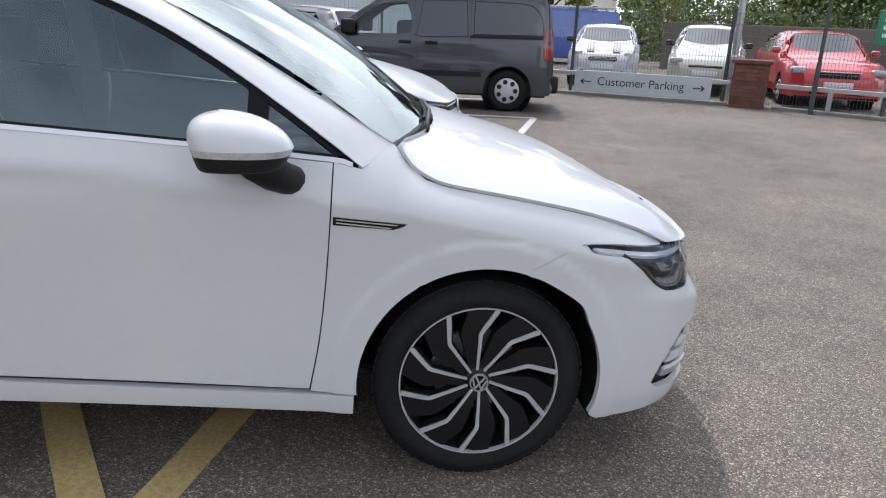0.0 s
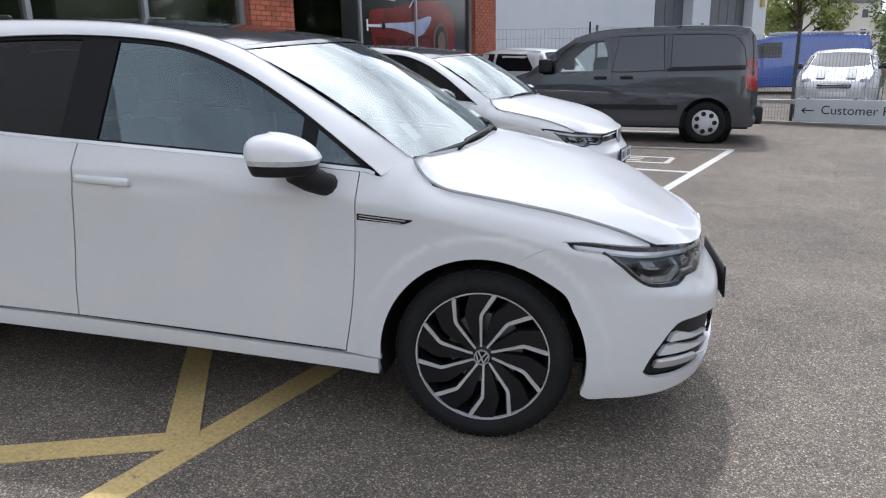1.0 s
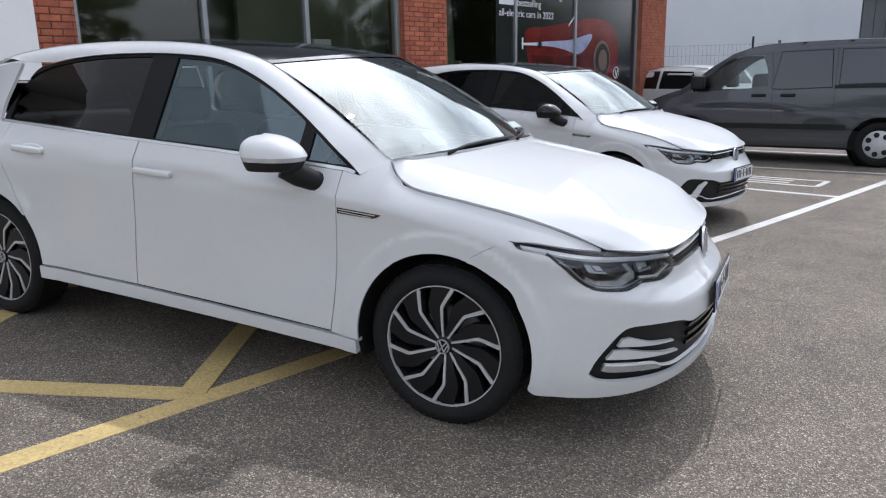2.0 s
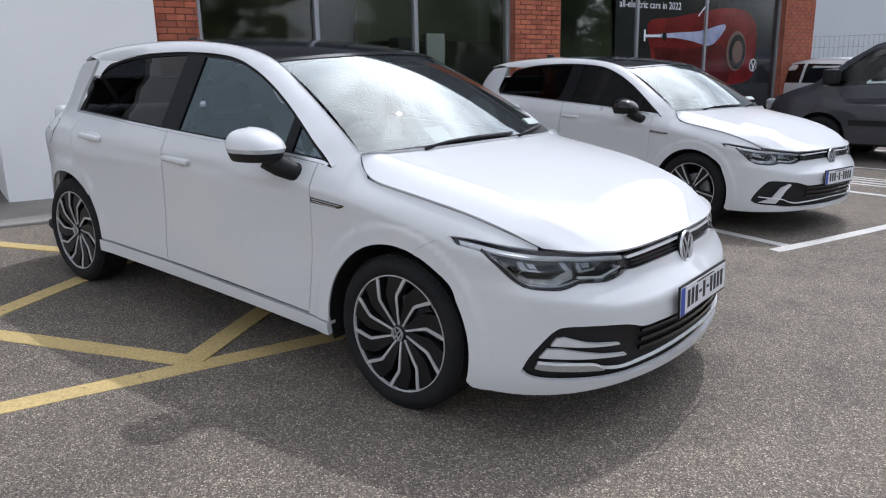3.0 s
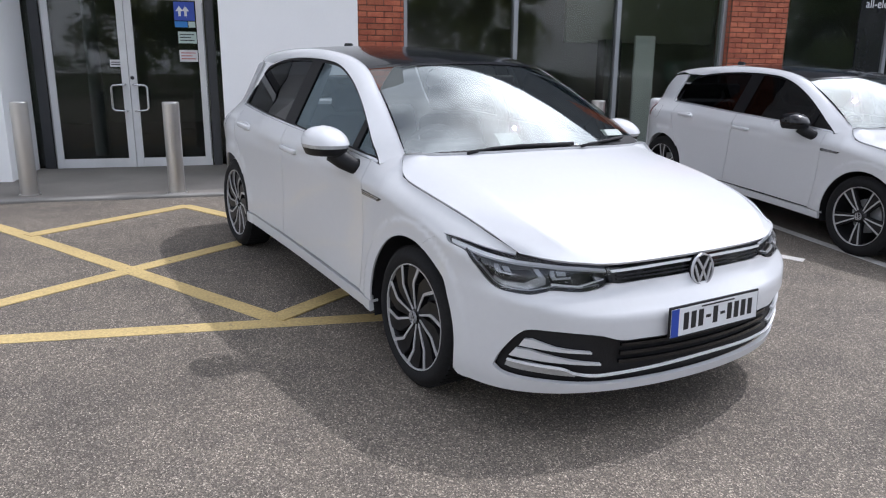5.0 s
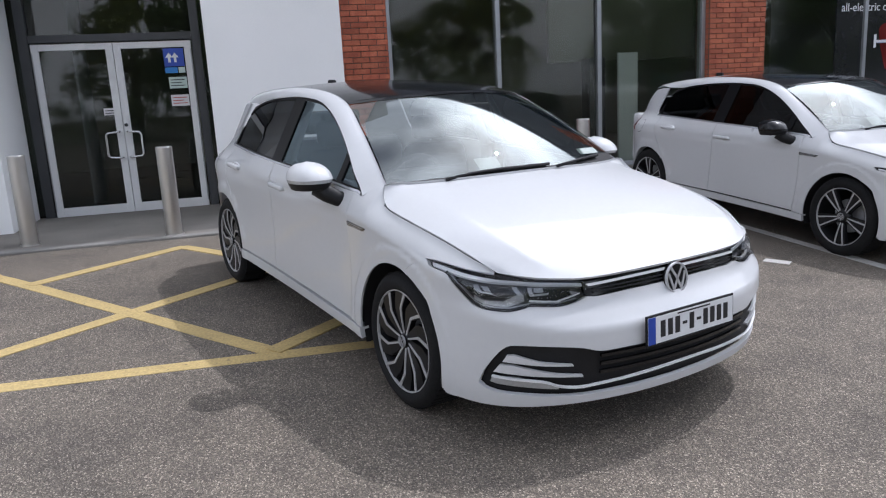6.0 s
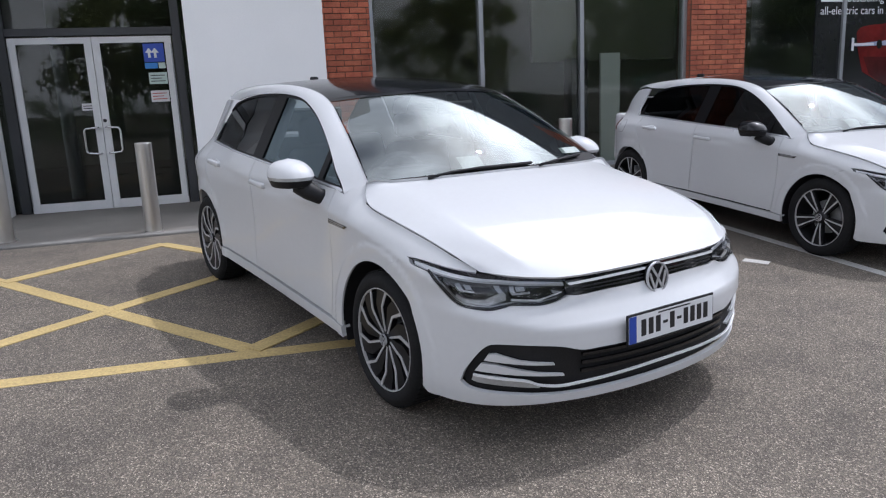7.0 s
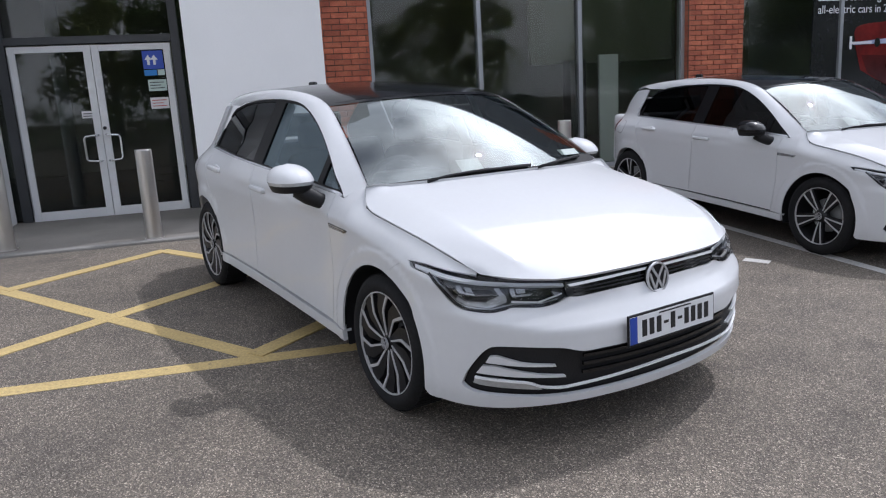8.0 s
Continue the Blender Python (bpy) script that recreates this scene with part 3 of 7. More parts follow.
def smooth_line(points, n=10):
    """A smooth open line through points (Catmull-Rom)."""
    pts = [Vector(p) for p in points]
    pts = [2 * pts[0] - pts[1], *pts, 2 * pts[-1] - pts[-2]]
    out = []
    for a, b, c, d in zip(pts, pts[1:], pts[2:], pts[3:]):
        for k in range(n):
            t = k / n
            out.append(0.5 * (2 * b + (c - a) * t + (2 * a - 5 * b + 4 * c - d) * t * t + (3 * b - a - 3 * c + d) * t**3))
    out.append(pts[-2])
    return out


def ring_points(u, z, ru, rz, n=28):
    return [(u + ru * math.cos(2 * math.pi * k / n), z + rz * math.sin(2 * math.pi * k / n)) for k in range(n)]


print_shape("printed_car_body", smooth_line([(3.55, 1.95), (3.6, 2.22), (4.3, 2.30), (5.1, 2.42), (5.9, 2.52), (6.6, 2.48), (7.0, 2.2), (7.05, 1.6), (6.9, 1.1), (5.6, 1.0), (4.3, 1.25), (3.7, 1.5), (3.55, 1.95)][:-1], 6), POSTER_RED, 1)
print_shape("printed_car_shade", smooth_line([(3.7, 1.75), (4.8, 1.72), (5.8, 1.8), (6.1, 1.4), (6.0, 1.02), (4.6, 1.12), (3.85, 1.45)], 6), POSTER_DEEP, 2)
print_shape("printed_car_light", smooth_line([(3.5, 1.96), (4.4, 2.02), (5.1, 2.06), (5.9, 2.20), (5.75, 1.95), (5.4, 1.78), (4.9, 1.86), (4.3, 1.92), (3.5, 1.92)], 5), POSTER_LIGHT, 3)
print_shape("printed_badge", ring_points(4.02, 1.945, 0.06, 0.075), POSTER_DARK, 4)
print_shape("printed_strip", [(3.42, 1.93), (3.9, 1.93), (3.9, 1.97), (3.42, 1.97)], POSTER_WHITE, 5)
print_shape("printed_strip", [(3.42, 1.85), (3.47, 1.85), (3.47, 2.06), (3.42, 2.06)], POSTER_WHITE, 6)
print_shape("printed_arch", ring_points(6.35, 1.68, 0.34, 0.40), POSTER_TAN, 3)
print_shape("printed_tyre", ring_points(6.37, 1.66, 0.29, 0.35), POSTER_DARK, 4)
print_shape("printed_wheel", ring_points(6.38, 1.66, 0.18, 0.23), POSTER_TAN, 5)
print_shape("printed_glint", [(5.0, 2.34), (5.04, 2.34), (5.34, 2.62), (5.30, 2.62)], POSTER_WHITE, 4)
print_shape("printed_mark", ring_points(6.98, 1.39, 0.13, 0.13), POSTER_WHITE, 3)
print_shape("printed_mark", ring_points(6.98, 1.39, 0.11, 0.11), POSTER_DARK, 4)
print_shape("printed_mark", [(6.9, 1.46), (6.93, 1.46), (6.98, 1.36), (7.03, 1.46), (7.06, 1.46), (6.99, 1.29), (6.97, 1.29)], POSTER_WHITE, 5)
for words, z in (("bestselling", 2.64), ("all-electric cars in 2022", 2.44)):
    lettering("words", words, 0.185, POSTER_WHITE, poster, Matrix.Translation((0.08 if words[0] == "a" else 0.62, -0.006, z - 0.5)) @ Matrix.Rotation(radians(90), 4, "X"))
lettering("words", "The all-electric", 0.20, POSTER_WHITE, poster, Matrix.Translation((0.06, -0.006, 2.84 - 0.5)) @ Matrix.Rotation(radians(90), 4, "X"))
lettering("words", "range", 0.20, POSTER_WHITE, poster, Matrix.Translation((1.75, -0.006, 2.84 - 0.5)) @ Matrix.Rotation(radians(90), 4, "X"))
print_shape("printed_bar", [(4.16, 2.84), (4.36, 2.84), (4.36, 2.97), (4.16, 2.97)], POSTER_WHITE, 2)
print_shape("printed_bar", [(2.75, 2.64), (3.22, 2.64), (3.22, 2.76), (2.75, 2.76)], POSTER_WHITE, 2)

# steel bollards on the pavement edge


def bollard(x, y):
    b = thing("bollard", Matrix.Translation((x, y, PAVE)), "brushed stainless steel bollard standing on the pavement", "bollard", "steel bollards")
    part("post", turned([(0.0, 0), (0.078, 0), (0.078, 0.872), (0.074, 0.884), (0.0, 0.886)], 32), STEEL, b, smooth=False)
    part("base_ring", turned([(0.079, 0.0), (0.095, 0.0), (0.095, 0.008), (0.079, 0.010)], 32), STEEL, b)
    return b


bollard(-4.76, -0.83)
bollard(-5.33, -2.08)
p = fpoint(-2.97, 2.1)
bollard(p.x, p.y)

# notice board on the white wall
nb = thing("notice_board", fplace(-9.98, 1.1, PAVE + 0.06), "pale grey lined notice board against the white wall", "notice board")
part("panel", block(0, -0.03, 0, 0.46, -0.003, 1.14, 0.005), SIGN_GREY, nb)
for k in range(6):
    part("ruled_line", block(0.02, -0.034, 0.14 + 0.15 * k, 0.44, -0.031, 0.147 + 0.15 * k), INK, nb)
part("printed_bar", block(0.3, -0.034, 0.05, 0.42, -0.031, 0.11), INK, nb)
part("foot", block(0.02, -0.06, -0.06, 0.44, -0.003, -0.001, 0.004), DARK_FRAME, nb)

# ---- cars: shared tools ----
PAINT_WHITE = surface("white_car_paint", (0.57, 0.575, 0.582), (0.60, 0.605, 0.61), rough=0.42, scale=1.0, fine=40, grain=0.012, coat=0.7, spec=0.1, local=True)
BLACK_GLOSS = surface("black_gloss_trim", (0.006, 0.006, 0.007), rough=0.12, grain=0.05, coat=0.3, spec=0.3, local=True)
BLACK_SATIN = surface("black_satin_trim", (0.006, 0.006, 0.007), rough=0.35, grain=0.05, spec=0.15, local=True)
BLACK_PLASTIC = surface("black_plastic", (0.008, 0.008, 0.009), (0.014, 0.014, 0.015), rough=0.55, scale=5, fine=120, grain=0.15, bump=0.1, spec=0.3, local=True)
RUBBER = surface("tyre_rubber", (0.010, 0.010, 0.011), (0.018, 0.0175, 0.0175), rough=0.8, scale=6, fine=90, grain=0.2, bump=0.15, spec=0.2, local=True)
RIM_SILVER = surface("machined_alloy", (0.42, 0.42, 0.42), (0.50, 0.50, 0.50), rough=0.35, metal=0.2, scale=8, fine=120, grain=0.05, local=True)
RIM_DARK = surface("dark_alloy", (0.005, 0.005, 0.006), (0.009, 0.009, 0.010), rough=0.35, spec=0.3, grain=0.08, local=True)
SILVER_TRIM = surface("satin_chrome", (0.62, 0.63, 0.65), rough=0.25, metal=0.55, grain=0.03, local=True)
CLEAR_LENS = surface("clear_side_lamp_lens", (0.42, 0.43, 0.44), (0.52, 0.53, 0.54), rough=0.2, scale=30, fine=120, grain=0.12, coat=0.5, local=True)
LAMP_GREY = surface("lamp_reflector", (0.32, 0.33, 0.35), (0.44, 0.45, 0.46), rough=0.25, metal=0.35, scale=20, fine=60, grain=0.15, local=True)
LAMP_DARK = surface("dark_lamp_housing", (0.035, 0.036, 0.038), (0.075, 0.076, 0.08), rough=0.3, metal=0.3, scale=14, fine=60, grain=0.2, local=True)
LED_SHINE_WHITE = surface("white_guide_and_shine", (0.80, 0.81, 0.82), rough=0.25, grain=0.03, coat=0.5, local=True)
SEAT_CLOTH = surface("dark_seat_cloth", (0.03, 0.03, 0.032), (0.05, 0.05, 0.052), rough=0.9, scale=8, fine=200, grain=0.2, local=True)
TRIM_PALE = surface("pale_pillar_trim", (0.40, 0.40, 0.39), rough=0.8, grain=0.05, local=True)
RED_LENS = surface("red_lamp_lens", (0.22, 0.008, 0.008), (0.34, 0.015, 0.012), rough=0.12, scale=10, grain=0.1, coat=0.8, local=True)
AMBER_LENS = surface("amber_lamp_lens", (0.45, 0.16, 0.02), rough=0.15, grain=0.05, coat=0.6, local=True)
PLATE_WHITE = surface("white_plate", (0.70, 0.71, 0.72), rough=0.4, grain=0.02, local=True)
PAPER = surface("greenish_white_paper", (0.36, 0.42, 0.39), (0.44, 0.49, 0.46), rough=0.7, scale=30, fine=90, grain=0.12, local=True)
PLATE_BLUE = surface("blue_plate_band", (0.02, 0.06, 0.36), rough=0.4, grain=0.03, local=True)
WINDSCREEN = pane_material("windscreen_glass", (0.60, 0.66, 0.64), 2.45, 0.0, (0.93, 1.0, 0.98))
SIDE_GLASS = pane_material("door_window_glass", (0.40, 0.45, 0.46), 2.0, sheen=(0.72, 0.90, 1.0))
PRIVACY_GLASS = pane_material("privacy_glass", (0.025, 0.028, 0.032), 1.45)
DARK_GLASS = pane_material("dark_tinted_glass", (0.012, 0.013, 0.014), 1.28)
DARK_SCREEN = surface("dark_windscreen", (0.05, 0.055, 0.055), (0.09, 0.095, 0.095), rough=0.08, scale=3, grain=0.1, coat=1.0, local=True)
LAMP_GLASS = pane_material("lamp_cover_glass", (0.93, 0.94, 0.95), 1.5)


def lerp_at(x, table):
    """Smoothly read a short table of (x, value) at x."""
    if x <= table[0][0]:
        return table[0][1]
    for (a, fa), (b, fb) in zip(table, table[1:]):
        if x <= b:
            t = (x - a) / (b - a)
            return fa + (fb - fa) * t
    return table[-1][1]


def curve_at(x, table):
    """Read a short table with a rounded (Catmull-Rom) line through it."""
    n = len(table)
    if x <= table[0][0]:
        return table[0][1]
    if x >= table[-1][0]:
        return table[-1][1]
    for i in range(n - 1):
        a, b = table[i], table[i + 1]
        if x <= b[0]:
            h = b[0] - a[0]
            t = (x - a[0]) / h
            pa, pb = table[max(i - 1, 0)], table[min(i + 2, n - 1)]
            ma = (b[1] - pa[1]) / (b[0] - pa[0]) * h
            mb = (pb[1] - a[1]) / (pb[0] - a[0]) * h
            return (2 * t**3 - 3 * t * t + 1) * a[1] + (t**3 - 2 * t * t + t) * ma + (3 * t * t - 2 * t**3) * b[1] + (t**3 - t * t) * mb


def soft_step(t):
    t = min(max(t, 0.0), 1.0)
    return t * t * (3 - 2 * t)


def outline(*runs):
    """A closed outline from runs of points; a run of three or more points is rounded."""
    out = []
    for r in runs:
        pts = [tuple(p) for p in (smooth_line(r, 6) if len(r) > 2 else r)]
        for p in pts:
            if not out or (p[0] - out[-1][0]) ** 2 + (p[1] - out[-1][1]) ** 2 > 1e-8:
                out.append(p)
    if (out[0][0] - out[-1][0]) ** 2 + (out[0][1] - out[-1][1]) ** 2 < 1e-8:
        out.pop()
    return out


def arc(cx, cz, r, a0, a1, n=28):
    return [(cx + r * math.cos(radians(a0 + (a1 - a0) * k / n)), cz + r * math.sin(radians(a0 + (a1 - a0) * k / n))) for k in range(n + 1)]


def dense(loop, most):
    out = []
    for a, b in zip(loop, loop[1:] + loop[:1]):
        d = math.hypot(b[0] - a[0], b[1] - a[1])
        n = max(1, math.ceil(d / most))
        out += [(a[0] + (b[0] - a[0]) * k / n, a[1] + (b[1] - a[1]) * k / n) for k in range(n)]
    return out


def area_of(loop):
    return sum(a[0] * b[1] - b[0] * a[1] for a, b in zip(loop, loop[1:] + loop[:1])) / 2


def shrink(loop, d):
    """The outline drawn in by d."""
    if area_of(loop) < 0:
        loop = loop[::-1]
    out = []
    n = len(loop)
    for k in range(n):
        a, b, c = Vector(loop[k - 1]), Vector(loop[k]), Vector(loop[(k + 1) % n])
        e, f = (b - a), (c - b)
        if e.length < 1e-9 or f.length < 1e-9:
            continue
        ne, nf = Vector((-e.y, e.x)).normalized(), Vector((-f.y, f.x)).normalized()
        m = ne + nf
        m = m.normalized() if m.length > 0.2 else ne
        out.append(tuple(b + m * (d / max(m.dot(ne), 0.5))))
    return out


def inside(p, loop):
    hit = False
    x, y = p
    for (ax, ay), (bx, by) in zip(loop, loop[1:] + loop[:1]):
        if (ay > y) != (by > y) and x < (bx - ax) * (y - ay) / (by - ay) + ax:
            hit = not hit
    return hit


from mathutils.geometry import delaunay_2d_cdt


def skin(loop, surf, holes=(), gap=0.002, lift=0.0, rim=0.016, cell=0.05, side=-1, flip_y=False):
    """A panel cut out of the surface surf(q, z) -> point: smooth front, edges folded in by rim. Returns a mesh without material.
    side is the sign that makes the surface's normal look outward."""
    loops = [dense(shrink(loop, gap), cell)] + [dense(shrink(h, -gap), cell) for h in holes]
    coords, edges = [], []
    for lp in loops:
        o = len(coords)
        coords += [Vector(p) for p in lp]
        edges += [(o + k, o + (k + 1) % len(lp)) for k in range(len(lp))]
    x0, x1 = min(p[0] for p in loops[0]), max(p[0] for p in loops[0])
    z0, z1 = min(p[1] for p in loops[0]), max(p[1] for p in loops[0])
    edge_pts = np.array([tuple(c) for c in coords])
    row = 0
    z = z0 + cell * 0.5
    while z < z1:
        x = x0 + cell * (0.5 if row % 2 else 1.0)
        while x < x1:
            p = (x, z)
            if inside(p, loops[0]) and not any(inside(p, h) for h in loops[1:]) and np.min((edge_pts[:, 0] - x) ** 2 + (edge_pts[:, 1] - z) ** 2) > (cell * 0.45) ** 2:
                coords.append(Vector(p))
            x += cell
        z += cell * 0.8
        row += 1
    verts2, edges2, faces2, *_ = delaunay_2d_cdt(coords, edges, [], 0, 1e-7)
    kept = []
    for f in faces2:
        c = (sum(verts2[i].x for i in f) / len(f), sum(verts2[i].y for i in f) / len(f))
        if inside(c, loops[0]) and not any(inside(c, o) for o in loops[1:]):
            kept.append(f)
    faces2 = kept
    e = 0.002

    def at(q, h):
        return Vector(surf(q, h))

    pts, nrm = [], []
    for v in verts2:
        q, h = v
        n = (at(q + e, h) - at(q - e, h)).cross(at(q, h + e) - at(q, h - e))
        n = n.normalized() * (-side)
        p = at(q, h) + n * lift
        pts.append(p)
        nrm.append(n)
    faces = []
    for f in faces2:
        f = list(f)
        a, b, c = (verts2[i] for i in f[:3])
        faces.append(f if (b - a).cross(c - a) > 0 else f[::-1])
    used = {}
    for f in faces:
        for a, b in zip(f, f[1:] + f[:1]):
            used[(a, b)] = used.get((a, b), 0) + 1
    # orient so that faces agree with the normals
    vote = sum((pts[f[1]] - pts[f[0]]).cross(pts[f[2]] - pts[f[0]]).dot(nrm[f[0]]) for f in faces)
    if vote < 0:
        faces = [f[::-1] for f in faces]
        used = {(b, a): 1 for a, b in used}
    border = [(a, b) for a, b in used if (b, a) not in used]
    normals = [[nrm[i] for i in f] for f in faces]
    all_pts = list(pts)
    if rim:
        low = {}
        for a, b in border:
            for i in (a, b):
                if i not in low:
                    low[i] = len(all_pts)
                    all_pts.append(pts[i] - nrm[i] * rim)
        for a, b in border:
            f = [b, a, low[a], low[b]]
            n = (all_pts[f[1]] - all_pts[f[0]]).cross(all_pts[f[2]] - all_pts[f[1]])
            n = n.normalized() if n.length else nrm[a]
            faces.append(f)
            normals.append([n] * 4)
    if flip_y:
        all_pts = [Vector((p.x, -p.y, p.z)) for p in all_pts]
        faces = [f[::-1] for f in faces]
        normals = [[Vector((n.x, -n.y, n.z)) for n in ns[::-1]] for ns in normals]
    me = bpy.data.meshes.new("panel")
    me.from_pydata([tuple(p) for p in all_pts], [], faces)
    me.polygons.foreach_set("use_smooth", [True] * len(me.polygons))
    flat = [tuple(n) for ns in normals for n in ns]
    me.normals_split_custom_set(flat)
    me.update()
    return me


def sheet(fn, nu, nv, rim=0.0, close=False):
    """A smooth grid fn(u, v), u and v from 0 to 1, as a bmesh; with a folded edge if rim is set."""
    bm = bmesh.new()
    grid = [[bm.verts.new(fn(i / nu, j / nv)) for j in range(nv + 1)] for i in range(nu + 1)]
    for i in range(nu):
        for j in range(nv):
            bm.faces.new((grid[i][j], grid[i + 1][j], grid[i + 1][j + 1], grid[i][j + 1]))
    if rim:
        bm.normal_update()
        ring = [e for e in bm.edges if e.is_boundary]
        for e in ring:
            e.smooth = False
        normals = {v: v.normal.copy() for e in ring for v in e.verts}
        out = bmesh.ops.extrude_edge_only(bm, edges=ring)
        moved = [v for v in out["geom"] if isinstance(v, bmesh.types.BMVert)]
        for v in moved:
            near = min(normals, key=lambda w: (w.co - v.co).length_squared)
            v.co -= normals[near] * rim
    return bm


def rounded(x0, y0, z0, x1, y1, z1, r, seg=3):
    """A box with well rounded edges."""
    bm = block(x0, y0, z0, x1, y1, z1)
    bmesh.ops.bevel(bm, geom=bm.edges[:], offset=r, segments=seg, profile=0.5, affect="EDGES")
    return bm


def skin_part(name, me, material, parent, label=""):
    me.name = name
    me.materials.append(material)
    return part(name, me, material, parent, label)


def tyre(width, radius, rim_r):
    w = width / 2
    return turned([(rim_r, -w * 0.86), (rim_r + 0.012, -w * 0.96), ((radius + rim_r) / 2, -w * 1.04), (radius - 0.03, -w * 0.98), (radius - 0.008, -w * 0.84), (radius, -w * 0.5), (radius, 0), (radius, w * 0.5), (radius - 0.008, w * 0.84), (radius - 0.03, w * 0.98), ((radius + rim_r) / 2, w * 1.04), (rim_r + 0.012, w * 0.96), (rim_r, w * 0.86)], 48, "y", cap=False)


def treads(width, radius, n=60):
    """Raised tread blocks round the tyre's running face."""
    bm = bmesh.new()
    for k in range(n):
        a = 2 * math.pi * k / n
        for j, y in enumerate((-0.285, -0.095, 0.095, 0.285)):
            b = a + (0.02 if j % 2 else 0.0)
            box = block(-0.013, y * width - width * 0.095, radius - 0.004, 0.013, y * width + width * 0.095, radius + 0.001)
            bmesh.ops.rotate(box, verts=box.verts[:], cent=(0, 0, 0), matrix=Matrix.Rotation(b, 3, "Y"))
            me = bpy.data.meshes.new("t")
            box.to_mesh(me)
            box.free()
            bm.from_mesh(me)
            bpy.data.meshes.remove(me)
    return bm


def swirl_spoke(r0, r1, w0, w1, sweep, lead, depth, y0, knee=0.68, bent=0.46):
    """One spoke in the wheel's plane (xz), its face at y0 looking to -y: straight to a knee, then turned on to the rim."""
    bm = bmesh.new()
    rk = r0 + (r1 - r0) * knee
    p0, pk, p1 = (Vector((r * math.cos(lead + a), r * math.sin(lead + a))) for r, a in ((r0, 0.0), (rk, sweep * bent), (r1, sweep)))
    line = [p0.lerp(pk, k / 5) for k in range(5)]
    line += [p0.lerp(pk, 0.94), pk + (p0 - pk) * 0.012 + (p1 - pk) * 0.02, pk.lerp(p1, 0.12)] + [pk.lerp(p1, k / 4) for k in range(1, 5)]
    front, back = [], []
    for k, p in enumerate(line):
        d = (line[min(k + 1, len(line) - 1)] - line[max(k - 1, 0)]).normalized()
        side = Vector((-d.y, d.x))
        t = (p.length - r0) / (r1 - r0)
        w = (w0 + (w1 - w0) * max(t, 0.0) ** 1.2) / 2
        y = y0 + 0.016 * (1 - t) ** 2
        for store, dy, grow in ((front, 0.0, 1.0), (back, depth, 1.1)):
            store.append([bm.verts.new((p.x + j * w * grow * side.x, y + dy, p.y + j * w * grow * side.y)) for j in (-1, 1)])
    for k in range(len(line) - 1):
        bm.faces.new((front[k][0], front[k][1], front[k + 1][1], front[k + 1][0]))
        bm.faces.new((front[k][0], front[k + 1][0], back[k + 1][0], back[k][0]))
        bm.faces.new((front[k][1], back[k][1], back[k + 1][1], front[k + 1][1]))
    bm.faces.new((front[0][0], back[0][0], back[0][1], front[0][1]))
    bm.faces.new((front[-1][0], front[-1][1], back[-1][1], back[-1][0]))
    bmesh.ops.recalc_face_normals(bm, faces=bm.faces[:])
    return bm


def badge(parent, radius, m, disc=BLACK_SATIN, stroke=SILVER_TRIM):
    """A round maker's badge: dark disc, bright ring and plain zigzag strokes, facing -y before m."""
    b = part("badge", turned([(0.0, -0.012), (radius * 0.9, -0.010), (radius, -0.002), (radius, 0.006)], 40, "y"), disc, parent, "round badge", m=m)
    part("ring", turned([(radius * 0.84, -0.010), (radius * 0.86, -0.0145), (radius * 0.95, -0.0145), (radius * 0.985, -0.006)], 40, "y"), stroke, b)
    w = radius * 0.16
    for pts in (((-0.48, 0.66), (0.0, -0.02), (0.48, 0.66)), ((-0.72, 0.34), (-0.32, -0.68), (0.0, -0.06), (0.32, -0.68), (0.72, 0.34))):
        run = [Vector((x * radius, 0, z * radius)) for x, z in pts]
        bm = bmesh.new()
        for p, q in zip(run, run[1:]):
            d = (q - p).normalized()
            s = Vector((-d.z, 0, d.x)) * w / 2
            vs = [bm.verts.new(v + Vector((0, -0.0145, 0))) for v in (p - s, p + s, q + s, q - s)]
            lo = [bm.verts.new(v.co + Vector((0, 0.006, 0))) for v in vs]
            bm.faces.new(vs)
            for k in range(4):
                bm.faces.new((vs[k], lo[k], lo[(k + 1) % 4], vs[(k + 1) % 4]))
        bmesh.ops.recalc_face_normals(bm, faces=bm.faces[:])
        part("stroke", bm, stroke, b)
    return b


def number_plate(parent, m, width=0.52, height=0.11, marks=10):
    """A number plate facing +x: its characters are plain dark bars."""
    p = part("number_plate", rounded(-0.006, -width / 2 - 0.008, -height / 2 - 0.01, 0.002, width / 2 + 0.008, height / 2 + 0.01, 0.003, 2), BLACK_PLASTIC, parent, "number plate in a black holder", m=m)
    part("plate_face", block(0.002, -width / 2, -height / 2, 0.004, width / 2, height / 2), PLATE_WHITE, p)
    part("plate_band", block(0.004, -width / 2, -height / 2, 0.0048, -width / 2 + 0.042, height / 2), PLATE_BLUE, p)
    step = (width - 0.09) / marks
    for k in range(marks):
        if k in (3, 5):
            part("printed_bar", block(0.004, -width / 2 + 0.065 + step * (k + 0.15), -0.006, 0.0048, -width / 2 + 0.065 + step * (k + 0.8), 0.006), INK, p)
        else:
            part("printed_bar", block(0.004, -width / 2 + 0.065 + step * (k + 0.12), -0.034, 0.0048, -width / 2 + 0.065 + step * (k + 0.78), 0.034), INK, p)
    part("printed_line", block(0.004, -0.09, height / 2 - 0.012, 0.0048, 0.11, height / 2 - 0.006), INK, p)
    return p

# ---- the hatchback ----
# Car frame: x ahead from the front axle, y to the car's left, z up from the tarmac.


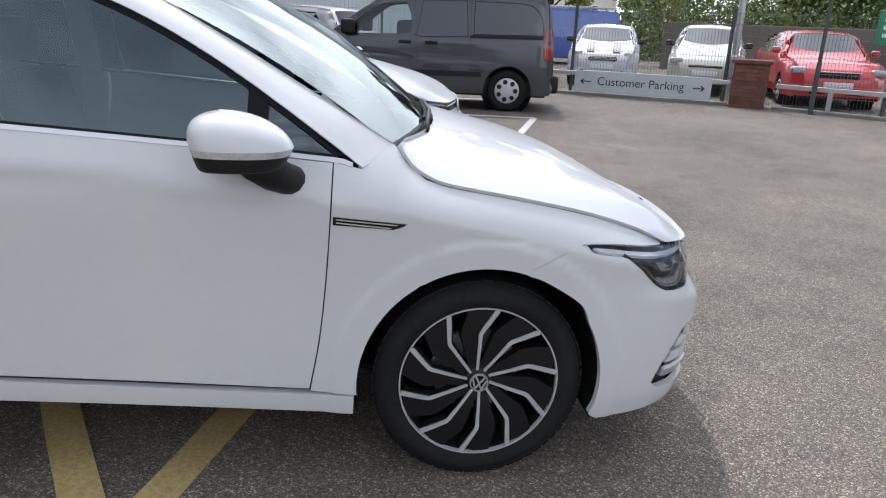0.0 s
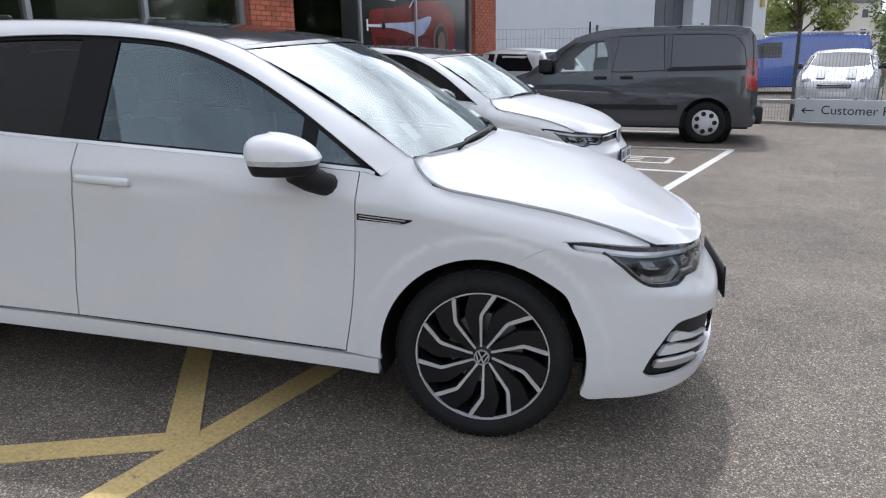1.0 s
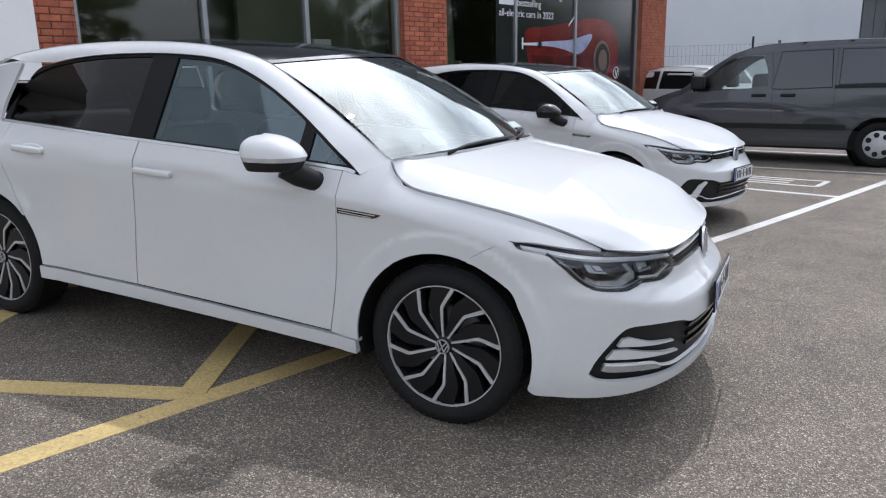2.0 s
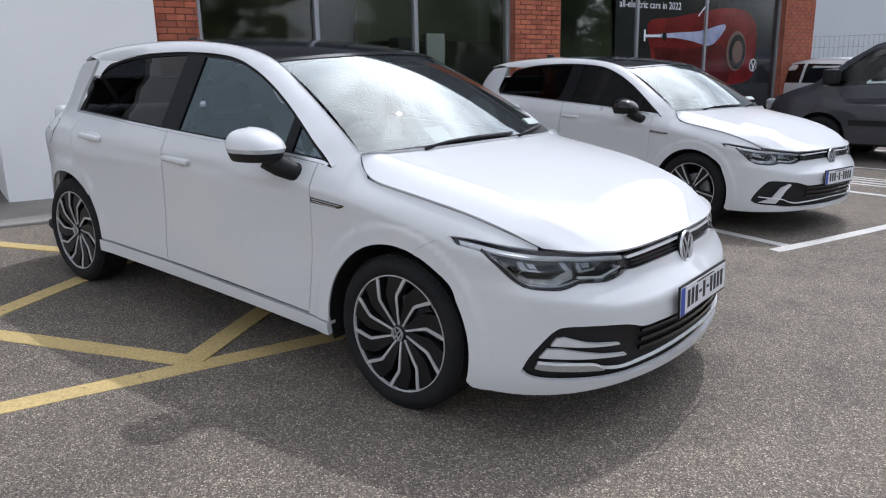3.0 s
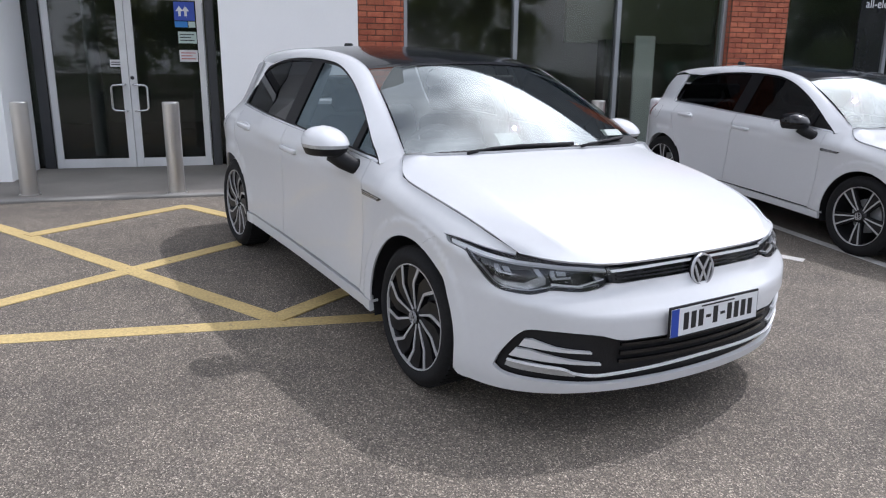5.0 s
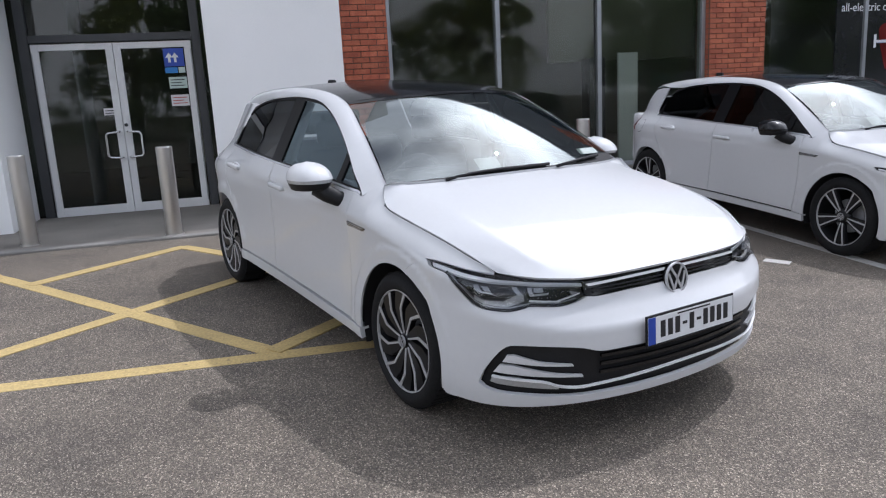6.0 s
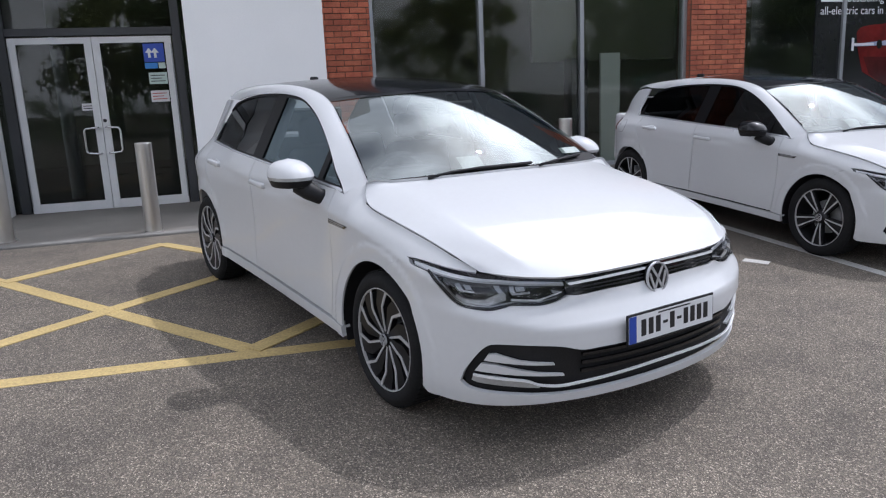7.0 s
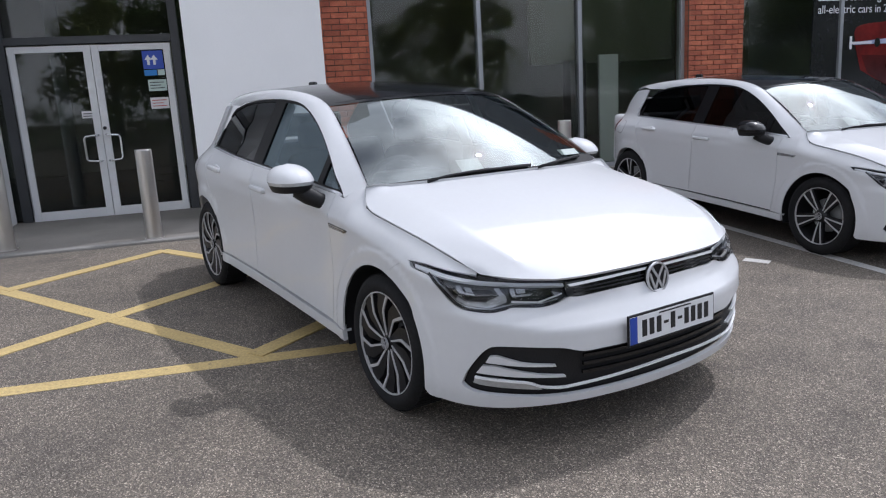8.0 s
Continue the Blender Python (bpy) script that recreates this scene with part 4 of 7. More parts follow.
class Hatch:
    """The skin of a five-door hatchback as smooth functions, so that each panel can be cut out of it."""

    XC = -0.2
    XR = -2.45
    TAIL = -3.40

    def nose(self, z):
        return curve_at(z, ((0.17, 0.850), (0.21, 0.866), (0.30, 0.880), (0.42, 0.888), (0.50, 0.881), (0.528, 0.874), (0.556, 0.850), (0.60, 0.815), (0.65, 0.795), (0.70, 0.782), (0.78, 0.765)))

    def bend(self, z):
        return curve_at(z, ((0.2, 5.6), (0.5, 6.0), (0.60, 6.2), (0.66, 6.6), (0.70, 7.0), (0.75, 7.2), (0.8, 7.2)))

    def crease(self, x):
        return curve_at(x, ((-3.3, 0.925), (-2.3, 0.918), (-1.5, 0.906), (-1.1, 0.893), (-0.46, 0.850), (0.0, 0.782), (0.3, 0.72), (0.6, 0.66)))

    def width(self, x, z):
        """Half the width of the flank, before the nose and the tail round it in."""
        w = curve_at(z, ((0.15, 0.862), (0.21, 0.876), (0.26, 0.886), (0.31, 0.889), (0.45, 0.889), (0.60, 0.888), (0.74, 0.896), (0.84, 0.905), (0.95, 0.907), (1.5, 0.907)))
        zc = self.crease(x)
        d = z - zc
        slope = lerp_at(x, ((-1.2, 0.47), (-0.5, 0.50), (-0.1, 0.62), (0.5, 0.6)))
        # a soft edge along the shoulder
        soft = 0.003
        over = d / 2 + math.sqrt(d * d / 4 + soft * soft)
        lin = slope * over - slope * soft * 0.3
        f = soft_step((x + 0.52) / 0.26)
        if f > 0:
            # the front wing rolls over to the bonnet's edge
            zs = self.shut_z(x)
            ahead = max(min(x, 0.55) - self.XC, 0.0) / (self.nose(zs) - self.XC)
            ys = self.shut_y(x) / math.sqrt(max(0.2, 1 - ahead ** self.bend(zs)))
            lin += f * ((0.899 - ys) * (over / max(zs - zc, 0.03)) ** 1.5 - lin)
        w -= lin
        w -= 0.05 * max(0.0, z - 0.97)
        # a shallow hollow under the shoulder edge
        w -= 0.005 * math.exp(-(((d + 0.040) / 0.026) ** 2)) * soft_step((-0.30 - x) / 0.4) * soft_step((x + 2.9) / 0.4)
        w -= max(0.0, -1.95 - x) * 0.11 * soft_step((z - 0.86) / 0.2)
        # waisted flanks between the arches
        w -= 0.006 * soft_step((0.75 - z) / 0.4) * soft_step(1 - abs(x + 1.3) / 1.0)
        for cx in (0.0, -2.62):
            r = math.hypot(x - cx, z - 0.32)
            w += 0.0075 * soft_step((0.452 - r) / 0.030)
        return w

    # distance along the flank and round the nose, at one height
    TABLE = None

    def table(self):
        if Hatch.TABLE is None:
            # fine steps at first, where x runs fast
            fine, q, last = [], self.XC, None
            for k in range(801):
                c = (k / 800) ** 2.6
                s = math.sqrt(max(0.0, 1 - c * c))
                x, y = self.XC + 1.085 * c ** (2 / 5.0), 0.897 * s
                if last:
                    q += math.hypot(x - last[0], y - last[1])
                last = (x, y)
                fine.append((q, c))
            Hatch.TABLE = (np.array([f[0] for f in fine]), np.array([f[1] for f in fine]))
        return Hatch.TABLE

    @property
    def mid(self):
        return float(self.table()[0][-1])

    def body(self, q, z):
        """A point of the skin on the car's right side; q past mid lies on the left half."""
        sign = -1
        if q > self.mid:
            q, sign = 2 * self.mid - q, 1
        if q <= self.XC:
            x = q
            y = self.width(x, z)
            if x < self.XR:
                t = min((self.XR - x) / (self.XR - self.TAIL), 1.0)
                y *= math.sqrt(max(0.0, 1 - t**3))
            return (x, sign * y, z)
        qs, cs = self.table()
        c = float(np.interp(q, qs, cs))
        s = math.sqrt(max(0.0, 1 - c * c))
        # the ledge under the lamps rises towards the corners
        zn = z - 0.055 * soft_step((0.9 - c) / 0.55) * math.exp(-(((z - 0.57) / 0.07) ** 2))
        x = self.XC + (self.nose(zn) - self.XC) * c ** (2 / self.bend(z))
        return (x, sign * self.width(x, z) * s, z)

    def q_at_y(self, y, z):
        """q of the nose point that lies y off the middle."""
        lo, hi = 0.0, 1.0
        for _ in range(24):
            c = (lo + hi) / 2
            x = self.XC + (self.nose(z) - self.XC) * c ** (2 / self.bend(z))
            if self.width(x, z) * math.sqrt(1 - c * c) > y:
                lo = c
            else:
                hi = c
        qs, cs = self.table()
        return float(np.interp(lo if y > 0 else 1.0, cs, qs))

    def q_at_x(self, x, z):
        if x <= self.XC:
            return x
        c = ((x - self.XC) / (self.nose(z) - self.XC)) ** (self.bend(z) / 2)
        qs, cs = self.table()
        return float(np.interp(min(c, 1.0), cs, qs))

    def flank(self, x, z):
        """The flank alone, for the windows and the pillars: never rounded into the nose."""
        return (x, -self.width(x, z), z)

    # lines of the upper body
    def glass_top(self, x):
        return curve_at(x, ((-2.60, 1.08), (-2.575, 1.17), (-2.54, 1.232), (-2.45, 1.289), (-2.28, 1.332), (-2.03, 1.361), (-1.69, 1.378), (-1.40, 1.374), (-1.19, 1.352), (-0.98, 1.285), (-0.775, 1.187), (-0.565, 1.062), (-0.375, 0.935)))

    def belt(self, x):
        return curve_at(x, ((-2.62, 1.03), (-2.0, 1.016), (-1.55, 0.998), (-1.0, 0.978), (-0.47, 0.952), (-0.37, 0.932)))

    def roof_edge(self, x):
        """Outer edge of windscreen and roof: (half width, height)."""
        y = curve_at(x, ((-3.10, 0.50), (-2.7, 0.555), (-2.2, 0.585), (-1.6, 0.60), (-1.02, 0.607), (-0.75, 0.655), (-0.5, 0.71), (-0.28, 0.762)))
        z = curve_at(x, ((-3.10, 1.300), (-2.7, 1.372), (-2.2, 1.418), (-1.7, 1.432), (-1.3, 1.412), (-1.02, 1.356), (-0.75, 1.232), (-0.5, 1.102), (-0.28, 0.985)))
        return y, z

    def shut_y(self, x):
        return curve_at(x, ((-0.28, 0.770), (-0.25, 0.788), (-0.21, 0.805), (-0.15, 0.818), (0.06, 0.821), (0.27, 0.807), (0.44, 0.780), (0.55, 0.738)))

    def shut_z(self, x):
        return curve_at(x, ((-0.28, 0.987), (-0.25, 0.946), (-0.21, 0.918), (-0.15, 0.896), (-0.04, 0.880), (0.065, 0.866), (0.27, 0.831), (0.44, 0.784), (0.55, 0.737)))

    def crease_line(self, x):
        """The sharp fold along the bonnet, from the windscreen's corner to the lamp's inner end: (half width, height)."""
        y = curve_at(x, ((-0.25, 0.665), (0.08, 0.665), (0.28, 0.664), (0.46, 0.650), (0.58, 0.615), (0.66, 0.568), (0.72, 0.512)))
        z = curve_at(x, ((-0.25, 0.986), (0.08, 0.934), (0.28, 0.896), (0.46, 0.844), (0.58, 0.797), (0.66, 0.752), (0.72, 0.714)))
        return y, z

    def front_z(self, y):
        """Height of the bonnet's front edge, along grille and lamps."""
        return curve_at(y, ((0.0, 0.709), (0.2, 0.708), (0.4, 0.705), (0.5, 0.707), (0.55, 0.712), (0.62, 0.718), (0.68, 0.726), (0.738, 0.737)))

    def bonnet(self, u, v):
        """u from the right edge to the left, v from the windscreen to the nose."""

        def at(a, v):
            mid_x = -0.12 + v * 0.893
            zm = curve_at(mid_x, ((-0.12, 1.004), (0.0, 0.984), (0.2, 0.938), (0.4, 0.878), (0.55, 0.816), (0.66, 0.762), (0.72, 0.732), (0.775, 0.705)))
            fold_x = -0.25 + v * 0.97
            yk, zk = self.crease_line(fold_x)
            if a <= 0.8:
                t = a / 0.8
                return Vector((mid_x + (fold_x - mid_x) * t**3, yk * t, zm + (zk - zm) * t * t))
            t = (a - 0.8) / 0.2
            edge_x = -0.28 + v * 0.83
            ze = self.shut_z(edge_x)
            ye = -self.body(self.q_at_x(edge_x, ze), ze)[1] - 0.0014
            p = Vector((fold_x, yk, zk)).lerp(Vector((edge_x, ye, ze)), t)
            p.z += 0.006 * 4 * t * (1 - t)
            return p

        r = 2 * u - 1
        a = abs(r)
        p = at(a, v)
        w = soft_step((v - 0.80) / 0.20)
        if w > 0:
            # the front edge lies on the nose's skin
            end = at(a, 1.0)
            z = self.front_z(end.y)
            p += w * (Vector((self.body(self.q_at_y(end.y, z), z)[0] + 0.002, end.y, z)) - end)
        return (p.x, math.copysign(p.y, r), p.z)

    def screen(self, u, v):
        """Windscreen: v from the bottom to the top."""
        r = 2 * u - 1
        xb, zb, yb = -0.13 - 0.16 * r * r, 1.012 - 0.03 * r * r, 0.755
        xt, zt, yt = -0.775 - 0.24 * r * r, 1.399 - 0.045 * r * r, 0.600
        puff = 0.030 * 4 * v * (1 - v)
        return (xb + (xt - xb) * v + puff * 0.5, r * (yb + (yt - yb) * v), zb + (zt - zb) * v + puff * 0.85)

    def roof(self, u, v):
        """Roof: v from the windscreen to the tail."""
        r = 2 * u - 1
        x0 = -0.775 - 0.24 * r * r
        x1 = -2.98
        x = x0 + (x1 - x0) * v
        xm = -0.775 + (-2.98 + 0.775) * v
        zm = curve_at(xm, ((-3.12, 1.338), (-2.8, 1.392), (-2.4, 1.436), (-2.0, 1.458), (-1.6, 1.466), (-1.2, 1.448), (-0.95, 1.424), (-0.775, 1.399)))
        xe = -1.015 + (-2.98 + 1.015) * v
        ye, ze = self.roof_edge(xe)
        return (x, r * ye, zm + (ze - zm) * abs(r) ** 2.4)


def build_hatch(m, spec):
    """A white five-door hatchback with all its panels, glass, lamps, wheels and what shows of the inside."""
    h = Hatch()
    paint = spec["paint"]
    car = thing("car", m, spec["label"], "car", spec.get("group", ""))
    stretch = spec.get("stretch")

    def fit_mesh(me):
        if stretch:
            me.transform(Matrix.Diagonal((*stretch, 1)))
        return me

    def panel(name, loop, material, parent=car, label="", both=True, surf=None, **kw):
        made = []
        for flip in ((False, True) if both else (False,)):
            me = fit_mesh(skin(loop, surf or h.body, flip_y=flip, **kw))
            made.append(skin_part(name, me, material, parent, label))
        return made

    def grid(name, fn, nu, nv, material, parent=car, label="", rim=0.0, mirror=False):
        made = []
        for s in ((1, -1) if mirror else (1,)):
            bm = sheet(lambda u, v: Vector(fn(u, v)) * 1.0 if s == 1 else Vector((fn(u, v)[0], -fn(u, v)[1], fn(u, v)[2])), nu, nv, rim)
            if s == -1:
                bmesh.ops.reverse_faces(bm, faces=bm.faces[:])
            ob = part(name, bm, material, parent, label, smooth=True)
            fit_mesh(ob.data)
            made.append(ob)
        return made

    def solid(name, bm, material, parent=car, label="", smooth=False, scaled=True, m=None):
        ob = part(name, bm, material, parent, label, smooth, m)
        if scaled:
            fit_mesh(ob.data)
        return ob

    R = 0.362
    mid = h.mid
    qx, qy = h.q_at_x, h.q_at_y

    def along(points):
        """Turn (x, z) points of the flank and nose into the skin's own measure."""
        return [(qx(x, z), z) for x, z in points]

    def across(points):
        return [(qy(y, z), z) for y, z in points]

    # flanks
    shut = [(x, h.shut_z(x)) for x in (-0.28, -0.25, -0.21, -0.17, -0.12, -0.04, 0.06, 0.16, 0.28, 0.38, 0.47, 0.54)]
    lamp_top = [(0.546, 0.733), (0.472, 0.745), (0.374, 0.757), (0.319, 0.7605), (0.257, 0.760)]
    split = [(0.257, 0.760), (0.19, 0.730), (0.125, 0.692), (0.10, 0.668)]
    a_split = math.degrees(math.atan2(0.668 - 0.32, 0.10))
    wing = outline(
        [(-0.492, 0.292), (-0.470, 0.45), (-0.458, 0.62), (-0.452, 0.80), (-0.450, 0.915)],
        [(-0.450, 0.915), (-0.450, 0.949)],
        [(-0.450, 0.949), (-0.41, 0.940), (-0.375, 0.934)],
        [(-0.375, 0.934), (-0.386, 0.941)],
        [(-0.386, 0.941), (-0.291, 0.994)],
        [(-0.291, 0.994), (-0.28, 0.986)],
        along(shut),
        along(lamp_top),
        along(split),
        [(qx(x, z), z) for x, z in arc(0.0, 0.32, R, a_split, 186)],
        [(-0.36, 0.284), (-0.492, 0.292)],
    )
    panel("front_wing", wing, paint, gap=0.0007, cell=0.02, rim=0.010, label="white front wing")
    door_f = outline(
        [(-0.492, 0.297), (-0.470, 0.45), (-0.458, 0.62), (-0.452, 0.80), (-0.450, 0.945)],
        [(x, h.belt(x)) for x in (-0.450, -0.8, -1.2, -1.528)],
        [(-1.528, h.belt(-1.528)), (-1.540, 0.85), (-1.566, 0.62), (-1.582, 0.45), (-1.585, 0.325)],
        [(-1.585, 0.325), (-1.0, 0.312), (-0.492, 0.297)],
    )
    doors = panel("front_door", door_f, paint, gap=0.003, label="white front door")
    door_r = outline(
        [(-1.528, h.belt(-1.528)), (-1.540, 0.85), (-1.566, 0.62), (-1.582, 0.45), (-1.585, 0.325)],
        [(-1.585, 0.325), (-2.255, 0.335)],
        [(-2.62 + (R + 0.012) * math.cos(radians(a)), 0.32 + (R + 0.012) * math.sin(radians(a))) for a in (3, 15, 28, 42)],
        [(-2.345, 0.575), (-2.40, 0.68), (-2.455, 0.80), (-2.49, 0.92), (-2.50, h.belt(-2.5))],
        [(x, h.belt(x)) for x in (-2.5, -2.1, -1.8, -1.528)],
    )
    doors_r = panel("rear_door", door_r, paint, gap=0.003, label="white rear door")
    quarter = outline(
        [(-2.50, h.belt(-2.5)), (-2.49, 0.92), (-2.455, 0.80), (-2.40, 0.68), (-2.345, 0.575)],
        arc(-2.62, 0.32, R, 44, 180, 20),
        [(-2.982, 0.32), (-3.10, 0.40), (-3.16, 0.60), (-3.18, 0.82)],
        [(-3.18, 0.82), (-2.96, 0.845)],
        [(-2.96, 0.845), (-2.97, 0.985)],
        [(-2.97, 0.985), (-3.17, 0.975)],
        [(-3.17, 0.975), (-3.10, 1.12), (-2.98, 1.24), (-2.90, 1.30)],
        [(-2.90, 1.30), (-2.75, 1.318), (-2.62, 1.322)],
        [(-2.62, 1.322), (-2.63, 1.23), (-2.645, 1.12), (-2.63, 1.035)],
    )
    panel("quarter_panel", quarter, paint, label="white rear quarter panel")
    sill = outline([(-0.366, 0.283), (-0.9, 0.298), (-1.6, 0.318), (-2.262, 0.328)], [(-2.262, 0.328), (-2.262, 0.262)], [(-2.262, 0.262), (-1.6, 0.252), (-0.9, 0.238), (-0.366, 0.222)])
    panel("sill", sill, paint, lift=0.006, rim=0.05, label="white painted sill")

    # rear corner lamp, spoiler blade and tail
    lamp_r = outline([(-2.965, 0.848), (-2.975, 0.982)], [(-2.975, 0.982), (-3.22, 0.97)], [(-3.22, 0.97), (-3.24, 0.85)], [(-3.24, 0.85), (-2.965, 0.848)])
    panel("rear_lamp", lamp_r, RED_LENS, label="dark red rear lamp")
    tail_low = outline([(-2.984, 0.32), (-3.10, 0.40), (-3.16, 0.60), (-3.18, 0.82)], [(-3.18, 0.82), (-3.385, 0.80)], [(-3.385, 0.80), (-3.39, 0.24)], [(-3.39, 0.24), (-2.984, 0.25)])
    panel("rear_bumper", tail_low, paint, label="white rear bumper corner")
    solid("tailgate", rounded(-3.36, -0.60, 0.45, -3.22, 0.60, 1.02, 0.05), paint, label="white tailgate")
    solid("rear_window", rounded(-3.15, -0.46, 1.03, -3.02, 0.46, 1.22, 0.03), BLACK_GLOSS, label="dark rear window")

    # nose
    def both_sides(pts):
        """Mirror a run of (q, z) that ends near the middle."""
        return pts + [(2 * mid - q, z) for q, z in pts[::-1]]

    top = across([(0.456, 0.640), (0.40, 0.636), (0.246, 0.642), (0.0, 0.644)])
    lamp_low = [*along([(0.257, 0.757), (0.293, 0.738), (0.385, 0.726), (0.425, 0.702), (0.458, 0.676), (0.516, 0.623)]), *across([(0.82, 0.612), (0.79, 0.608), (0.748, 0.607), (0.70, 0.616), (0.672, 0.622), (0.572, 0.615), (0.50, 0.625), (0.456, 0.640)])]
    half = [
        (qx(0.372, 0.202), 0.202),
        *[(qx(x, z), z) for x, z in arc(0.0, 0.32, R, -16, a_split, 16)][:-1],
        *along([(0.10, 0.668), (0.125, 0.692), (0.19, 0.730), (0.257, 0.760)]),
        *lamp_low[1:],
        *top[1:],
    ]
    bottom = across([(0.0, 0.226), (0.3, 0.225), (0.55, 0.222), (0.70, 0.217), (0.79, 0.211), (0.835, 0.206)])
    outer = half + [(2 * mid - q, z) for q, z in half[::-1][1:]]
    low = [(2 * mid - q, z) for q, z in bottom[::-1]] + bottom[1:]
    bumper_loop = outline(outer, [outer[-1], low[0]], low)
    mouth_half = across([(0.831, 0.308), (0.823, 0.362), (0.803, 0.423), (0.782, 0.462), (0.756, 0.479), (0.686, 0.478), (0.59, 0.469), (0.523, 0.459), (0.446, 0.438), (0.361, 0.438), (0.233, 0.438), (0.0, 0.438)])
    mouth_low = across([(0.0, 0.262), (0.278, 0.261), (0.478, 0.259), (0.594, 0.263), (0.707, 0.272), (0.779, 0.277), (0.814, 0.286), (0.831, 0.308)])
    mouth = outline(mouth_half + [(2 * mid - q, z) for q, z in mouth_half[::-1][1:]], [(2 * mid - q, z) for q, z in mouth_low[::-1]] + mouth_low[1:])
    panel("front_bumper", bumper_loop, paint, holes=(mouth,), both=False, gap=0.001, cell=0.024, rim=0.02, label="white front bumper")

    def behind(depth):
        """The nose's skin set back by depth."""

        def fn(q, z):
            e = 0.004
            a, b = Vector(h.body(q, z)), Vector(h.body(q + e, z))
            c = Vector(h.body(q, z + e))
            n = (b - a).cross(c - a)
            return a - n.normalized() * depth

        return fn

    intake = panel("air_intake", shrink(mouth, -0.006), BLACK_PLASTIC, both=False, surf=behind(0.028), gap=0.0, rim=0.0, cell=0.05, label="black lower air intake")[0]
    # cross bars of the intake and its chrome strip, coloured white for a bright reflection
    for z0, z1 in ((0.336, 0.350), (0.372, 0.386), (0.408, 0.420)):
        half_bar = across([(0.44, z0), (0.2, z0), (0.0, z0)])
        up = across([(0.44, z1), (0.2, z1), (0.0, z1)])
        loop = outline(half_bar + [(2 * mid - q, z) for q, z in half_bar[::-1][1:]], ([(2 * mid - q, z) for q, z in up] + up[::-1][1:]))
        panel("intake_bar", loop, BLACK_GLOSS, intake, both=False, surf=behind(0.012), gap=0.0, rim=0.012, cell=0.06)
    chrome = ((0.807, 0.343), (0.667, 0.328), (0.604, 0.305), (0.525, 0.293), (0.439, 0.297), (0.295, 0.304), (0.117, 0.312), (0.0, 0.314))
    strip = across([(y, z - 0.004) for y, z in chrome])
    strip_up = across([(y, z + 0.003) for y, z in chrome])
    panel("bright_strip", outline(strip + [(2 * mid - q, z) for q, z in strip[::-1][1:]], [(2 * mid - q, z) for q, z in strip_up] + strip_up[::-1][1:]), LED_SHINE_WHITE, intake, "silver strip, its shine coloured white", both=False, surf=behind(0.002), gap=0.0, rim=0.012, cell=0.06)
    for pts, mat in spec.get("fins") or (
        ([(0.784, 0.407), (0.774, 0.434), (0.754, 0.438), (0.68, 0.410), (0.644, 0.403), (0.555, 0.391), (0.554, 0.385), (0.66, 0.393), (0.744, 0.403)], paint),
        ([(0.805, 0.360), (0.792, 0.392), (0.756, 0.393), (0.675, 0.370), (0.615, 0.356), (0.513, 0.341), (0.512, 0.334), (0.633, 0.345), (0.751, 0.356)], paint),
        ([(0.810, 0.317), (0.807, 0.338), (0.75, 0.340), (0.667, 0.322), (0.604, 0.299), (0.601, 0.291), (0.713, 0.303), (0.796, 0.311)], GALV),
    ):
        panel("intake_fin", across(pts), mat, intake, "pale intake fin", surf=behind(0.008), gap=0.0, rim=0.016, cell=0.04)

    # bar between the lamps
    bar_low = across([(0.452, 0.643), (0.40, 0.639), (0.2, 0.646), (0.0, 0.648)])
    bar_up = across([(0.455, 0.694), (0.2, 0.703), (0.0, 0.705)])
    bar = outline(bar_low + [(2 * mid - q, z) for q, z in bar_low[::-1][1:]], [(2 * mid - q, z) for q, z in bar_up] + bar_up[::-1][1:])
    grille = panel("grille", bar, BLACK_GLOSS, both=False, surf=behind(0.010), gap=0.0, rim=0.02, label="slim black grille")[0]
    line_low = across([(0.44, 0.677), (0.2, 0.685), (0.0, 0.687)])
    line_up = across([(0.45, 0.687), (0.2, 0.695), (0.0, 0.697)])
    # plain white stands in for the bright reflection in this chrome strip
    panel("grille_strip", outline(line_low + [(2 * mid - q, z) for q, z in line_low[::-1][1:]], [(2 * mid - q, z) for q, z in line_up] + line_up[::-1][1:]), LED_SHINE_WHITE, grille, "bright grille strip", both=False, surf=behind(0.0), gap=0.0, rim=0.012, cell=0.05)
    for z0 in (0.653, 0.666):
        rib = across([(0.42, z0 - 0.004), (0.2, z0), (0.0, z0 + 0.001)])
        rib_up = across([(0.42, z0 + 0.001), (0.2, z0 + 0.005), (0.0, z0 + 0.006)])
        panel("grille_rib", outline(rib + [(2 * mid - q, z) for q, z in rib[::-1][1:]], [(2 * mid - q, z) for q, z in rib_up] + rib_up[::-1][1:]), BLACK_PLASTIC, grille, both=False, surf=behind(0.003), gap=0.0, rim=0.008, cell=0.05)

    # headlamps
    lamp = [*along([(0.257, 0.757), (0.319, 0.7575), (0.374, 0.754), (0.472, 0.742), (0.546, 0.730)]), *across([(0.70, 0.7255), (0.661, 0.721), (0.565, 0.711), (0.50, 0.703), (0.457, 0.699)]), (qy(0.453, 0.665), 0.665), *lamp_low[::-1][:-1]]
    lamp_loop = outline(lamp)
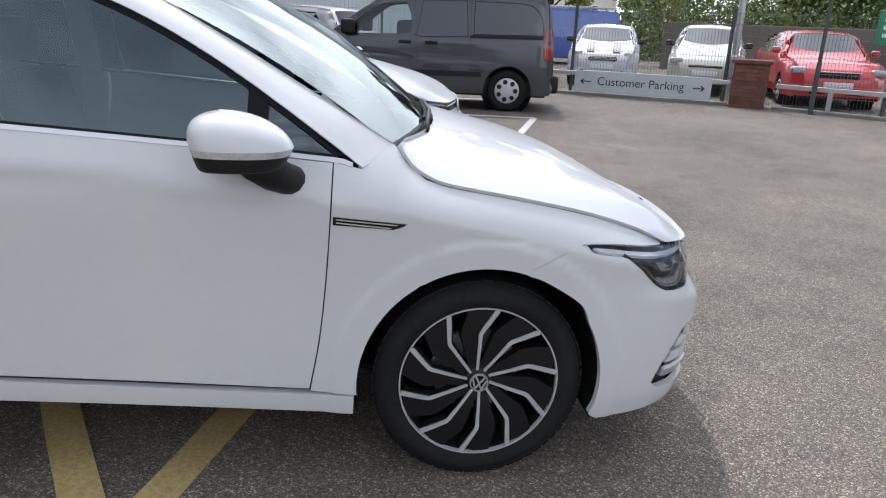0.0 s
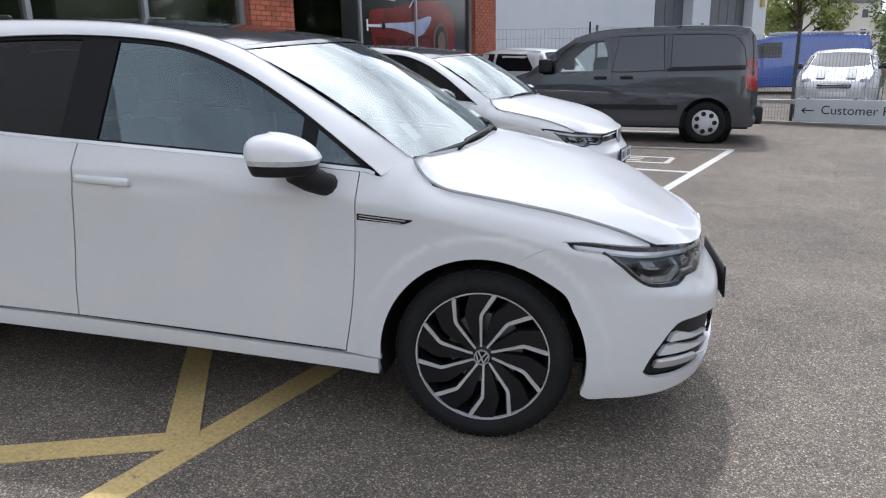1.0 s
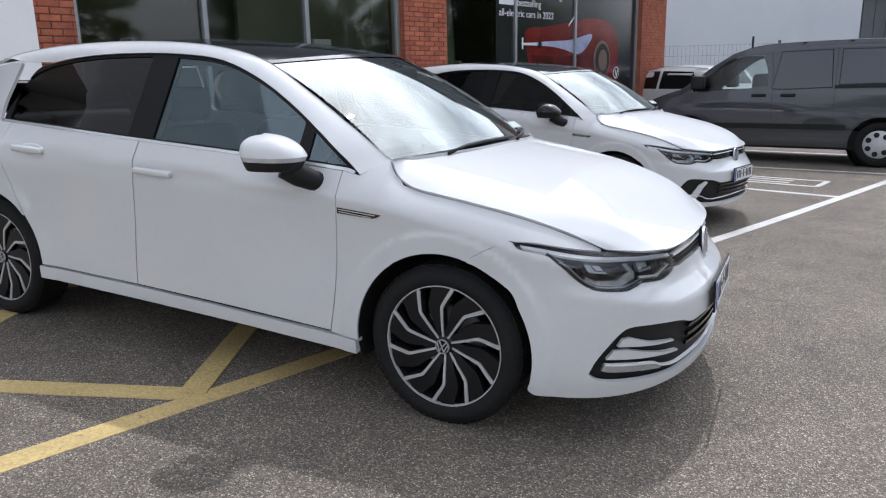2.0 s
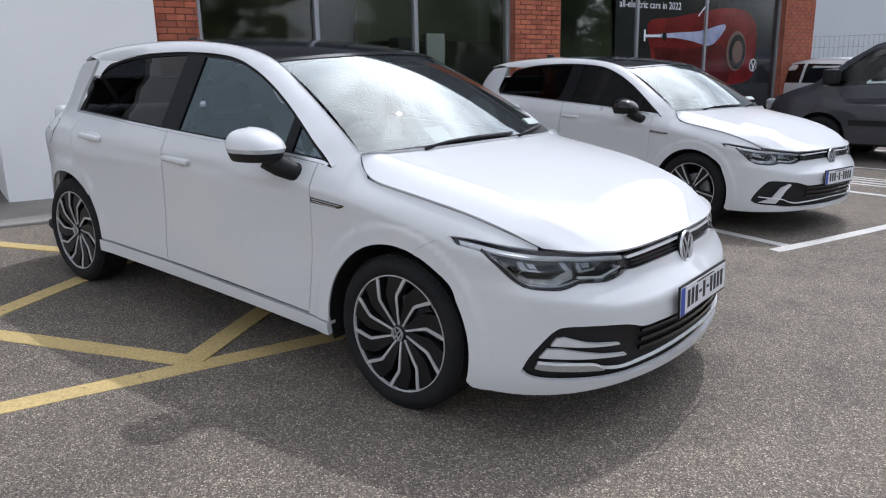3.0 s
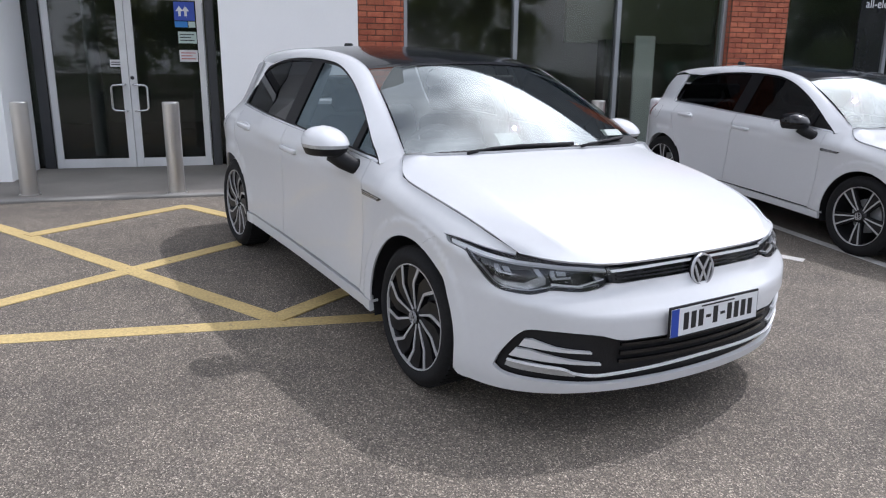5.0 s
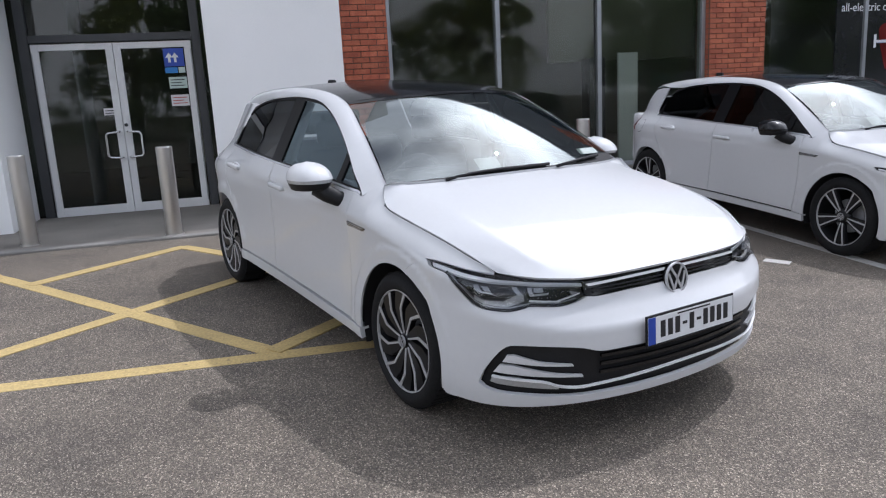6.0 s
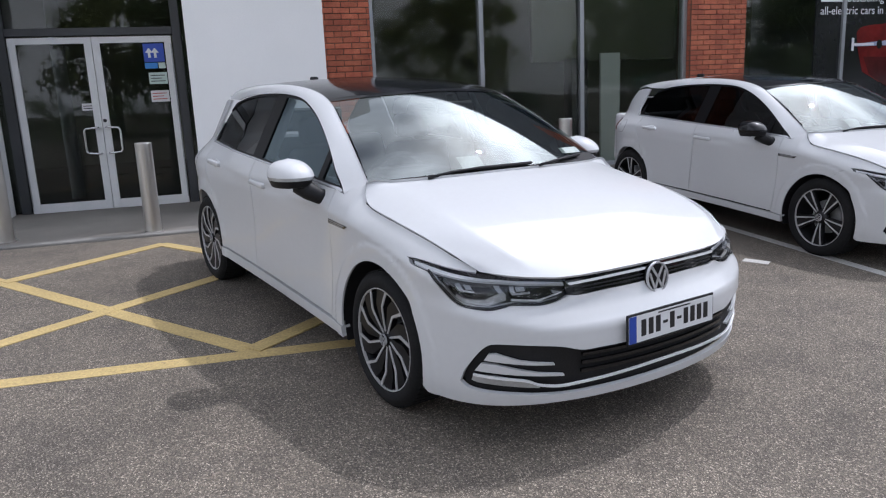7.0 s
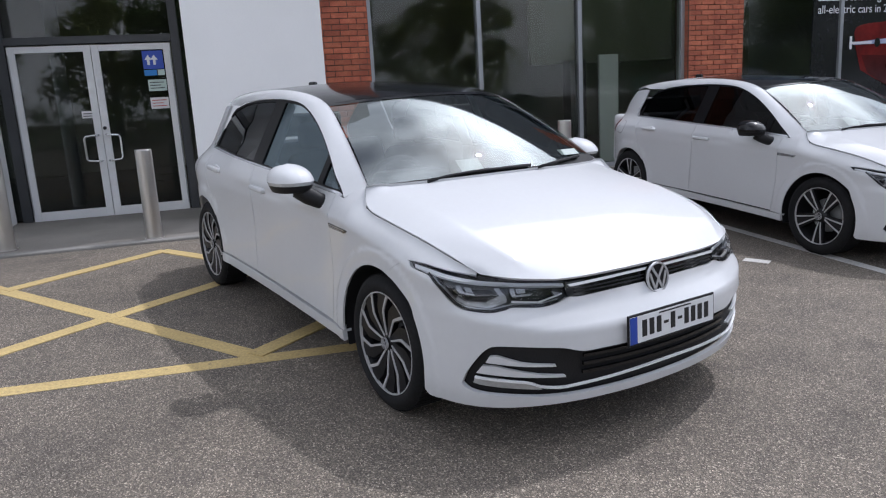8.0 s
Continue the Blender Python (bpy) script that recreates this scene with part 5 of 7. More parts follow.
    for flip in (False, True):
        def lamp_part(name, loop, material, parent, depth, rim, label="", cell=0.035):
            me = fit_mesh(skin(loop, behind(depth), gap=0.0, rim=rim, cell=cell, flip_y=flip))
            return skin_part(name, me, material, parent, label)

        strip_up = [*along([(0.292, 0.7545), (0.374, 0.749), (0.472, 0.736), (0.546, 0.7245)]), *across([(0.70, 0.7195), (0.661, 0.7145), (0.565, 0.705), (0.50, 0.697), (0.464, 0.693)])]
        strip_down = [*along([(0.305, 0.744), (0.374, 0.736), (0.472, 0.723), (0.546, 0.7135)]), *across([(0.70, 0.709), (0.661, 0.704), (0.565, 0.694), (0.50, 0.686), (0.464, 0.682)])]

        def tilted(q, z):
            """The skin leaning back towards the top, so that it catches the sky."""
            return behind(0.005 + 0.7 * (z - lerp_at(q, strip_down)))(q, z)

        def patch(name, pts, material, depth, rim, label="", cell=0.02):
            return lamp_part(name, outline(*[across(pts[k : k + 2]) for k in range(len(pts) - 1)]), material, house, depth, rim, label, cell)

        house = lamp_part("headlamp", shrink(lamp_loop, -0.003), LAMP_DARK, car, 0.040, 0.0, "clear headlamp with dark inside")
        me = fit_mesh(skin(outline(strip_up, [strip_up[-1], strip_down[-1]], strip_down[::-1]), tilted, gap=0.0, rim=0.010, cell=0.02, flip_y=flip))
        skin_part("light_strip", me, LED_SHINE_WHITE, house, "white light strip")
        # black edge round the lamp and a bright line inside it
        for name, mat, near, far, depth in (("lamp_edge", BLACK_PLASTIC, 0.0, 0.010, 0.003), ("bright_line", LAMP_GREY, 0.011, 0.0145, 0.010)):
            rows = [[(q + 0.35 * d, z + d) for q, z in lamp_low[2:-1]] for d in (near, far)]
            lamp_part(name, outline(*[rows[0][k : k + 2] for k in range(len(rows[0]) - 1)], [rows[0][-1], rows[1][-1]], *[rows[1][k - 1 : k + 1][::-1] for k in range(len(rows[1]) - 1, 0, -1)]), mat, house, depth, 0.010)
        # outer lamp: dark bowl, bright L-shaped guide, grey blade that sweeps under it
        patch("bowl", [(0.842, 0.700), (0.833, 0.655), (0.815, 0.640), (0.765, 0.644), (0.716, 0.668), (0.735, 0.700)], RIM_DARK, 0.030, 0.0)
        patch("lens", [(0.826, 0.704), (0.828, 0.672), (0.788, 0.668), (0.788, 0.676), (0.814, 0.680), (0.813, 0.705)], LAMP_GREY, 0.012, 0.016, "bright lamp lens", 0.012)
        patch("lens", [(0.806, 0.703), (0.808, 0.684), (0.790, 0.682), (0.788, 0.702)], LAMP_GREY, 0.018, 0.012, "", 0.012)
        patch("lamp_surround", [(0.837, 0.640), (0.815, 0.628), (0.750, 0.622), (0.692, 0.640), (0.690, 0.664), (0.706, 0.700), (0.722, 0.700), (0.712, 0.668), (0.760, 0.640), (0.818, 0.641), (0.834, 0.654)], LAMP_GREY, 0.016, 0.014, "grey lamp surround")
        # inner lamp: dark bowl, projector in a grey rim, bright line under it and an arrow at its end
        patch("bowl", [(0.676, 0.690), (0.668, 0.640), (0.575, 0.633), (0.500, 0.650), (0.505, 0.676)], RIM_DARK, 0.030, 0.0)
        patch("lens", [(0.672, 0.694), (0.668, 0.658), (0.602, 0.660), (0.602, 0.668), (0.656, 0.667), (0.658, 0.694)], LAMP_GREY, 0.012, 0.014, "bright lamp lens", 0.012)
        patch("lens", [(0.650, 0.692), (0.650, 0.672), (0.618, 0.672), (0.618, 0.690)], LAMP_GREY, 0.018, 0.012, "", 0.012)
        patch("lamp_surround", [(0.676, 0.638), (0.573, 0.629), (0.474, 0.652), (0.474, 0.657), (0.574, 0.635), (0.672, 0.645)], LED_SHINE_WHITE, 0.012, 0.010, "bright lower guide")
        patch("lamp_surround", [(0.516, 0.668), (0.478, 0.657), (0.508, 0.650)], LAMP_GREY, 0.010, 0.012, "", 0.012)
        cover = lamp_part("lamp_cover", lamp_loop, LAMP_GLASS, house, -0.004, 0.0, "clear lamp cover")
        cover.visible_shadow = False

    # bonnet, windscreen, roof, pillars
    grid("bonnet", h.bonnet, 80, 44, paint, label="white bonnet", rim=0.012)
    screen = grid("windscreen", h.screen, 24, 16, WINDSCREEN, label="windscreen reflecting the sky")[0]
    screen.visible_shadow = False

    def screen_band(lo, hi):
        return lambda u, v: Vector(h.screen(u, lo + (hi - lo) * v)) + Vector((0.0012, 0, 0.003))

    grid("screen_border", screen_band(0.955, 1.0), 24, 2, BLACK_GLOSS, screen)
    def cowl_band(u, v):
        return Vector(h.screen(u, (0.012 + 0.075 * soft_step((u - 0.60) / 0.35)) * v)) + Vector((0.0012, 0, 0.003))

    grid("screen_border", cowl_band, 32, 3, BLACK_PLASTIC, screen)
    glass_end = spec.get("dark_roof", 0.66)

    def roof_piece(v0, v1):
        return lambda u, v: h.roof(u, v0 + (v1 - v0) * v)

    if glass_end:
        grid("roof_glass", roof_piece(0.0, glass_end), 24, 24, BLACK_GLOSS, label="black glass roof", rim=0.012)
    grid("roof", roof_piece(glass_end, 1.0), 24, 14, paint, label="white rear roof", rim=0.012)

    def rail(u, v):
        """Pillar and roof rail: u along the car, v from the side window up to the roof."""
        xa = -0.375 + (-2.62 + 0.375) * u
        za = h.glass_top(xa)
        if u > 0.88:
            za = max(za, 1.325)
        ya = h.width(xa, za)
        xb = -0.28 + (-2.92 + 0.28) * u
        yb, zb = h.roof_edge(xb)
        p = Vector((xa + (xb - xa) * v, -(ya + (yb - ya) * v), za + (zb - za) * v))
        d = Vector((0, -(yb - ya), zb - za))
        n = Vector((0.25 * (1 - u) ** 2, -abs(d.z) - 0.02, -abs(d.y) * 0 + abs(ya - yb))).normalized()
        return p + n * (0.010 * 4 * v * (1 - v) * soft_step(u / 0.16))

    rails = grid("roof_rail", rail, 60, 8, paint, label="white pillar and roof rail", mirror=True, rim=0.004)

    # side glass
    def pane_loop(x0, x1):
        n = 18
        xs = [x0 + (x1 - x0) * k / n for k in range(n + 1)]
        return outline([(x, h.glass_top(x)) for x in xs], *([[(xs[-1], h.glass_top(xs[-1])), (xs[-1], h.belt(xs[-1]))]] if True else []), [(x, h.belt(x)) for x in xs[::-1]], [(xs[0], h.belt(xs[0])), (xs[0], h.glass_top(xs[0]))])

    def flank_in(depth):
        return lambda x, z: (x, -(h.width(x, z) - depth), z)

    front_glass = spec.get("front_glass", SIDE_GLASS)
    rear_glass = spec.get("rear_glass", PRIVACY_GLASS)
    rear_panes = ((-2.565, -1.60),) if spec.get("wide_rear_pane") else ((-2.33, -1.635), (-2.565, -2.355))
    panes = [("quarter_light", -0.64, -0.395, front_glass, doors), ("door_window", -1.475, -0.665, front_glass, doors)]
    panes += [("door_window" if k == 0 else "quarter_light", a, b, rear_glass, doors_r) for k, (a, b) in enumerate(rear_panes)]
    for name, x0, x1, mat, owner in panes:
        for flip in (False, True):
            me = fit_mesh(skin(shrink(pane_loop(x0, x1), 0.012), flank_in(0.016), gap=0.0, rim=0.0, cell=0.08, flip_y=flip))
            ob = skin_part(name, me, mat, owner[1 if flip else 0], "side window glass" if mat is SIDE_GLASS else "dark tinted side window")
            ob.visible_shadow = mat is not SIDE_GLASS
    # black surround: the whole opening less the panes
    whole = pane_loop(-2.60, -0.378)
    holes = [shrink(pane_loop(a, b), 0.016) for a, b in ((-0.64, -0.41), (-1.475, -0.665), *rear_panes)]
    panel("window_surround", whole, BLACK_SATIN, surf=flank_in(0.008), holes=holes, gap=0.001, rim=0.014, cell=0.05, label="black window surround")
    trim = [(x, h.belt(x) + 0.010) for x in (-0.40, -0.47, -0.8, -1.2, -1.6, -2.0, -2.4, -2.60)]
    trim_low = [(x, z - 0.012) for x, z in trim[::-1]]
    panel("belt_strip", outline(trim, [trim[-1], trim_low[0]], trim_low), SILVER_TRIM, surf=flank_in(-0.002), gap=0.0, rim=0.012, cell=0.06, label="bright belt strip")

    # door handles, mirrors, side badges, wing mirrors
    for x, z, owner in ((-1.41, 0.868, doors), (-2.245, 0.913, doors_r)):
        for k, s in enumerate((-1, 1)):
            y = h.width(x, z)
            hand = solid("door_handle", rounded(-0.112, -0.012, -0.014, 0.112, 0.026, 0.016, 0.011, 3), paint, owner[k], "white door handle", True, scaled=True)
            hand.data.transform(Matrix.Translation(Vector((x, s * (y + 0.012), z)) if not stretch else Vector((x * stretch[0], s * (y + 0.012) * stretch[1], z * stretch[2]))) @ Matrix.Rotation(radians(1.5), 4, "Y") @ (Matrix.Rotation(0, 4, "Z") if s < 0 else Matrix.Rotation(math.pi, 4, "Z")))
            cup = solid("handle_recess", turned([(0.0, -0.002), (0.05, -0.002), (0.062, 0.004)], 24, "y"), spec.get("recess", paint), owner[k], "", True, scaled=True)
            cup.data.transform(Matrix.Translation(Vector((x + 0.02, s * (y - 0.001), z - 0.002)) if not stretch else Vector(((x + 0.02) * stretch[0], s * (y - 0.001) * stretch[1], (z - 0.002) * stretch[2]))) @ Matrix.Diagonal((1.5, 1 if s < 0 else -1, 0.55, 1)))
    tab = outline([(-0.446, 0.812), (-0.25, 0.801)], [(-0.25, 0.801), (-0.262, 0.793), (-0.285, 0.785)], [(-0.285, 0.785), (-0.446, 0.790)])
    for k, flip in enumerate((False, True)):
        me = fit_mesh(skin(tab, h.body, gap=0.0, lift=0.004, rim=0.006, cell=0.03, flip_y=flip))
        t = skin_part("side_badge", me, BLACK_GLOSS, car, "slim black and silver side badge")
        for up, end in ((0.8065, -0.272), (0.7975, -0.290)):
            me = fit_mesh(skin(outline([(-0.438, up + 0.0012), (end, up - 0.0075)], [(end - 0.006, up - 0.0105), (-0.438, up - 0.0022)]), h.body, gap=0.0, lift=0.0055, rim=0.002, cell=0.03, flip_y=flip))
            skin_part("badge_line", me, SILVER_TRIM, t)
    # fuel flap outline on the right quarter
    flap = [(-2.80 + 0.075 * math.cos(a) * (1 if abs(math.cos(a)) < 0.9 else 1), 0.905 + 0.07 * math.sin(a)) for a in [2 * math.pi * k / 28 for k in range(28)]]
    for loop, mat, up in ((flap, BLACK_PLASTIC, 0.0006), (shrink(flap, 0.003), paint, 0.0016)):
        me = fit_mesh(skin(loop, h.body, gap=0.0, lift=up, rim=0.0, cell=0.03))
        skin_part("fuel_flap", me, mat, car)

    cap_mat = spec.get("mirror_cap", paint)
    for k, s in enumerate((-1, 1)):
        def shell(u, v, z_scale=1.0):
            a = 2 * math.pi * u
            if v < 0.12:
                r, z = 0.78 * (v / 0.12) ** 0.6, -0.054 - 0.004 * (1 - v / 0.12)
            elif v < 0.5:
                t = (v - 0.12) / 0.38
                r, z = 0.78 + 0.22 * t**0.7, -0.054 * (1 - t)
            else:
                b = math.pi * (v - 0.5)
                r, z = max(math.cos(b), 0.0) ** 0.85, 0.080 * math.sin(b)
            cx, cy = math.cos(a), math.sin(a)
            x = r * (abs(cx) ** (0.95 if cx > 0 else 0.6)) * math.copysign(1, cx) * (0.145 if cx > 0 else 0.095)
            return Vector((-0.690 + x - 0.40 * max(z, 0.0), s * (0.985 + 0.108 * abs(cy) ** 0.8 * math.copysign(1, cy) * r), 1.000 + z + 0.004 * cx))

        mir = solid("wing_mirror", sheet(lambda u, v: shell(u, 0.5 + 0.5 * v), 40, 10), cap_mat, car, "wing mirror with a " + ("white" if cap_mat is paint else "black") + " cap", True)
        solid("mirror_base", sheet(lambda u, v: shell(u, 0.38 * v), 40, 10), BLACK_PLASTIC, mir, "black mirror underside", True)
        solid("mirror_band", sheet(lambda u, v: shell(u, 0.38 + 0.12 * v), 40, 4), CLEAR_LENS if cap_mat is paint else BLACK_GLOSS, mir, "slim mirror lamp band", True)
        solid("mirror_stalk", tube([(-0.64, s * 0.965, 0.962), (-0.60, s * 0.925, 0.925), (-0.565, s * 0.888, 0.902), (-0.55, s * 0.845, 0.895)], 0.03, 12, [0.05, 0.046, 0.04, 0.042]), BLACK_PLASTIC, mir, "black mirror stalk", True)

    # wipers, antenna
    for span in (((0.17, -0.025), (0.26, 0.004), (0.36, 0.014), (0.57, 0.012)), ((0.60, -0.015), (0.73, 0.022), (0.87, 0.052))):
        pts = [Vector(h.screen(u, v)) for u, v in span]
        wiper = solid("wiper", tube([p + Vector((0.014, 0, 0.014)) for p in pts], 0.008, 8), BLACK_PLASTIC, car, "black wiper", True)
        solid("wiper_blade", tube([p + Vector((0.002, 0, 0.012)) for p in pts[1:]], 0.007, 6), RUBBER, wiper)
    grid("scuttle", lambda u, v: Vector(h.screen(u, -0.09 + 0.115 * v)) + Vector((0, 0, -0.012 + 0.004 * v)), 24, 3, BLACK_PLASTIC, car, "black scuttle panel")
    solid("antenna", rounded(-2.60, -0.018, 1.425, -2.50, 0.018, 1.475, 0.014), BLACK_PLASTIC, car, "small black roof antenna")

    # nose badge and plate
    k = stretch or (1, 1, 1)
    badge(car, 0.068, Matrix.Translation((0.797 * k[0], 0, 0.648 * k[2])) @ Matrix.Rotation(radians(-8), 4, "Y") @ Matrix.Rotation(radians(90), 4, "Z"))
    number_plate(car, Matrix.Translation((0.893 * k[0], 0, 0.490 * k[2])) @ Matrix.Rotation(radians(-4), 4, "Y"))

    # under the skin: wheel housings, floor, bulkheads
    for cx in (0.0, -2.62):
        for s in (-1, 1):
            bm = bmesh.new()
            n = 24
            rings = []
            for y in (0.875 if cx == 0.0 else 0.79, 0.55):
                rings.append([bm.verts.new((cx + 0.372 * math.cos(radians(-18 + 216 * j / n)), s * y, 0.32 + 0.372 * math.sin(radians(-18 + 216 * j / n)))) for j in range(n + 1)])
            for j in range(n):
                bm.faces.new((rings[0][j], rings[0][j + 1], rings[1][j + 1], rings[1][j]))
            bm.faces.new(rings[1])
            solid("wheel_housing", bm, BLACK_PLASTIC, car, "", True)
    solid("floor_pan", rounded(-3.2, -0.78, 0.22, -0.40, 0.78, 0.29, 0.02), BLACK_PLASTIC, car, "dark underbody")
    # unseen dark boxes added to stop sunlight showing through the door gap
    for s in (-1, 1):
        solid("gap_filler", rounded(-2.24, min(s * 0.70, s * 0.866), 0.245, -0.42, max(s * 0.70, s * 0.866), 0.37, 0.02), BLACK_PLASTIC, car)
    solid("engine_bay", rounded(-0.38, -0.50, 0.21, 0.66, 0.50, 0.56, 0.04), BLACK_PLASTIC, car)
    # unseen trays added to keep sun from leaking through to the ground
    solid("leak_tray", rounded(-0.40, -0.62, 0.228, 0.66, 0.62, 0.25, 0.008), BLACK_PLASTIC, car)
    solid("front_leak_tray", rounded(0.40, -0.70, 0.254, 0.70, 0.70, 0.27, 0.006), BLACK_PLASTIC, car)
    solid("engine_top", rounded(-0.25, -0.52, 0.3, 0.40, 0.52, 0.80, 0.04), BLACK_PLASTIC, car)

    # inside
    dash = solid("dashboard", rounded(-0.62, -0.70, 0.62, -0.22, 0.70, 0.965, 0.06), BLACK_PLASTIC, car, "dark dashboard", True)
    solid("instrument_hood", rounded(-0.66, 0.16 if spec.get("left_drive") else -0.56, 0.93, -0.45, 0.56 if spec.get("left_drive") else -0.16, 1.01, 0.04), BLACK_PLASTIC, dash, "", True)
    for s in (-1, 1):
        seat = solid("front_seat", rounded(-1.52, s * 0.36 - 0.25, 0.34, -0.98, s * 0.36 + 0.25, 0.52, 0.07), SEAT_CLOTH, car, "dark cloth front seat", True)
        bm = rounded(-0.08, -0.24, 0.0, 0.08, 0.24, 0.60, 0.07)
        bmesh.ops.rotate(bm, verts=bm.verts[:], cent=(0, 0, 0), matrix=Matrix.Rotation(radians(-18), 3, "Y"))
        bmesh.ops.translate(bm, verts=bm.verts[:], vec=(-1.50, s * 0.36, 0.46))
        solid("seat_back", bm, SEAT_CLOTH, seat, "", True)
        solid("headrest", rounded(-1.78, s * 0.36 - 0.13, 1.05, -1.67, s * 0.36 + 0.13, 1.22, 0.045), SEAT_CLOTH, seat, "", True)
        solid("pillar_trim", rounded(-1.60, s * 0.735 - 0.02, 0.5, -1.50, s * 0.735 + 0.02, 1.0, 0.015), TRIM_PALE, car)
        bm = rounded(-1.62, -0.02, 0.0, -1.52, 0.02, 0.40, 0.015)
        bmesh.ops.rotate(bm, verts=bm.verts[:], cent=(0, 0, 0), matrix=Matrix.Rotation(radians(24 * s), 3, "X"))
        bmesh.ops.translate(bm, verts=bm.verts[:], vec=(0, s * 0.755, 0.98))
        solid("belt_pillar", bm, TRIM_PALE, car)
    bench = solid("rear_seat", rounded(-2.45, -0.60, 0.36, -1.95, 0.60, 0.55, 0.08), SEAT_CLOTH, car, "dark rear bench", True)
    bm = rounded(-0.08, -0.60, 0.0, 0.08, 0.60, 0.58, 0.07)
    bmesh.ops.rotate(bm, verts=bm.verts[:], cent=(0, 0, 0), matrix=Matrix.Rotation(radians(-22), 3, "Y"))
    bmesh.ops.translate(bm, verts=bm.verts[:], vec=(-2.42, 0, 0.48))
    solid("bench_back", bm, SEAT_CLOTH, bench, "", True)
    wheel_pts = [(-0.74 + 0.07 * math.sin(2 * math.pi * j / 28), -0.36 + 0.185 * math.cos(2 * math.pi * j / 28), 0.90 + 0.165 * math.sin(2 * math.pi * j / 28)) for j in range(29)]
    sw = solid("steering_wheel", tube(wheel_pts, 0.016, 10), BLACK_PLASTIC, car, "black steering wheel", True)
    solid("wheel_boss", rounded(-0.77, -0.42, 0.85, -0.69, -0.30, 0.95, 0.02), BLACK_PLASTIC, sw, "", True)
    for y0, y1 in ((-0.42, -0.19), (-0.53, -0.30)):
        solid("wheel_spoke", tube([(-0.74, y0, 0.90), (-0.74, y1, 0.90)], 0.014, 8), SILVER_TRIM, sw)
    solid("mirror_inside", rounded(-0.68, -0.12, 1.27, -0.65, 0.12, 1.335, 0.012), BLACK_PLASTIC, car, "inside mirror")
    card = solid("paper_notice", block(-0.30, -0.20, 0.0, -0.298, -0.05, 0.10), PAPER, car, "white paper notice behind the windscreen")
    card.data.transform(Matrix.Translation((-0.14, 0.10, 0.975)) @ Matrix.Translation((-0.3, 0, 0)) @ Matrix.Rotation(radians(-50), 4, "Y") @ Matrix.Translation((0.3, 0, 0)))
    tax = solid("tax_disc", block(-0.002, 0, 0, 0.0, 0.13, 0.05), PAPER, car, "pale paper disc on the windscreen")
    tax.data.transform(Matrix.Translation(Vector(h.screen(0.80, 0.10)) * 1.0) @ Matrix.Rotation(radians(-58), 4, "Y") @ Matrix.Translation((-0.004, 0, 0)))

    # wheels
    k = stretch or (1, 1, 1)
    for cx, s, steer in ((0.0, -1, spec.get("steer", 0)), (0.0, 1, spec.get("steer", 0)), (-2.62, -1, 0), (-2.62, 1, 0)):
        centre = Matrix.Translation((cx * k[0], s * 0.775 * k[1], 0.316)) @ Matrix.Rotation(radians(steer), 4, "Z") @ (Matrix.Identity(4) if s < 0 else Matrix.Rotation(math.pi, 4, "Z"))
        spec["wheel"](car, centre, spec.get("turns", {}).get((cx, s), 0.0))
    return car


WHEEL_MESHES = {}


def shared(key, make, material, smooth=False):
    if key not in WHEEL_MESHES:
        bm = make()
        me = bpy.data.meshes.new(key)
        bm.normal_update()
        bm.to_mesh(me)
        bm.free()
        if smooth:
            me.polygons.foreach_set("use_smooth", [True] * len(me.polygons))
        me.materials.append(material)
        WHEEL_MESHES[key] = me
    return WHEEL_MESHES[key]


def wheel_common(car, m, key, rim_r, tyre_w, radius):
    w = part("wheel", shared(key + "_tyre", lambda: tyre(tyre_w, radius, rim_r), RUBBER, True), None, car, "black tyre on an alloy wheel", m=m)
    part("tread", shared(key + "_tread", lambda: treads(tyre_w, radius), RUBBER), None, w)
    face = -tyre_w / 2 * 0.90
    part("rim_barrel", shared(key + "_barrel", lambda: turned([(rim_r + 0.004, face + 0.004), (rim_r - 0.014, face + 0.03), (rim_r - 0.016, 0.06), (0.0, 0.062)], 48, "y", cap=False), RIM_DARK, True), None, w)
    part("rim_edge", shared(key + "_edge", lambda: turned([(rim_r + 0.003, face + 0.006), (rim_r + 0.003, face - 0.003), (rim_r - 0.001, face - 0.003), (rim_r - 0.003, face + 0.01)], 64, "y", cap=False), RIM_SILVER), None, w, "bright rim edge")
    part("brake_disc", shared(key + "_disc", lambda: turned([(0.0, 0.0), (0.135, 0.0), (0.135, 0.02), (0.0, 0.02)], 40, "y"), GALV), None, w, "grey brake disc")
    return w, face


def swirl_wheel(car, m, turn):
    """Ten curved two-tone spokes, swept like a turbine."""
    w, face = wheel_common(car, m, "swirl", 0.236, 0.205, 0.316)
    hubm = Matrix.Rotation(turn, 4, "Y")
    part("hub", shared("swirl_hub", lambda: turned([(0.0, face + 0.012), (0.032, face + 0.012), (0.048, face + 0.026), (0.060, face + 0.05), (0.0, face + 0.05)], 32, "y"), RIM_DARK, True), None, w)
    for k in range(10):
        a = Matrix.Rotation(turn + 2 * math.pi * k / 10, 4, "Y")
        part("dark_spoke", shared("swirl_dark", lambda: swirl_spoke(0.030, 0.234, 0.030, 0.092, -0.36, 0.17, 0.024, face + 0.0045, 0.62, 0.42), RIM_DARK), None, w, m=a)
        part("bright_spoke", shared("swirl_bright", lambda: swirl_spoke(0.028, 0.234, 0.007, 0.0145, -0.36, 0.0, 0.005, face - 0.001, 0.62, 0.42), RIM_SILVER), None, w, "machined spoke face", m=a)
    badge(w, 0.029, Matrix.Translation((0, face + 0.010, 0)) @ hubm)


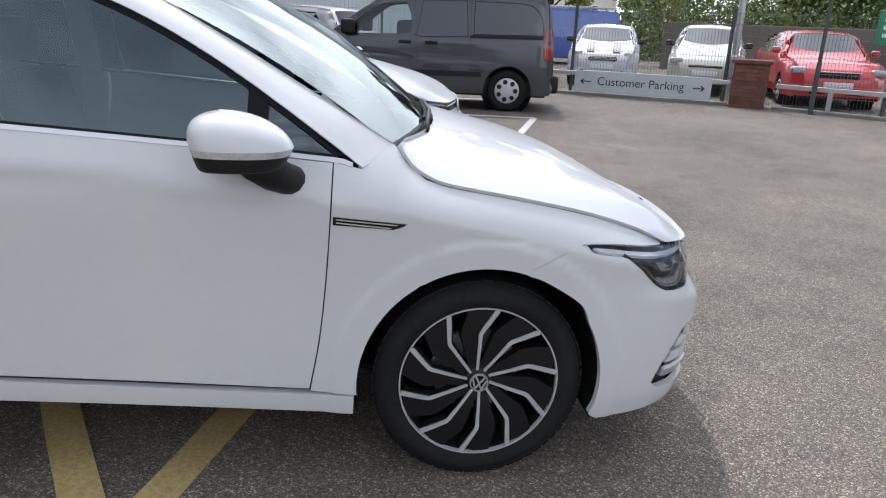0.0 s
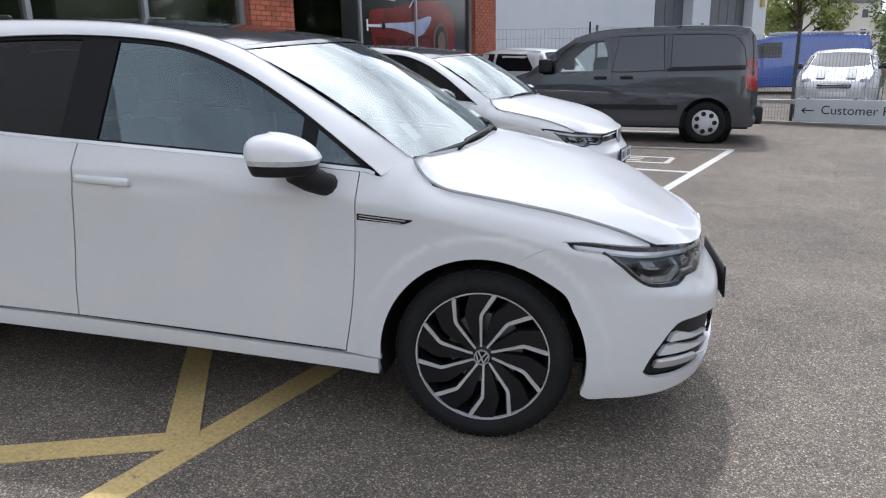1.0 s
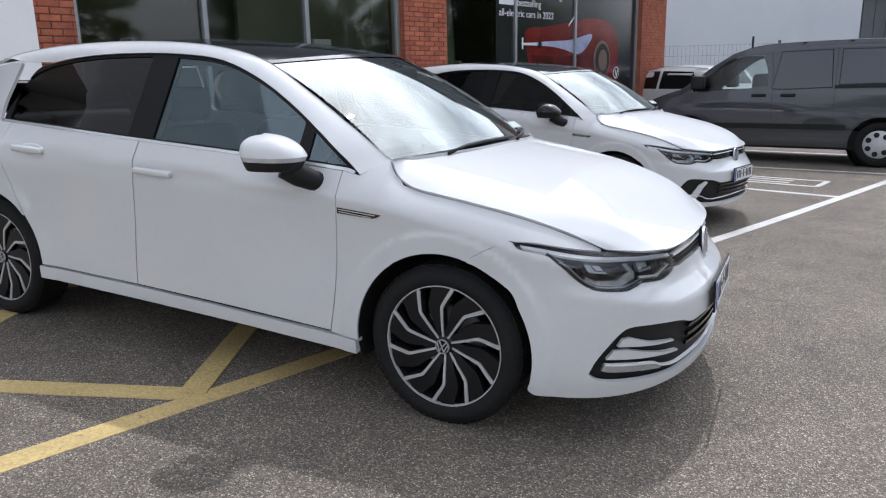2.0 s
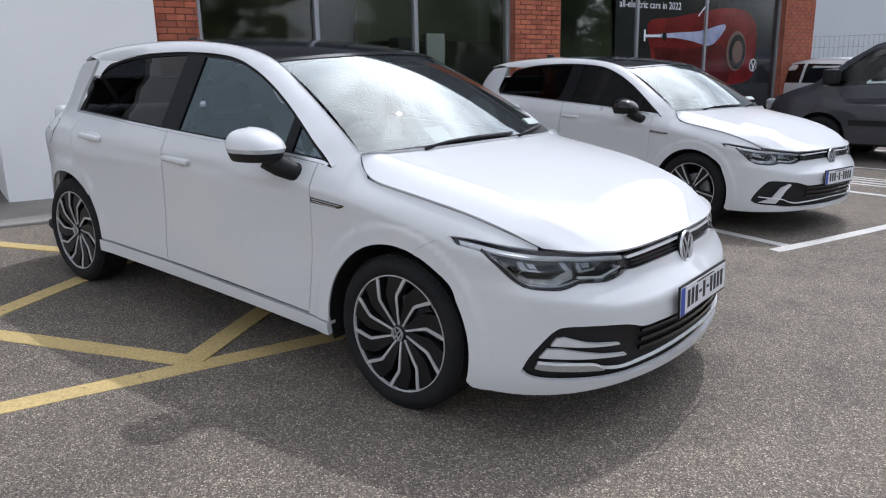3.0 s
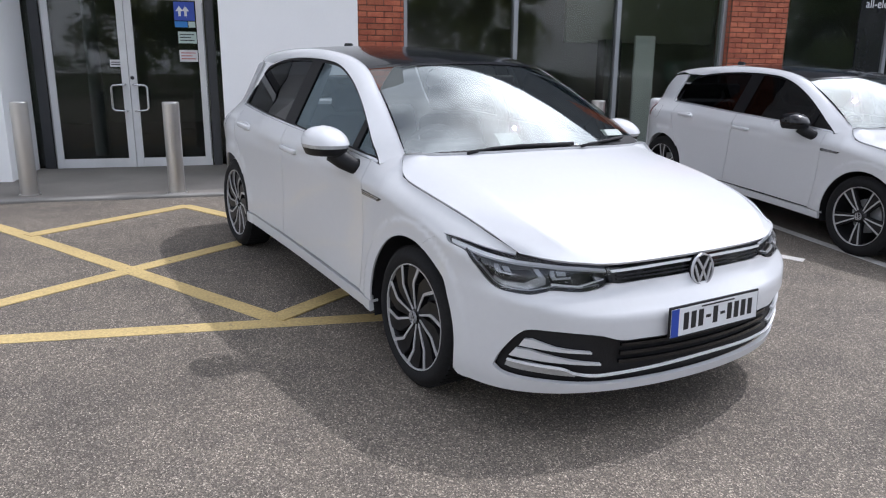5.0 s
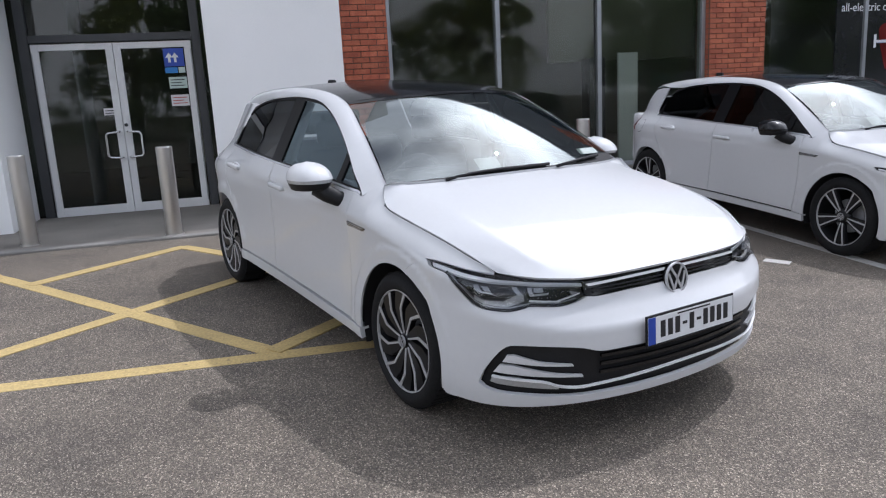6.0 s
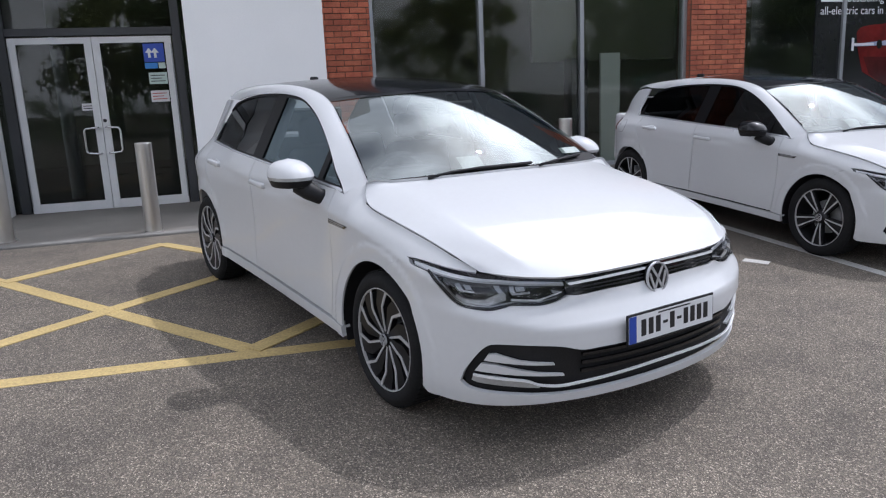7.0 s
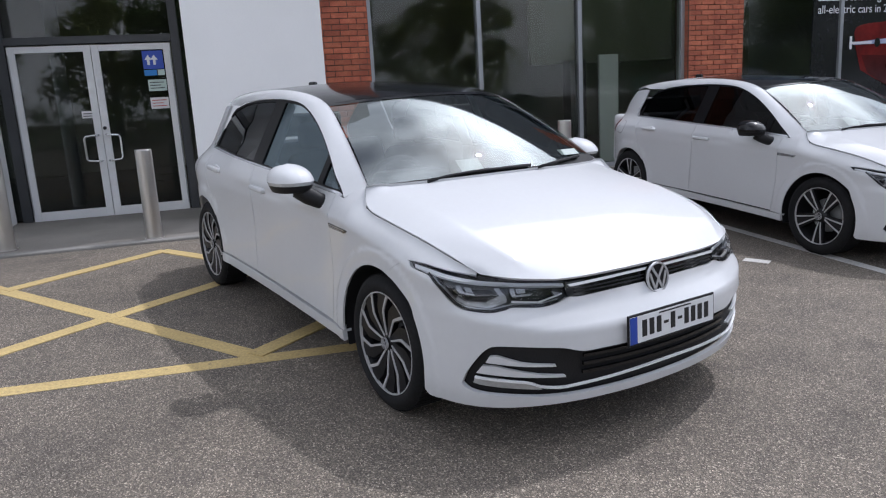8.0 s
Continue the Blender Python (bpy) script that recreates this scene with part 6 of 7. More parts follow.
def twin_wheel(car, m, turn):
    """Five pairs of straight two-tone spokes."""
    w, face = wheel_common(car, m, "twin", 0.228, 0.205, 0.316)
    part("hub", shared("twin_hub", lambda: turned([(0.0, face + 0.008), (0.034, face + 0.008), (0.058, face + 0.022), (0.070, face + 0.05), (0.0, face + 0.05)], 32, "y"), RIM_DARK, True), None, w)
    for k in range(5):
        a = turn + 2 * math.pi * k / 5
        part("dark_spoke", shared("twin_dark", lambda: swirl_spoke(0.045, 0.226, 0.05, 0.125, 0.0, 0.0, 0.024, face + 0.010), RIM_DARK), None, w, m=Matrix.Rotation(a, 4, "Y"))
        for d in (-0.17, 0.17):
            part("bright_spoke", shared("twin_bright", lambda: swirl_spoke(0.045, 0.226, 0.008, 0.012, 0.0, 0.0, 0.006, face + 0.002), RIM_SILVER), None, w, "machined spoke face", m=Matrix.Rotation(a + d, 4, "Y"))
    badge(w, 0.031, Matrix.Translation((0, face + 0.012, 0)) @ Matrix.Rotation(turn, 4, "Y"))


build_hatch(SLOPE, {"paint": PAINT_WHITE, "label": "clean white five-door hatchback with a black roof parked on yellow hatching", "wheel": swirl_wheel, "wide_rear_pane": True, "turns": {(0.0, -1): 0.105, (-2.62, -1): 0.45}})

# ---- surroundings ----
# the pale gabled building beyond the showroom
END, ALONG = Vector((8.13, 34.1)), Vector((-0.593, -0.805))
GAB = Matrix.Translation((END.x, END.y, -0.1)) @ Matrix.Rotation(math.atan2(ALONG.y, ALONG.x) + math.pi, 4, "Z")
# in its frame x runs along the wall towards its far corner (walls at negative x), y into the building


def gable_wall():
    """The gable with its two door openings cut through."""
    bm = bmesh.new()
    xs = [-22.0, -9.33, -6.54, -5.14, -1.31, 0.0]

    def top(x):
        return 5.6 + 3.7 * (1 - abs(x + 10.8) / 10.8)

    for x0, x1 in zip(xs, xs[1:]):
        low = 3.98 if (x0, x1) in ((-9.33, -6.54), (-5.14, -1.31)) else 0.0
        n = 6 if x0 < -10 else 1
        for k in range(n):
            a, b = x0 + (x1 - x0) * k / n, x0 + (x1 - x0) * (k + 1) / n
            pts = [(a, low), (b, low), (b, top(b)), (a, top(a))]
            if a < -10.8 < b:
                pts.insert(3, (-10.8, top(-10.8)))
            front = [bm.verts.new((x, 0.0, z)) for x, z in pts]
            back = [bm.verts.new((x, 0.5, z)) for x, z in pts]
            bm.faces.new(front)
            bm.faces.new(back[::-1])
            for j in range(len(pts)):
                bm.faces.new((front[j], back[j], back[(j + 1) % len(pts)], front[(j + 1) % len(pts)]))
    bmesh.ops.remove_doubles(bm, verts=bm.verts[:], dist=0.0005)
    bmesh.ops.recalc_face_normals(bm, faces=bm.faces[:])
    return bm


structure("wall_gable", gable_wall(), CLAD, "pale grey rendered gable wall of a trade unit", "wall", GAB)
structure("wall_gable_side", block(-0.3, 0.504, 0, 0, 22, 5.6), CLAD, "side wall of the trade unit", "wall", GAB)
structure("roof_gable", join(plate_of([(-22.4, 5.5), (-10.8, 9.45), (0.4, 5.55), (0.4, 5.75), (-10.8, 9.65), (-22.4, 5.7)], 22)), GALV, "low pitched metal roof of the trade unit", "roof", GAB)
for k, (x0, x1) in enumerate(((-9.33, -6.54), (-5.14, -1.31))):
    sh = thing("shutter_door", GAB, "dark grey panelled shutter door set into a pale wall", "shutter door", "trade unit doors", kind="structure")
    n = 5 if k else 4
    for j in range(n):
        a, b = x0 + (x1 - x0) * j / n, x0 + (x1 - x0) * (j + 1) / n
        part("door_panel", block(a + 0.02, 0.42, 0.0, b - 0.02, 0.47, 3.97, 0.01), ROLLER, sh)
ts = thing("trade_sign", GAB, "white sign board with a blue rim and dark lettering bars", "sign")
part("back_board", block(-5.0, -0.10, 4.42, -0.63, -0.003, 5.55, 0.01), SIGN_BLUE, ts)
part("face", block(-4.86, -0.112, 4.56, -0.77, -0.101, 5.41), SIGN_WHITE, ts)
for k in range(8):
    x = -4.5 + 0.43 * k
    part("lettering_bar", block(x, -0.12, 4.75, x + 0.27, -0.1125, 5.22), SIGN_BLUE if k < 5 else STICK_RED, ts)
lampbox = thing("wall_lamp", GAB @ Matrix.Translation((-0.5, 0, 3.6)), "small yellow box on the pale wall", "alarm box")
part("box", rounded(-0.2, -0.12, -0.2, 0.1, -0.003, 0.2, 0.02), YELLOW, lampbox)


# wire fences
WIRE = surface("weathered_wire", (0.14, 0.15, 0.145), (0.20, 0.21, 0.20), rough=0.6, metal=0.2, grain=0.1)


def wire_fence(name, a, b, height, label, pitch=0.06, rows=9, post_every=2.5, z0=None, wire=0.0026):
    a, b = Vector(a), Vector(b)
    d = (b - a)
    length = d.length
    base = ground_z(*a) if z0 is None else z0
    f = thing(name, Matrix.Translation((a.x, a.y, base)) @ Matrix.Rotation(math.atan2(d.y, d.x), 4, "Z"), label, "fence")
    verts, faces = [], []

    def stick(x0, z0, x1, z1, r):
        o = len(verts)
        if abs(x1 - x0) > abs(z1 - z0):
            verts.extend([(x0, -r, z0 - r), (x0, r, z0 - r), (x0, 0, z0 + r), (x1, -r, z1 - r), (x1, r, z1 - r), (x1, 0, z1 + r)])
        else:
            verts.extend([(x0 - r, -r, z0), (x0 + r, -r, z0), (x0, r, z0), (x1 - r, -r, z1), (x1 + r, -r, z1), (x1, r, z1)])
        faces.extend([(o, o + 1, o + 4, o + 3), (o + 1, o + 2, o + 5, o + 4), (o + 2, o, o + 3, o + 5)])

    n = int(length / pitch)
    for k in range(n + 1):
        stick(length * k / n, 0.06, length * k / n, height, wire)
    for k in range(rows):
        z = 0.1 + (height - 0.12) * k / (rows - 1)
        stick(0, z, length, z, wire)
    mesh = tagged(part("wire_mesh", mesh_from("wire_mesh", verts, faces, WIRE), None, f), kind="stuff")
    n = max(1, round(length / post_every))
    for k in range(n + 1):
        x = length * k / n
        part("post", block(x - 0.03, 0.008, -0.02, x + 0.03, 0.068, height + 0.06, 0.004), FENCE_GREEN, f)
    return f


FENCE = [Vector(p) for p in ((1.2, 14.3), (4.3, 12.62), (7.0, 11.15), (9.0, 9.15), (17.0, 6.6))]
for a, b in zip(FENCE, FENCE[1:]):
    wire_fence("mesh_fence", a, b, 1.75, "dark green wire mesh fence round the car park")
wire_fence("mesh_fence", (-2.3, 16.6), (3.2, 17.9), 2.1, "dark wire mesh fence before the pale building", pitch=0.1, z0=-0.06)

# low rail with the sign, brick pillar
PILLAR = surface("dark_red_brick", (0.12, 0.048, 0.036), (0.18, 0.08, 0.058), rough=0.85, scale=8, fine=60, grain=0.25, bump=0.4, each=0.2)
RAIL = [Vector(p) for p in ((3.2, 13.0), (4.22, 12.42), (7.0, 10.92))], [Vector(p) for p in ((7.66, 10.40), (9.0, 9.02), (12.5, 7.95))]
for run in RAIL:
    for a, b in zip(run, run[1:]):
        d = b - a
        r = thing("low_rail", Matrix.Translation((a.x, a.y, ground_z(*a))) @ Matrix.Rotation(math.atan2(d.y, d.x), 4, "Z"), "low galvanised knee rail at the car park edge", "rail")
        part("rail_bar", block(0, -0.04, 0.40, d.length, 0.04, 0.48, 0.006), GALV, r)
        part("kerb_foot", block(0, -0.10, -0.03, d.length, 0.08, 0.06, 0.01), KERB, r)
        n = max(1, round(d.length / 1.3))
        for k in range(n):
            x = d.length * (k + 0.5) / n
            part("rail_post", block(x - 0.04, -0.035, 0.06, x + 0.04, 0.035, 0.40, 0.004), GALV, r)
a, b = Vector((4.33, 12.36)), Vector((6.72, 11.08))
d = b - a
board = thing("parking_sign", Matrix.Translation((a.x, a.y, -0.03)) @ Matrix.Rotation(math.atan2(d.y, d.x), 4, "Z") @ Matrix.Translation((0, -0.10, 0)), "pale grey customer parking sign board fixed to the knee rail", "sign")
part("panel", rounded(0, -0.03, 0.04, d.length, 0.0, 0.475, 0.008, 2), SIGN_GREY, board)
lettering("words", "Customer Parking", 0.235, INK, board, Matrix.Translation((0.47, -0.0315, 0.195)) @ Matrix.Rotation(radians(90), 4, "X"))
for x, s in ((0.12, -1), (d.length - 0.36, 1)):
    c = x + 0.12
    bm = join(plate_of([(c - 0.11, 0.244), (c + 0.11, 0.244), (c + 0.11, 0.266), (c - 0.11, 0.266)], 0.001), plate_of([(c + s * 0.12, 0.255), (c + s * 0.05, 0.315), (c + s * 0.03, 0.30), (c + s * 0.085, 0.255), (c + s * 0.03, 0.21), (c + s * 0.05, 0.195)], 0.001))
    part("arrow", bm, INK, board, m=Matrix.Translation((0, -0.0325, 0)))
pil = thing("brick_pillar", Matrix.Translation((7.30, 10.72, -0.08)) @ Matrix.Rotation(radians(-32), 4, "Z"), "square dark red brick pillar with a flat cap", "pillar")
part("core", block(-0.30, -0.30, 0, 0.30, 0.30, 0.84), MORTAR, pil)
part("cap", rounded(-0.36, -0.36, 0.842, 0.36, 0.36, 0.91, 0.01, 2), PILLAR, pil, "dark brick cap")
pm = bpy.data.meshes.new("pillar_brick")
bmp = block(-0.105, -0.012, -0.0325, 0.105, 0.012, 0.0325)
bmp.to_mesh(pm)
bmp.free()
pm.materials.append(PILLAR)
for face in range(4):
    for k in range(11):
        for j in range(3):
            x = -0.2 + 0.2 * j + (0.02 if k % 2 else -0.02)
            part("brick", pm, None, pil, m=Matrix.Rotation(radians(90 * face), 4, "Z") @ Matrix.Translation((x * 0.93, -0.302, 0.04 + 0.075 * k)))

# posts
for x, y, r, hgt, mat, label in ((7.30, 11.45, 0.07, 7.0, GALV, "grey steel lamp column behind the fence"), (8.02, 9.75, 0.035, 3.2, FENCE_GREEN, "thin dark steel post at the knee rail")):
    c = thing("lamp_column" if hgt > 5 else "steel_post", Matrix.Translation((x, y, ground_z(x, y))), label, "post")
    part("shaft", turned([(0.0, 0), (r * 1.25, 0), (r * 1.25, 0.9), (r, 0.95), (r * 0.75, hgt), (0.0, hgt)], 20), mat, c)
    part("base_plate", block(-r * 1.8, -r * 1.8, 0, r * 1.8, r * 1.8, 0.015, 0.003), mat, c)
GREEN_SIGN = surface("green_sign_panel", (0.01, 0.20, 0.10), (0.015, 0.25, 0.13), rough=0.4, grain=0.03)
gs = thing("green_sign", Matrix.Translation((10.25, 10.75, ground_z(10.25, 10.75))) @ Matrix.Rotation(radians(-30), 4, "Z"), "green sign with white lettering bars on a post", "sign")
part("post", block(-0.03, 0, 0, 0.03, 0.06, 2.0, 0.004), GALV, gs)
part("panel", rounded(-0.4, -0.03, 1.25, 0.4, -0.001, 1.9, 0.008, 2), GREEN_SIGN, gs)
for k in range(3):
    part("lettering_bar", block(-0.3, -0.034, 1.4 + 0.15 * k, 0.3 - 0.1 * k, -0.0305, 1.47 + 0.15 * k), SIGN_WHITE, gs)


# plants
def leaf_cloud(rng, centres, per, size, squash=1.0):
    """Leaves as small bent quads scattered in clumps."""
    verts, faces = [], []
    for c, r in centres:
        for _ in range(per):
            v = Vector((rng.gauss(0, 1), rng.gauss(0, 1), rng.gauss(0, 1))).normalized() * r * rng.uniform(0.55, 1.05)
            p = Vector(c) + Vector((v.x, v.y, v.z * squash))
            n = (v.normalized() + Vector((rng.uniform(-1, 1), rng.uniform(-1, 1), rng.uniform(-0.4, 1)))).normalized()
            a = n.orthogonal().normalized()
            a.rotate(Matrix.Rotation(rng.uniform(0, 6.28), 3, n))
            b = n.cross(a)
            s = size * rng.uniform(0.6, 1.3)
            o = len(verts)
            verts += [p - a * s, p + b * s * 0.5 + n * s * 0.1, p + a * s, p - b * s * 0.5 + n * s * 0.1]
            faces.append((o, o + 1, o + 2, o + 3))
    return verts, faces


def tree(name, x, y, height, spread, leaf, label, seed, size=0.16, clumps=42, per=70, bole=0.35):
    rng = random.Random(seed)
    t = thing(name, Matrix.Translation((x, y, ground_z(x, y) - 0.05)), label, "tree")
    limbs = [tube([(0, 0, 0), (0.05 * height * 0.2, 0, height * 0.3), (0.1, 0.05, height * 0.62), (0.05, 0, height * 0.85)], 0.1, 10, [0.035 * height, 0.026 * height, 0.015 * height, 0.004 * height])]
    centres = []
    for k in range(9):
        a = 2 * math.pi * k / 9 + rng.uniform(-0.3, 0.3)
        z0 = height * rng.uniform(bole, 0.62)
        reach = spread * rng.uniform(0.55, 0.9)
        z1 = min(height * 0.93, z0 + height * rng.uniform(0.12, 0.32))
        tip = Vector((math.cos(a) * reach, math.sin(a) * reach, z1))
        limbs.append(tube([(0.05, 0, z0), tip * 0.5 + Vector((0, 0, z0 * 0.55)), tip], 0.05, 6, [0.012 * height, 0.008 * height, 0.003 * height]))
        centres.append((tip, spread * rng.uniform(0.22, 0.36)))
    while len(centres) < clumps:
        a, q = rng.uniform(0, 6.28), rng.random() ** 0.5
        z = rng.uniform(bole + 0.05, 1.0)
        wide = math.sin(math.pi * min(1, (z - bole) / (1 - bole) * 0.85 + 0.12)) ** 0.7
        centres.append((Vector((math.cos(a) * q * spread * wide, math.sin(a) * q * spread * wide, z * height * 0.95)), spread * rng.uniform(0.16, 0.32)))
    part("trunk", join(*limbs), BARK, t, "brown trunk and limbs", True)
    verts, faces = leaf_cloud(rng, centres, per, size, 0.8)
    tagged(part("crown", mesh_from("crown", verts, faces, leaf), None, t), kind="stuff")
    return t


def hedge(name, a, b, height, depth, leaf, label, seed, size=0.11):
    rng = random.Random(seed)
    a, b = Vector(a), Vector(b)
    n = int((b - a).length / 0.45)
    tall = height > 3.5
    levels = [0.06 + 0.88 * k / 8 for k in range(9)] if tall else (0.2, 0.45, 0.7, 0.92)
    centres = []
    for k in range(n):
        p = a.lerp(b, (k + rng.random()) / n)
        for z in levels:
            centres.append((Vector((p.x + rng.uniform(-0.5, 0.5) * depth, p.y + rng.uniform(-0.5, 0.5) * depth, height * z * rng.uniform(0.85, 1.12) - 0.06)), rng.uniform(0.45, 0.8) if tall else rng.uniform(0.35, 0.6)))
    verts, faces = leaf_cloud(rng, centres, 170 if tall else 80, size * 0.65)
    return tagged(new(name, mesh_from(name, verts, faces, leaf)), label, "hedge", kind="stuff")


tree("tree", 10.6, 38.5, 5.6, 2.3, LEAF_PALE, "small pale green tree beside the pale building", 3, 0.11, 60, 200, 0.12)
tree("tree", 11.8, 44.0, 12.5, 3.5, LEAF_PURPLE, "tall dark purple-leaved tree behind the pale building", 5, 0.2, 60, 180)
tree("tree", 18.9, 43.7, 7.0, 2.0, LEAF_PURPLE, "small purple-leaved tree beyond the car park", 7, 0.14, 46, 150)
tree("tree", 19.0, 27.0, 6.6, 2.7, LEAF_PALE, "broad yellow-green tree beyond the car park", 9, 0.11, 70, 240, 0.12)
tree("tree", 22.5, 23.0, 7.5, 3.8, LEAF, "broad green tree beyond the car park", 11, 0.11, 70, 240, 0.12)
tree("tree", 14.2, 32.5, 3.3, 1.7, LEAF_PALE, "bushy pale green tree beyond the car park", 13, 0.1, 56, 200, 0.1)
tree("tree", 27.0, 15.0, 8.5, 4.2, LEAF, "broad green tree by the road", 15, 0.14, 70, 180, 0.15)
for k, (x, y, hh) in enumerate(((27.5, 4.0, 8.6), (29.5, -3.5, 9.6), (26.5, -10.5, 8.4), (30.0, -17.0, 9.2), (24.0, -24.0, 8.6), (16.0, -29.0, 9.0), (4.0, -32.0, 9.5), (-8.0, -33.0, 9.0))):
    tree("tree", x, y, hh, 4.0, LEAF if k % 3 else LEAF_PALE, "broad green tree by the road", 20 + k, 0.17, 60, 130, 0.15)
hedge("hedge", (9.6, 24.6), (28, 16.5), 2.7, 1.2, LEAF, "dense green hedge beyond the car park", 31)
for k, (a, b, hh, wide, leaf) in enumerate((((12.1, 30.2), (13.7, 29.5), 2.6, 1.4, LEAF), ((13.3, 29.6), (15.2, 28.8), 3.7, 1.8, LEAF_PALE), ((14.9, 28.9), (18.5, 27.2), 5.8, 2.2, LEAF_PALE), ((18.2, 27.2), (25.5, 22.5), 7.0, 2.6, LEAF), ((25.0, 23.0), (31.0, 16.0), 7.0, 2.6, LEAF))):
    hedge("hedge", a, b, hh, wide, leaf, "tall dense green bushes beyond the car park", 41 + k, 0.13)
hedge("hedge", (22, 2), (24, -20), 2.2, 1.2, LEAF, "dense green hedge by the road", 33)
BROWN_WALL = surface("brown_grey_blockwork", (0.10, 0.088, 0.075), (0.155, 0.14, 0.12), rough=0.9, scale=0.8, fine=25, grain=0.15, bump=0.3)
structure("wall_boundary", block(-5.2, -0.1, -0.2, 9, 0.1, 1.55, 0.02), BROWN_WALL, "low brown-grey boundary wall under the hedge", "wall", Matrix.Translation((15.5, 21.0, 0)) @ Matrix.Rotation(radians(-23), 4, "Z"))


HOUSE = surface("cream_house_render", (0.50, 0.47, 0.40), (0.58, 0.55, 0.48), rough=0.85, scale=0.6, fine=20, grain=0.05)
SLATE = surface("grey_slate", (0.10, 0.10, 0.11), (0.15, 0.15, 0.16), rough=0.7, scale=2, fine=12, grain=0.15)
hs = thing("house", Matrix.Translation((39.2, 121.0, -0.1)) @ Matrix.Rotation(radians(20), 4, "Z"), "distant cream two-storey house with a slate roof", "house")
part("wall", block(-5, 0, 0, 4, 8, 8.2), HOUSE, hs)
part("wall_wing", block(4.004, 1.5, 0, 7, 8, 6.6), HOUSE, hs)
bm = bmesh.new()
rows = [(-5.3, 8.2), (-0.5, 10.7), (4.3, 8.2)]
vs = [[bm.verts.new((x, y, z)) for x, z in rows] for y in (-0.3, 8.3)]
bm.faces.new(vs[0])
bm.faces.new(vs[1][::-1])
for k in range(2):
    bm.faces.new((vs[0][k], vs[0][k + 1], vs[1][k + 1], vs[1][k]))
bm.faces.new((vs[0][0], vs[1][0], vs[1][2], vs[0][2]))
bmesh.ops.recalc_face_normals(bm, faces=bm.faces[:])
roof = part("roof", bm, SLATE, hs, "grey slate roof")
part("chimney", block(-3.4, 3, 9.0, -2.6, 3.8, 11.2, 0.02), HOUSE, roof)
for x in (-3.2, 0.6):
    for z in (3.2, 6.0):
        win = part("window", block(x, -0.05, z, x + 1.2, -0.004, z + 1.4), WHITE_FRAME, hs, "white framed house window")
        part("pane", block(x + 0.1, -0.07, z + 0.1, x + 1.1, -0.051, z + 1.3), BLACK_GLOSS, win)
pole = thing("utility_pole", Matrix.Translation((20.5, 53.5, -0.1)), "slim street lamp pole in the distance", "post")
part("shaft", turned([(0.0, 0), (0.09, 0), (0.06, 5.2), (0.0, 5.2)], 12), BARK, pole)

# ---- other vehicles ----
build_hatch(SLOPE @ pose(-0.165, 4.17, 0, 0, 0, -12.4), {"paint": PAINT_WHITE, "label": "white small hatchback with black mirrors parked in a bay", "wheel": twin_wheel, "stretch": (0.972, 0.98, 0.978), "mirror_cap": BLACK_GLOSS, "front_glass": DARK_GLASS, "rear_glass": DARK_GLASS, "wide_rear_pane": True, "dark_roof": 0.5, "fins": (([(0.80, 0.292), (0.735, 0.335), (0.685, 0.425), (0.625, 0.458), (0.60, 0.448), (0.645, 0.40), (0.675, 0.33), (0.70, 0.288)], PAINT_WHITE),), "turns": {(0.0, -1): 0.3, (-2.62, -1): 0.9}})

STEEL_CAP = surface("silver_wheel_trim", (0.45, 0.45, 0.46), (0.55, 0.55, 0.56), rough=0.4, metal=0.3, grain=0.06, local=True)


def car_paint(name, colour, metal=0.0):
    return surface(name, tuple(0.94 * c for c in colour), colour, rough=0.4, metal=metal, scale=1.2, fine=40, grain=0.03, coat=1.0, local=True)


def plain_wheel(car, m, holes=7, radius=0.32):
    w = part("wheel", shared("plain_tyre%d" % int(radius * 1000), lambda: tyre(0.195, radius, 0.20), RUBBER, True), None, car, "black tyre on a silver wheel", m=m)
    part("wheel_trim", shared("plain_trim", lambda: turned([(0.0, -0.098), (0.06, -0.098), (0.09, -0.092), (0.185, -0.094), (0.202, -0.085), (0.202, -0.06)], 40, "y"), STEEL_CAP, True), None, w, "silver wheel trim")
    for k in range(holes):
        a = 2 * math.pi * k / holes
        part("trim_slot", shared("plain_slot", lambda: turned([(0.0, -0.0985), (0.036, -0.0985), (0.040, -0.090)], 14, "y"), RIM_DARK), None, w, m=Matrix.Translation((0.140 * math.cos(a), 0, 0.140 * math.sin(a))))


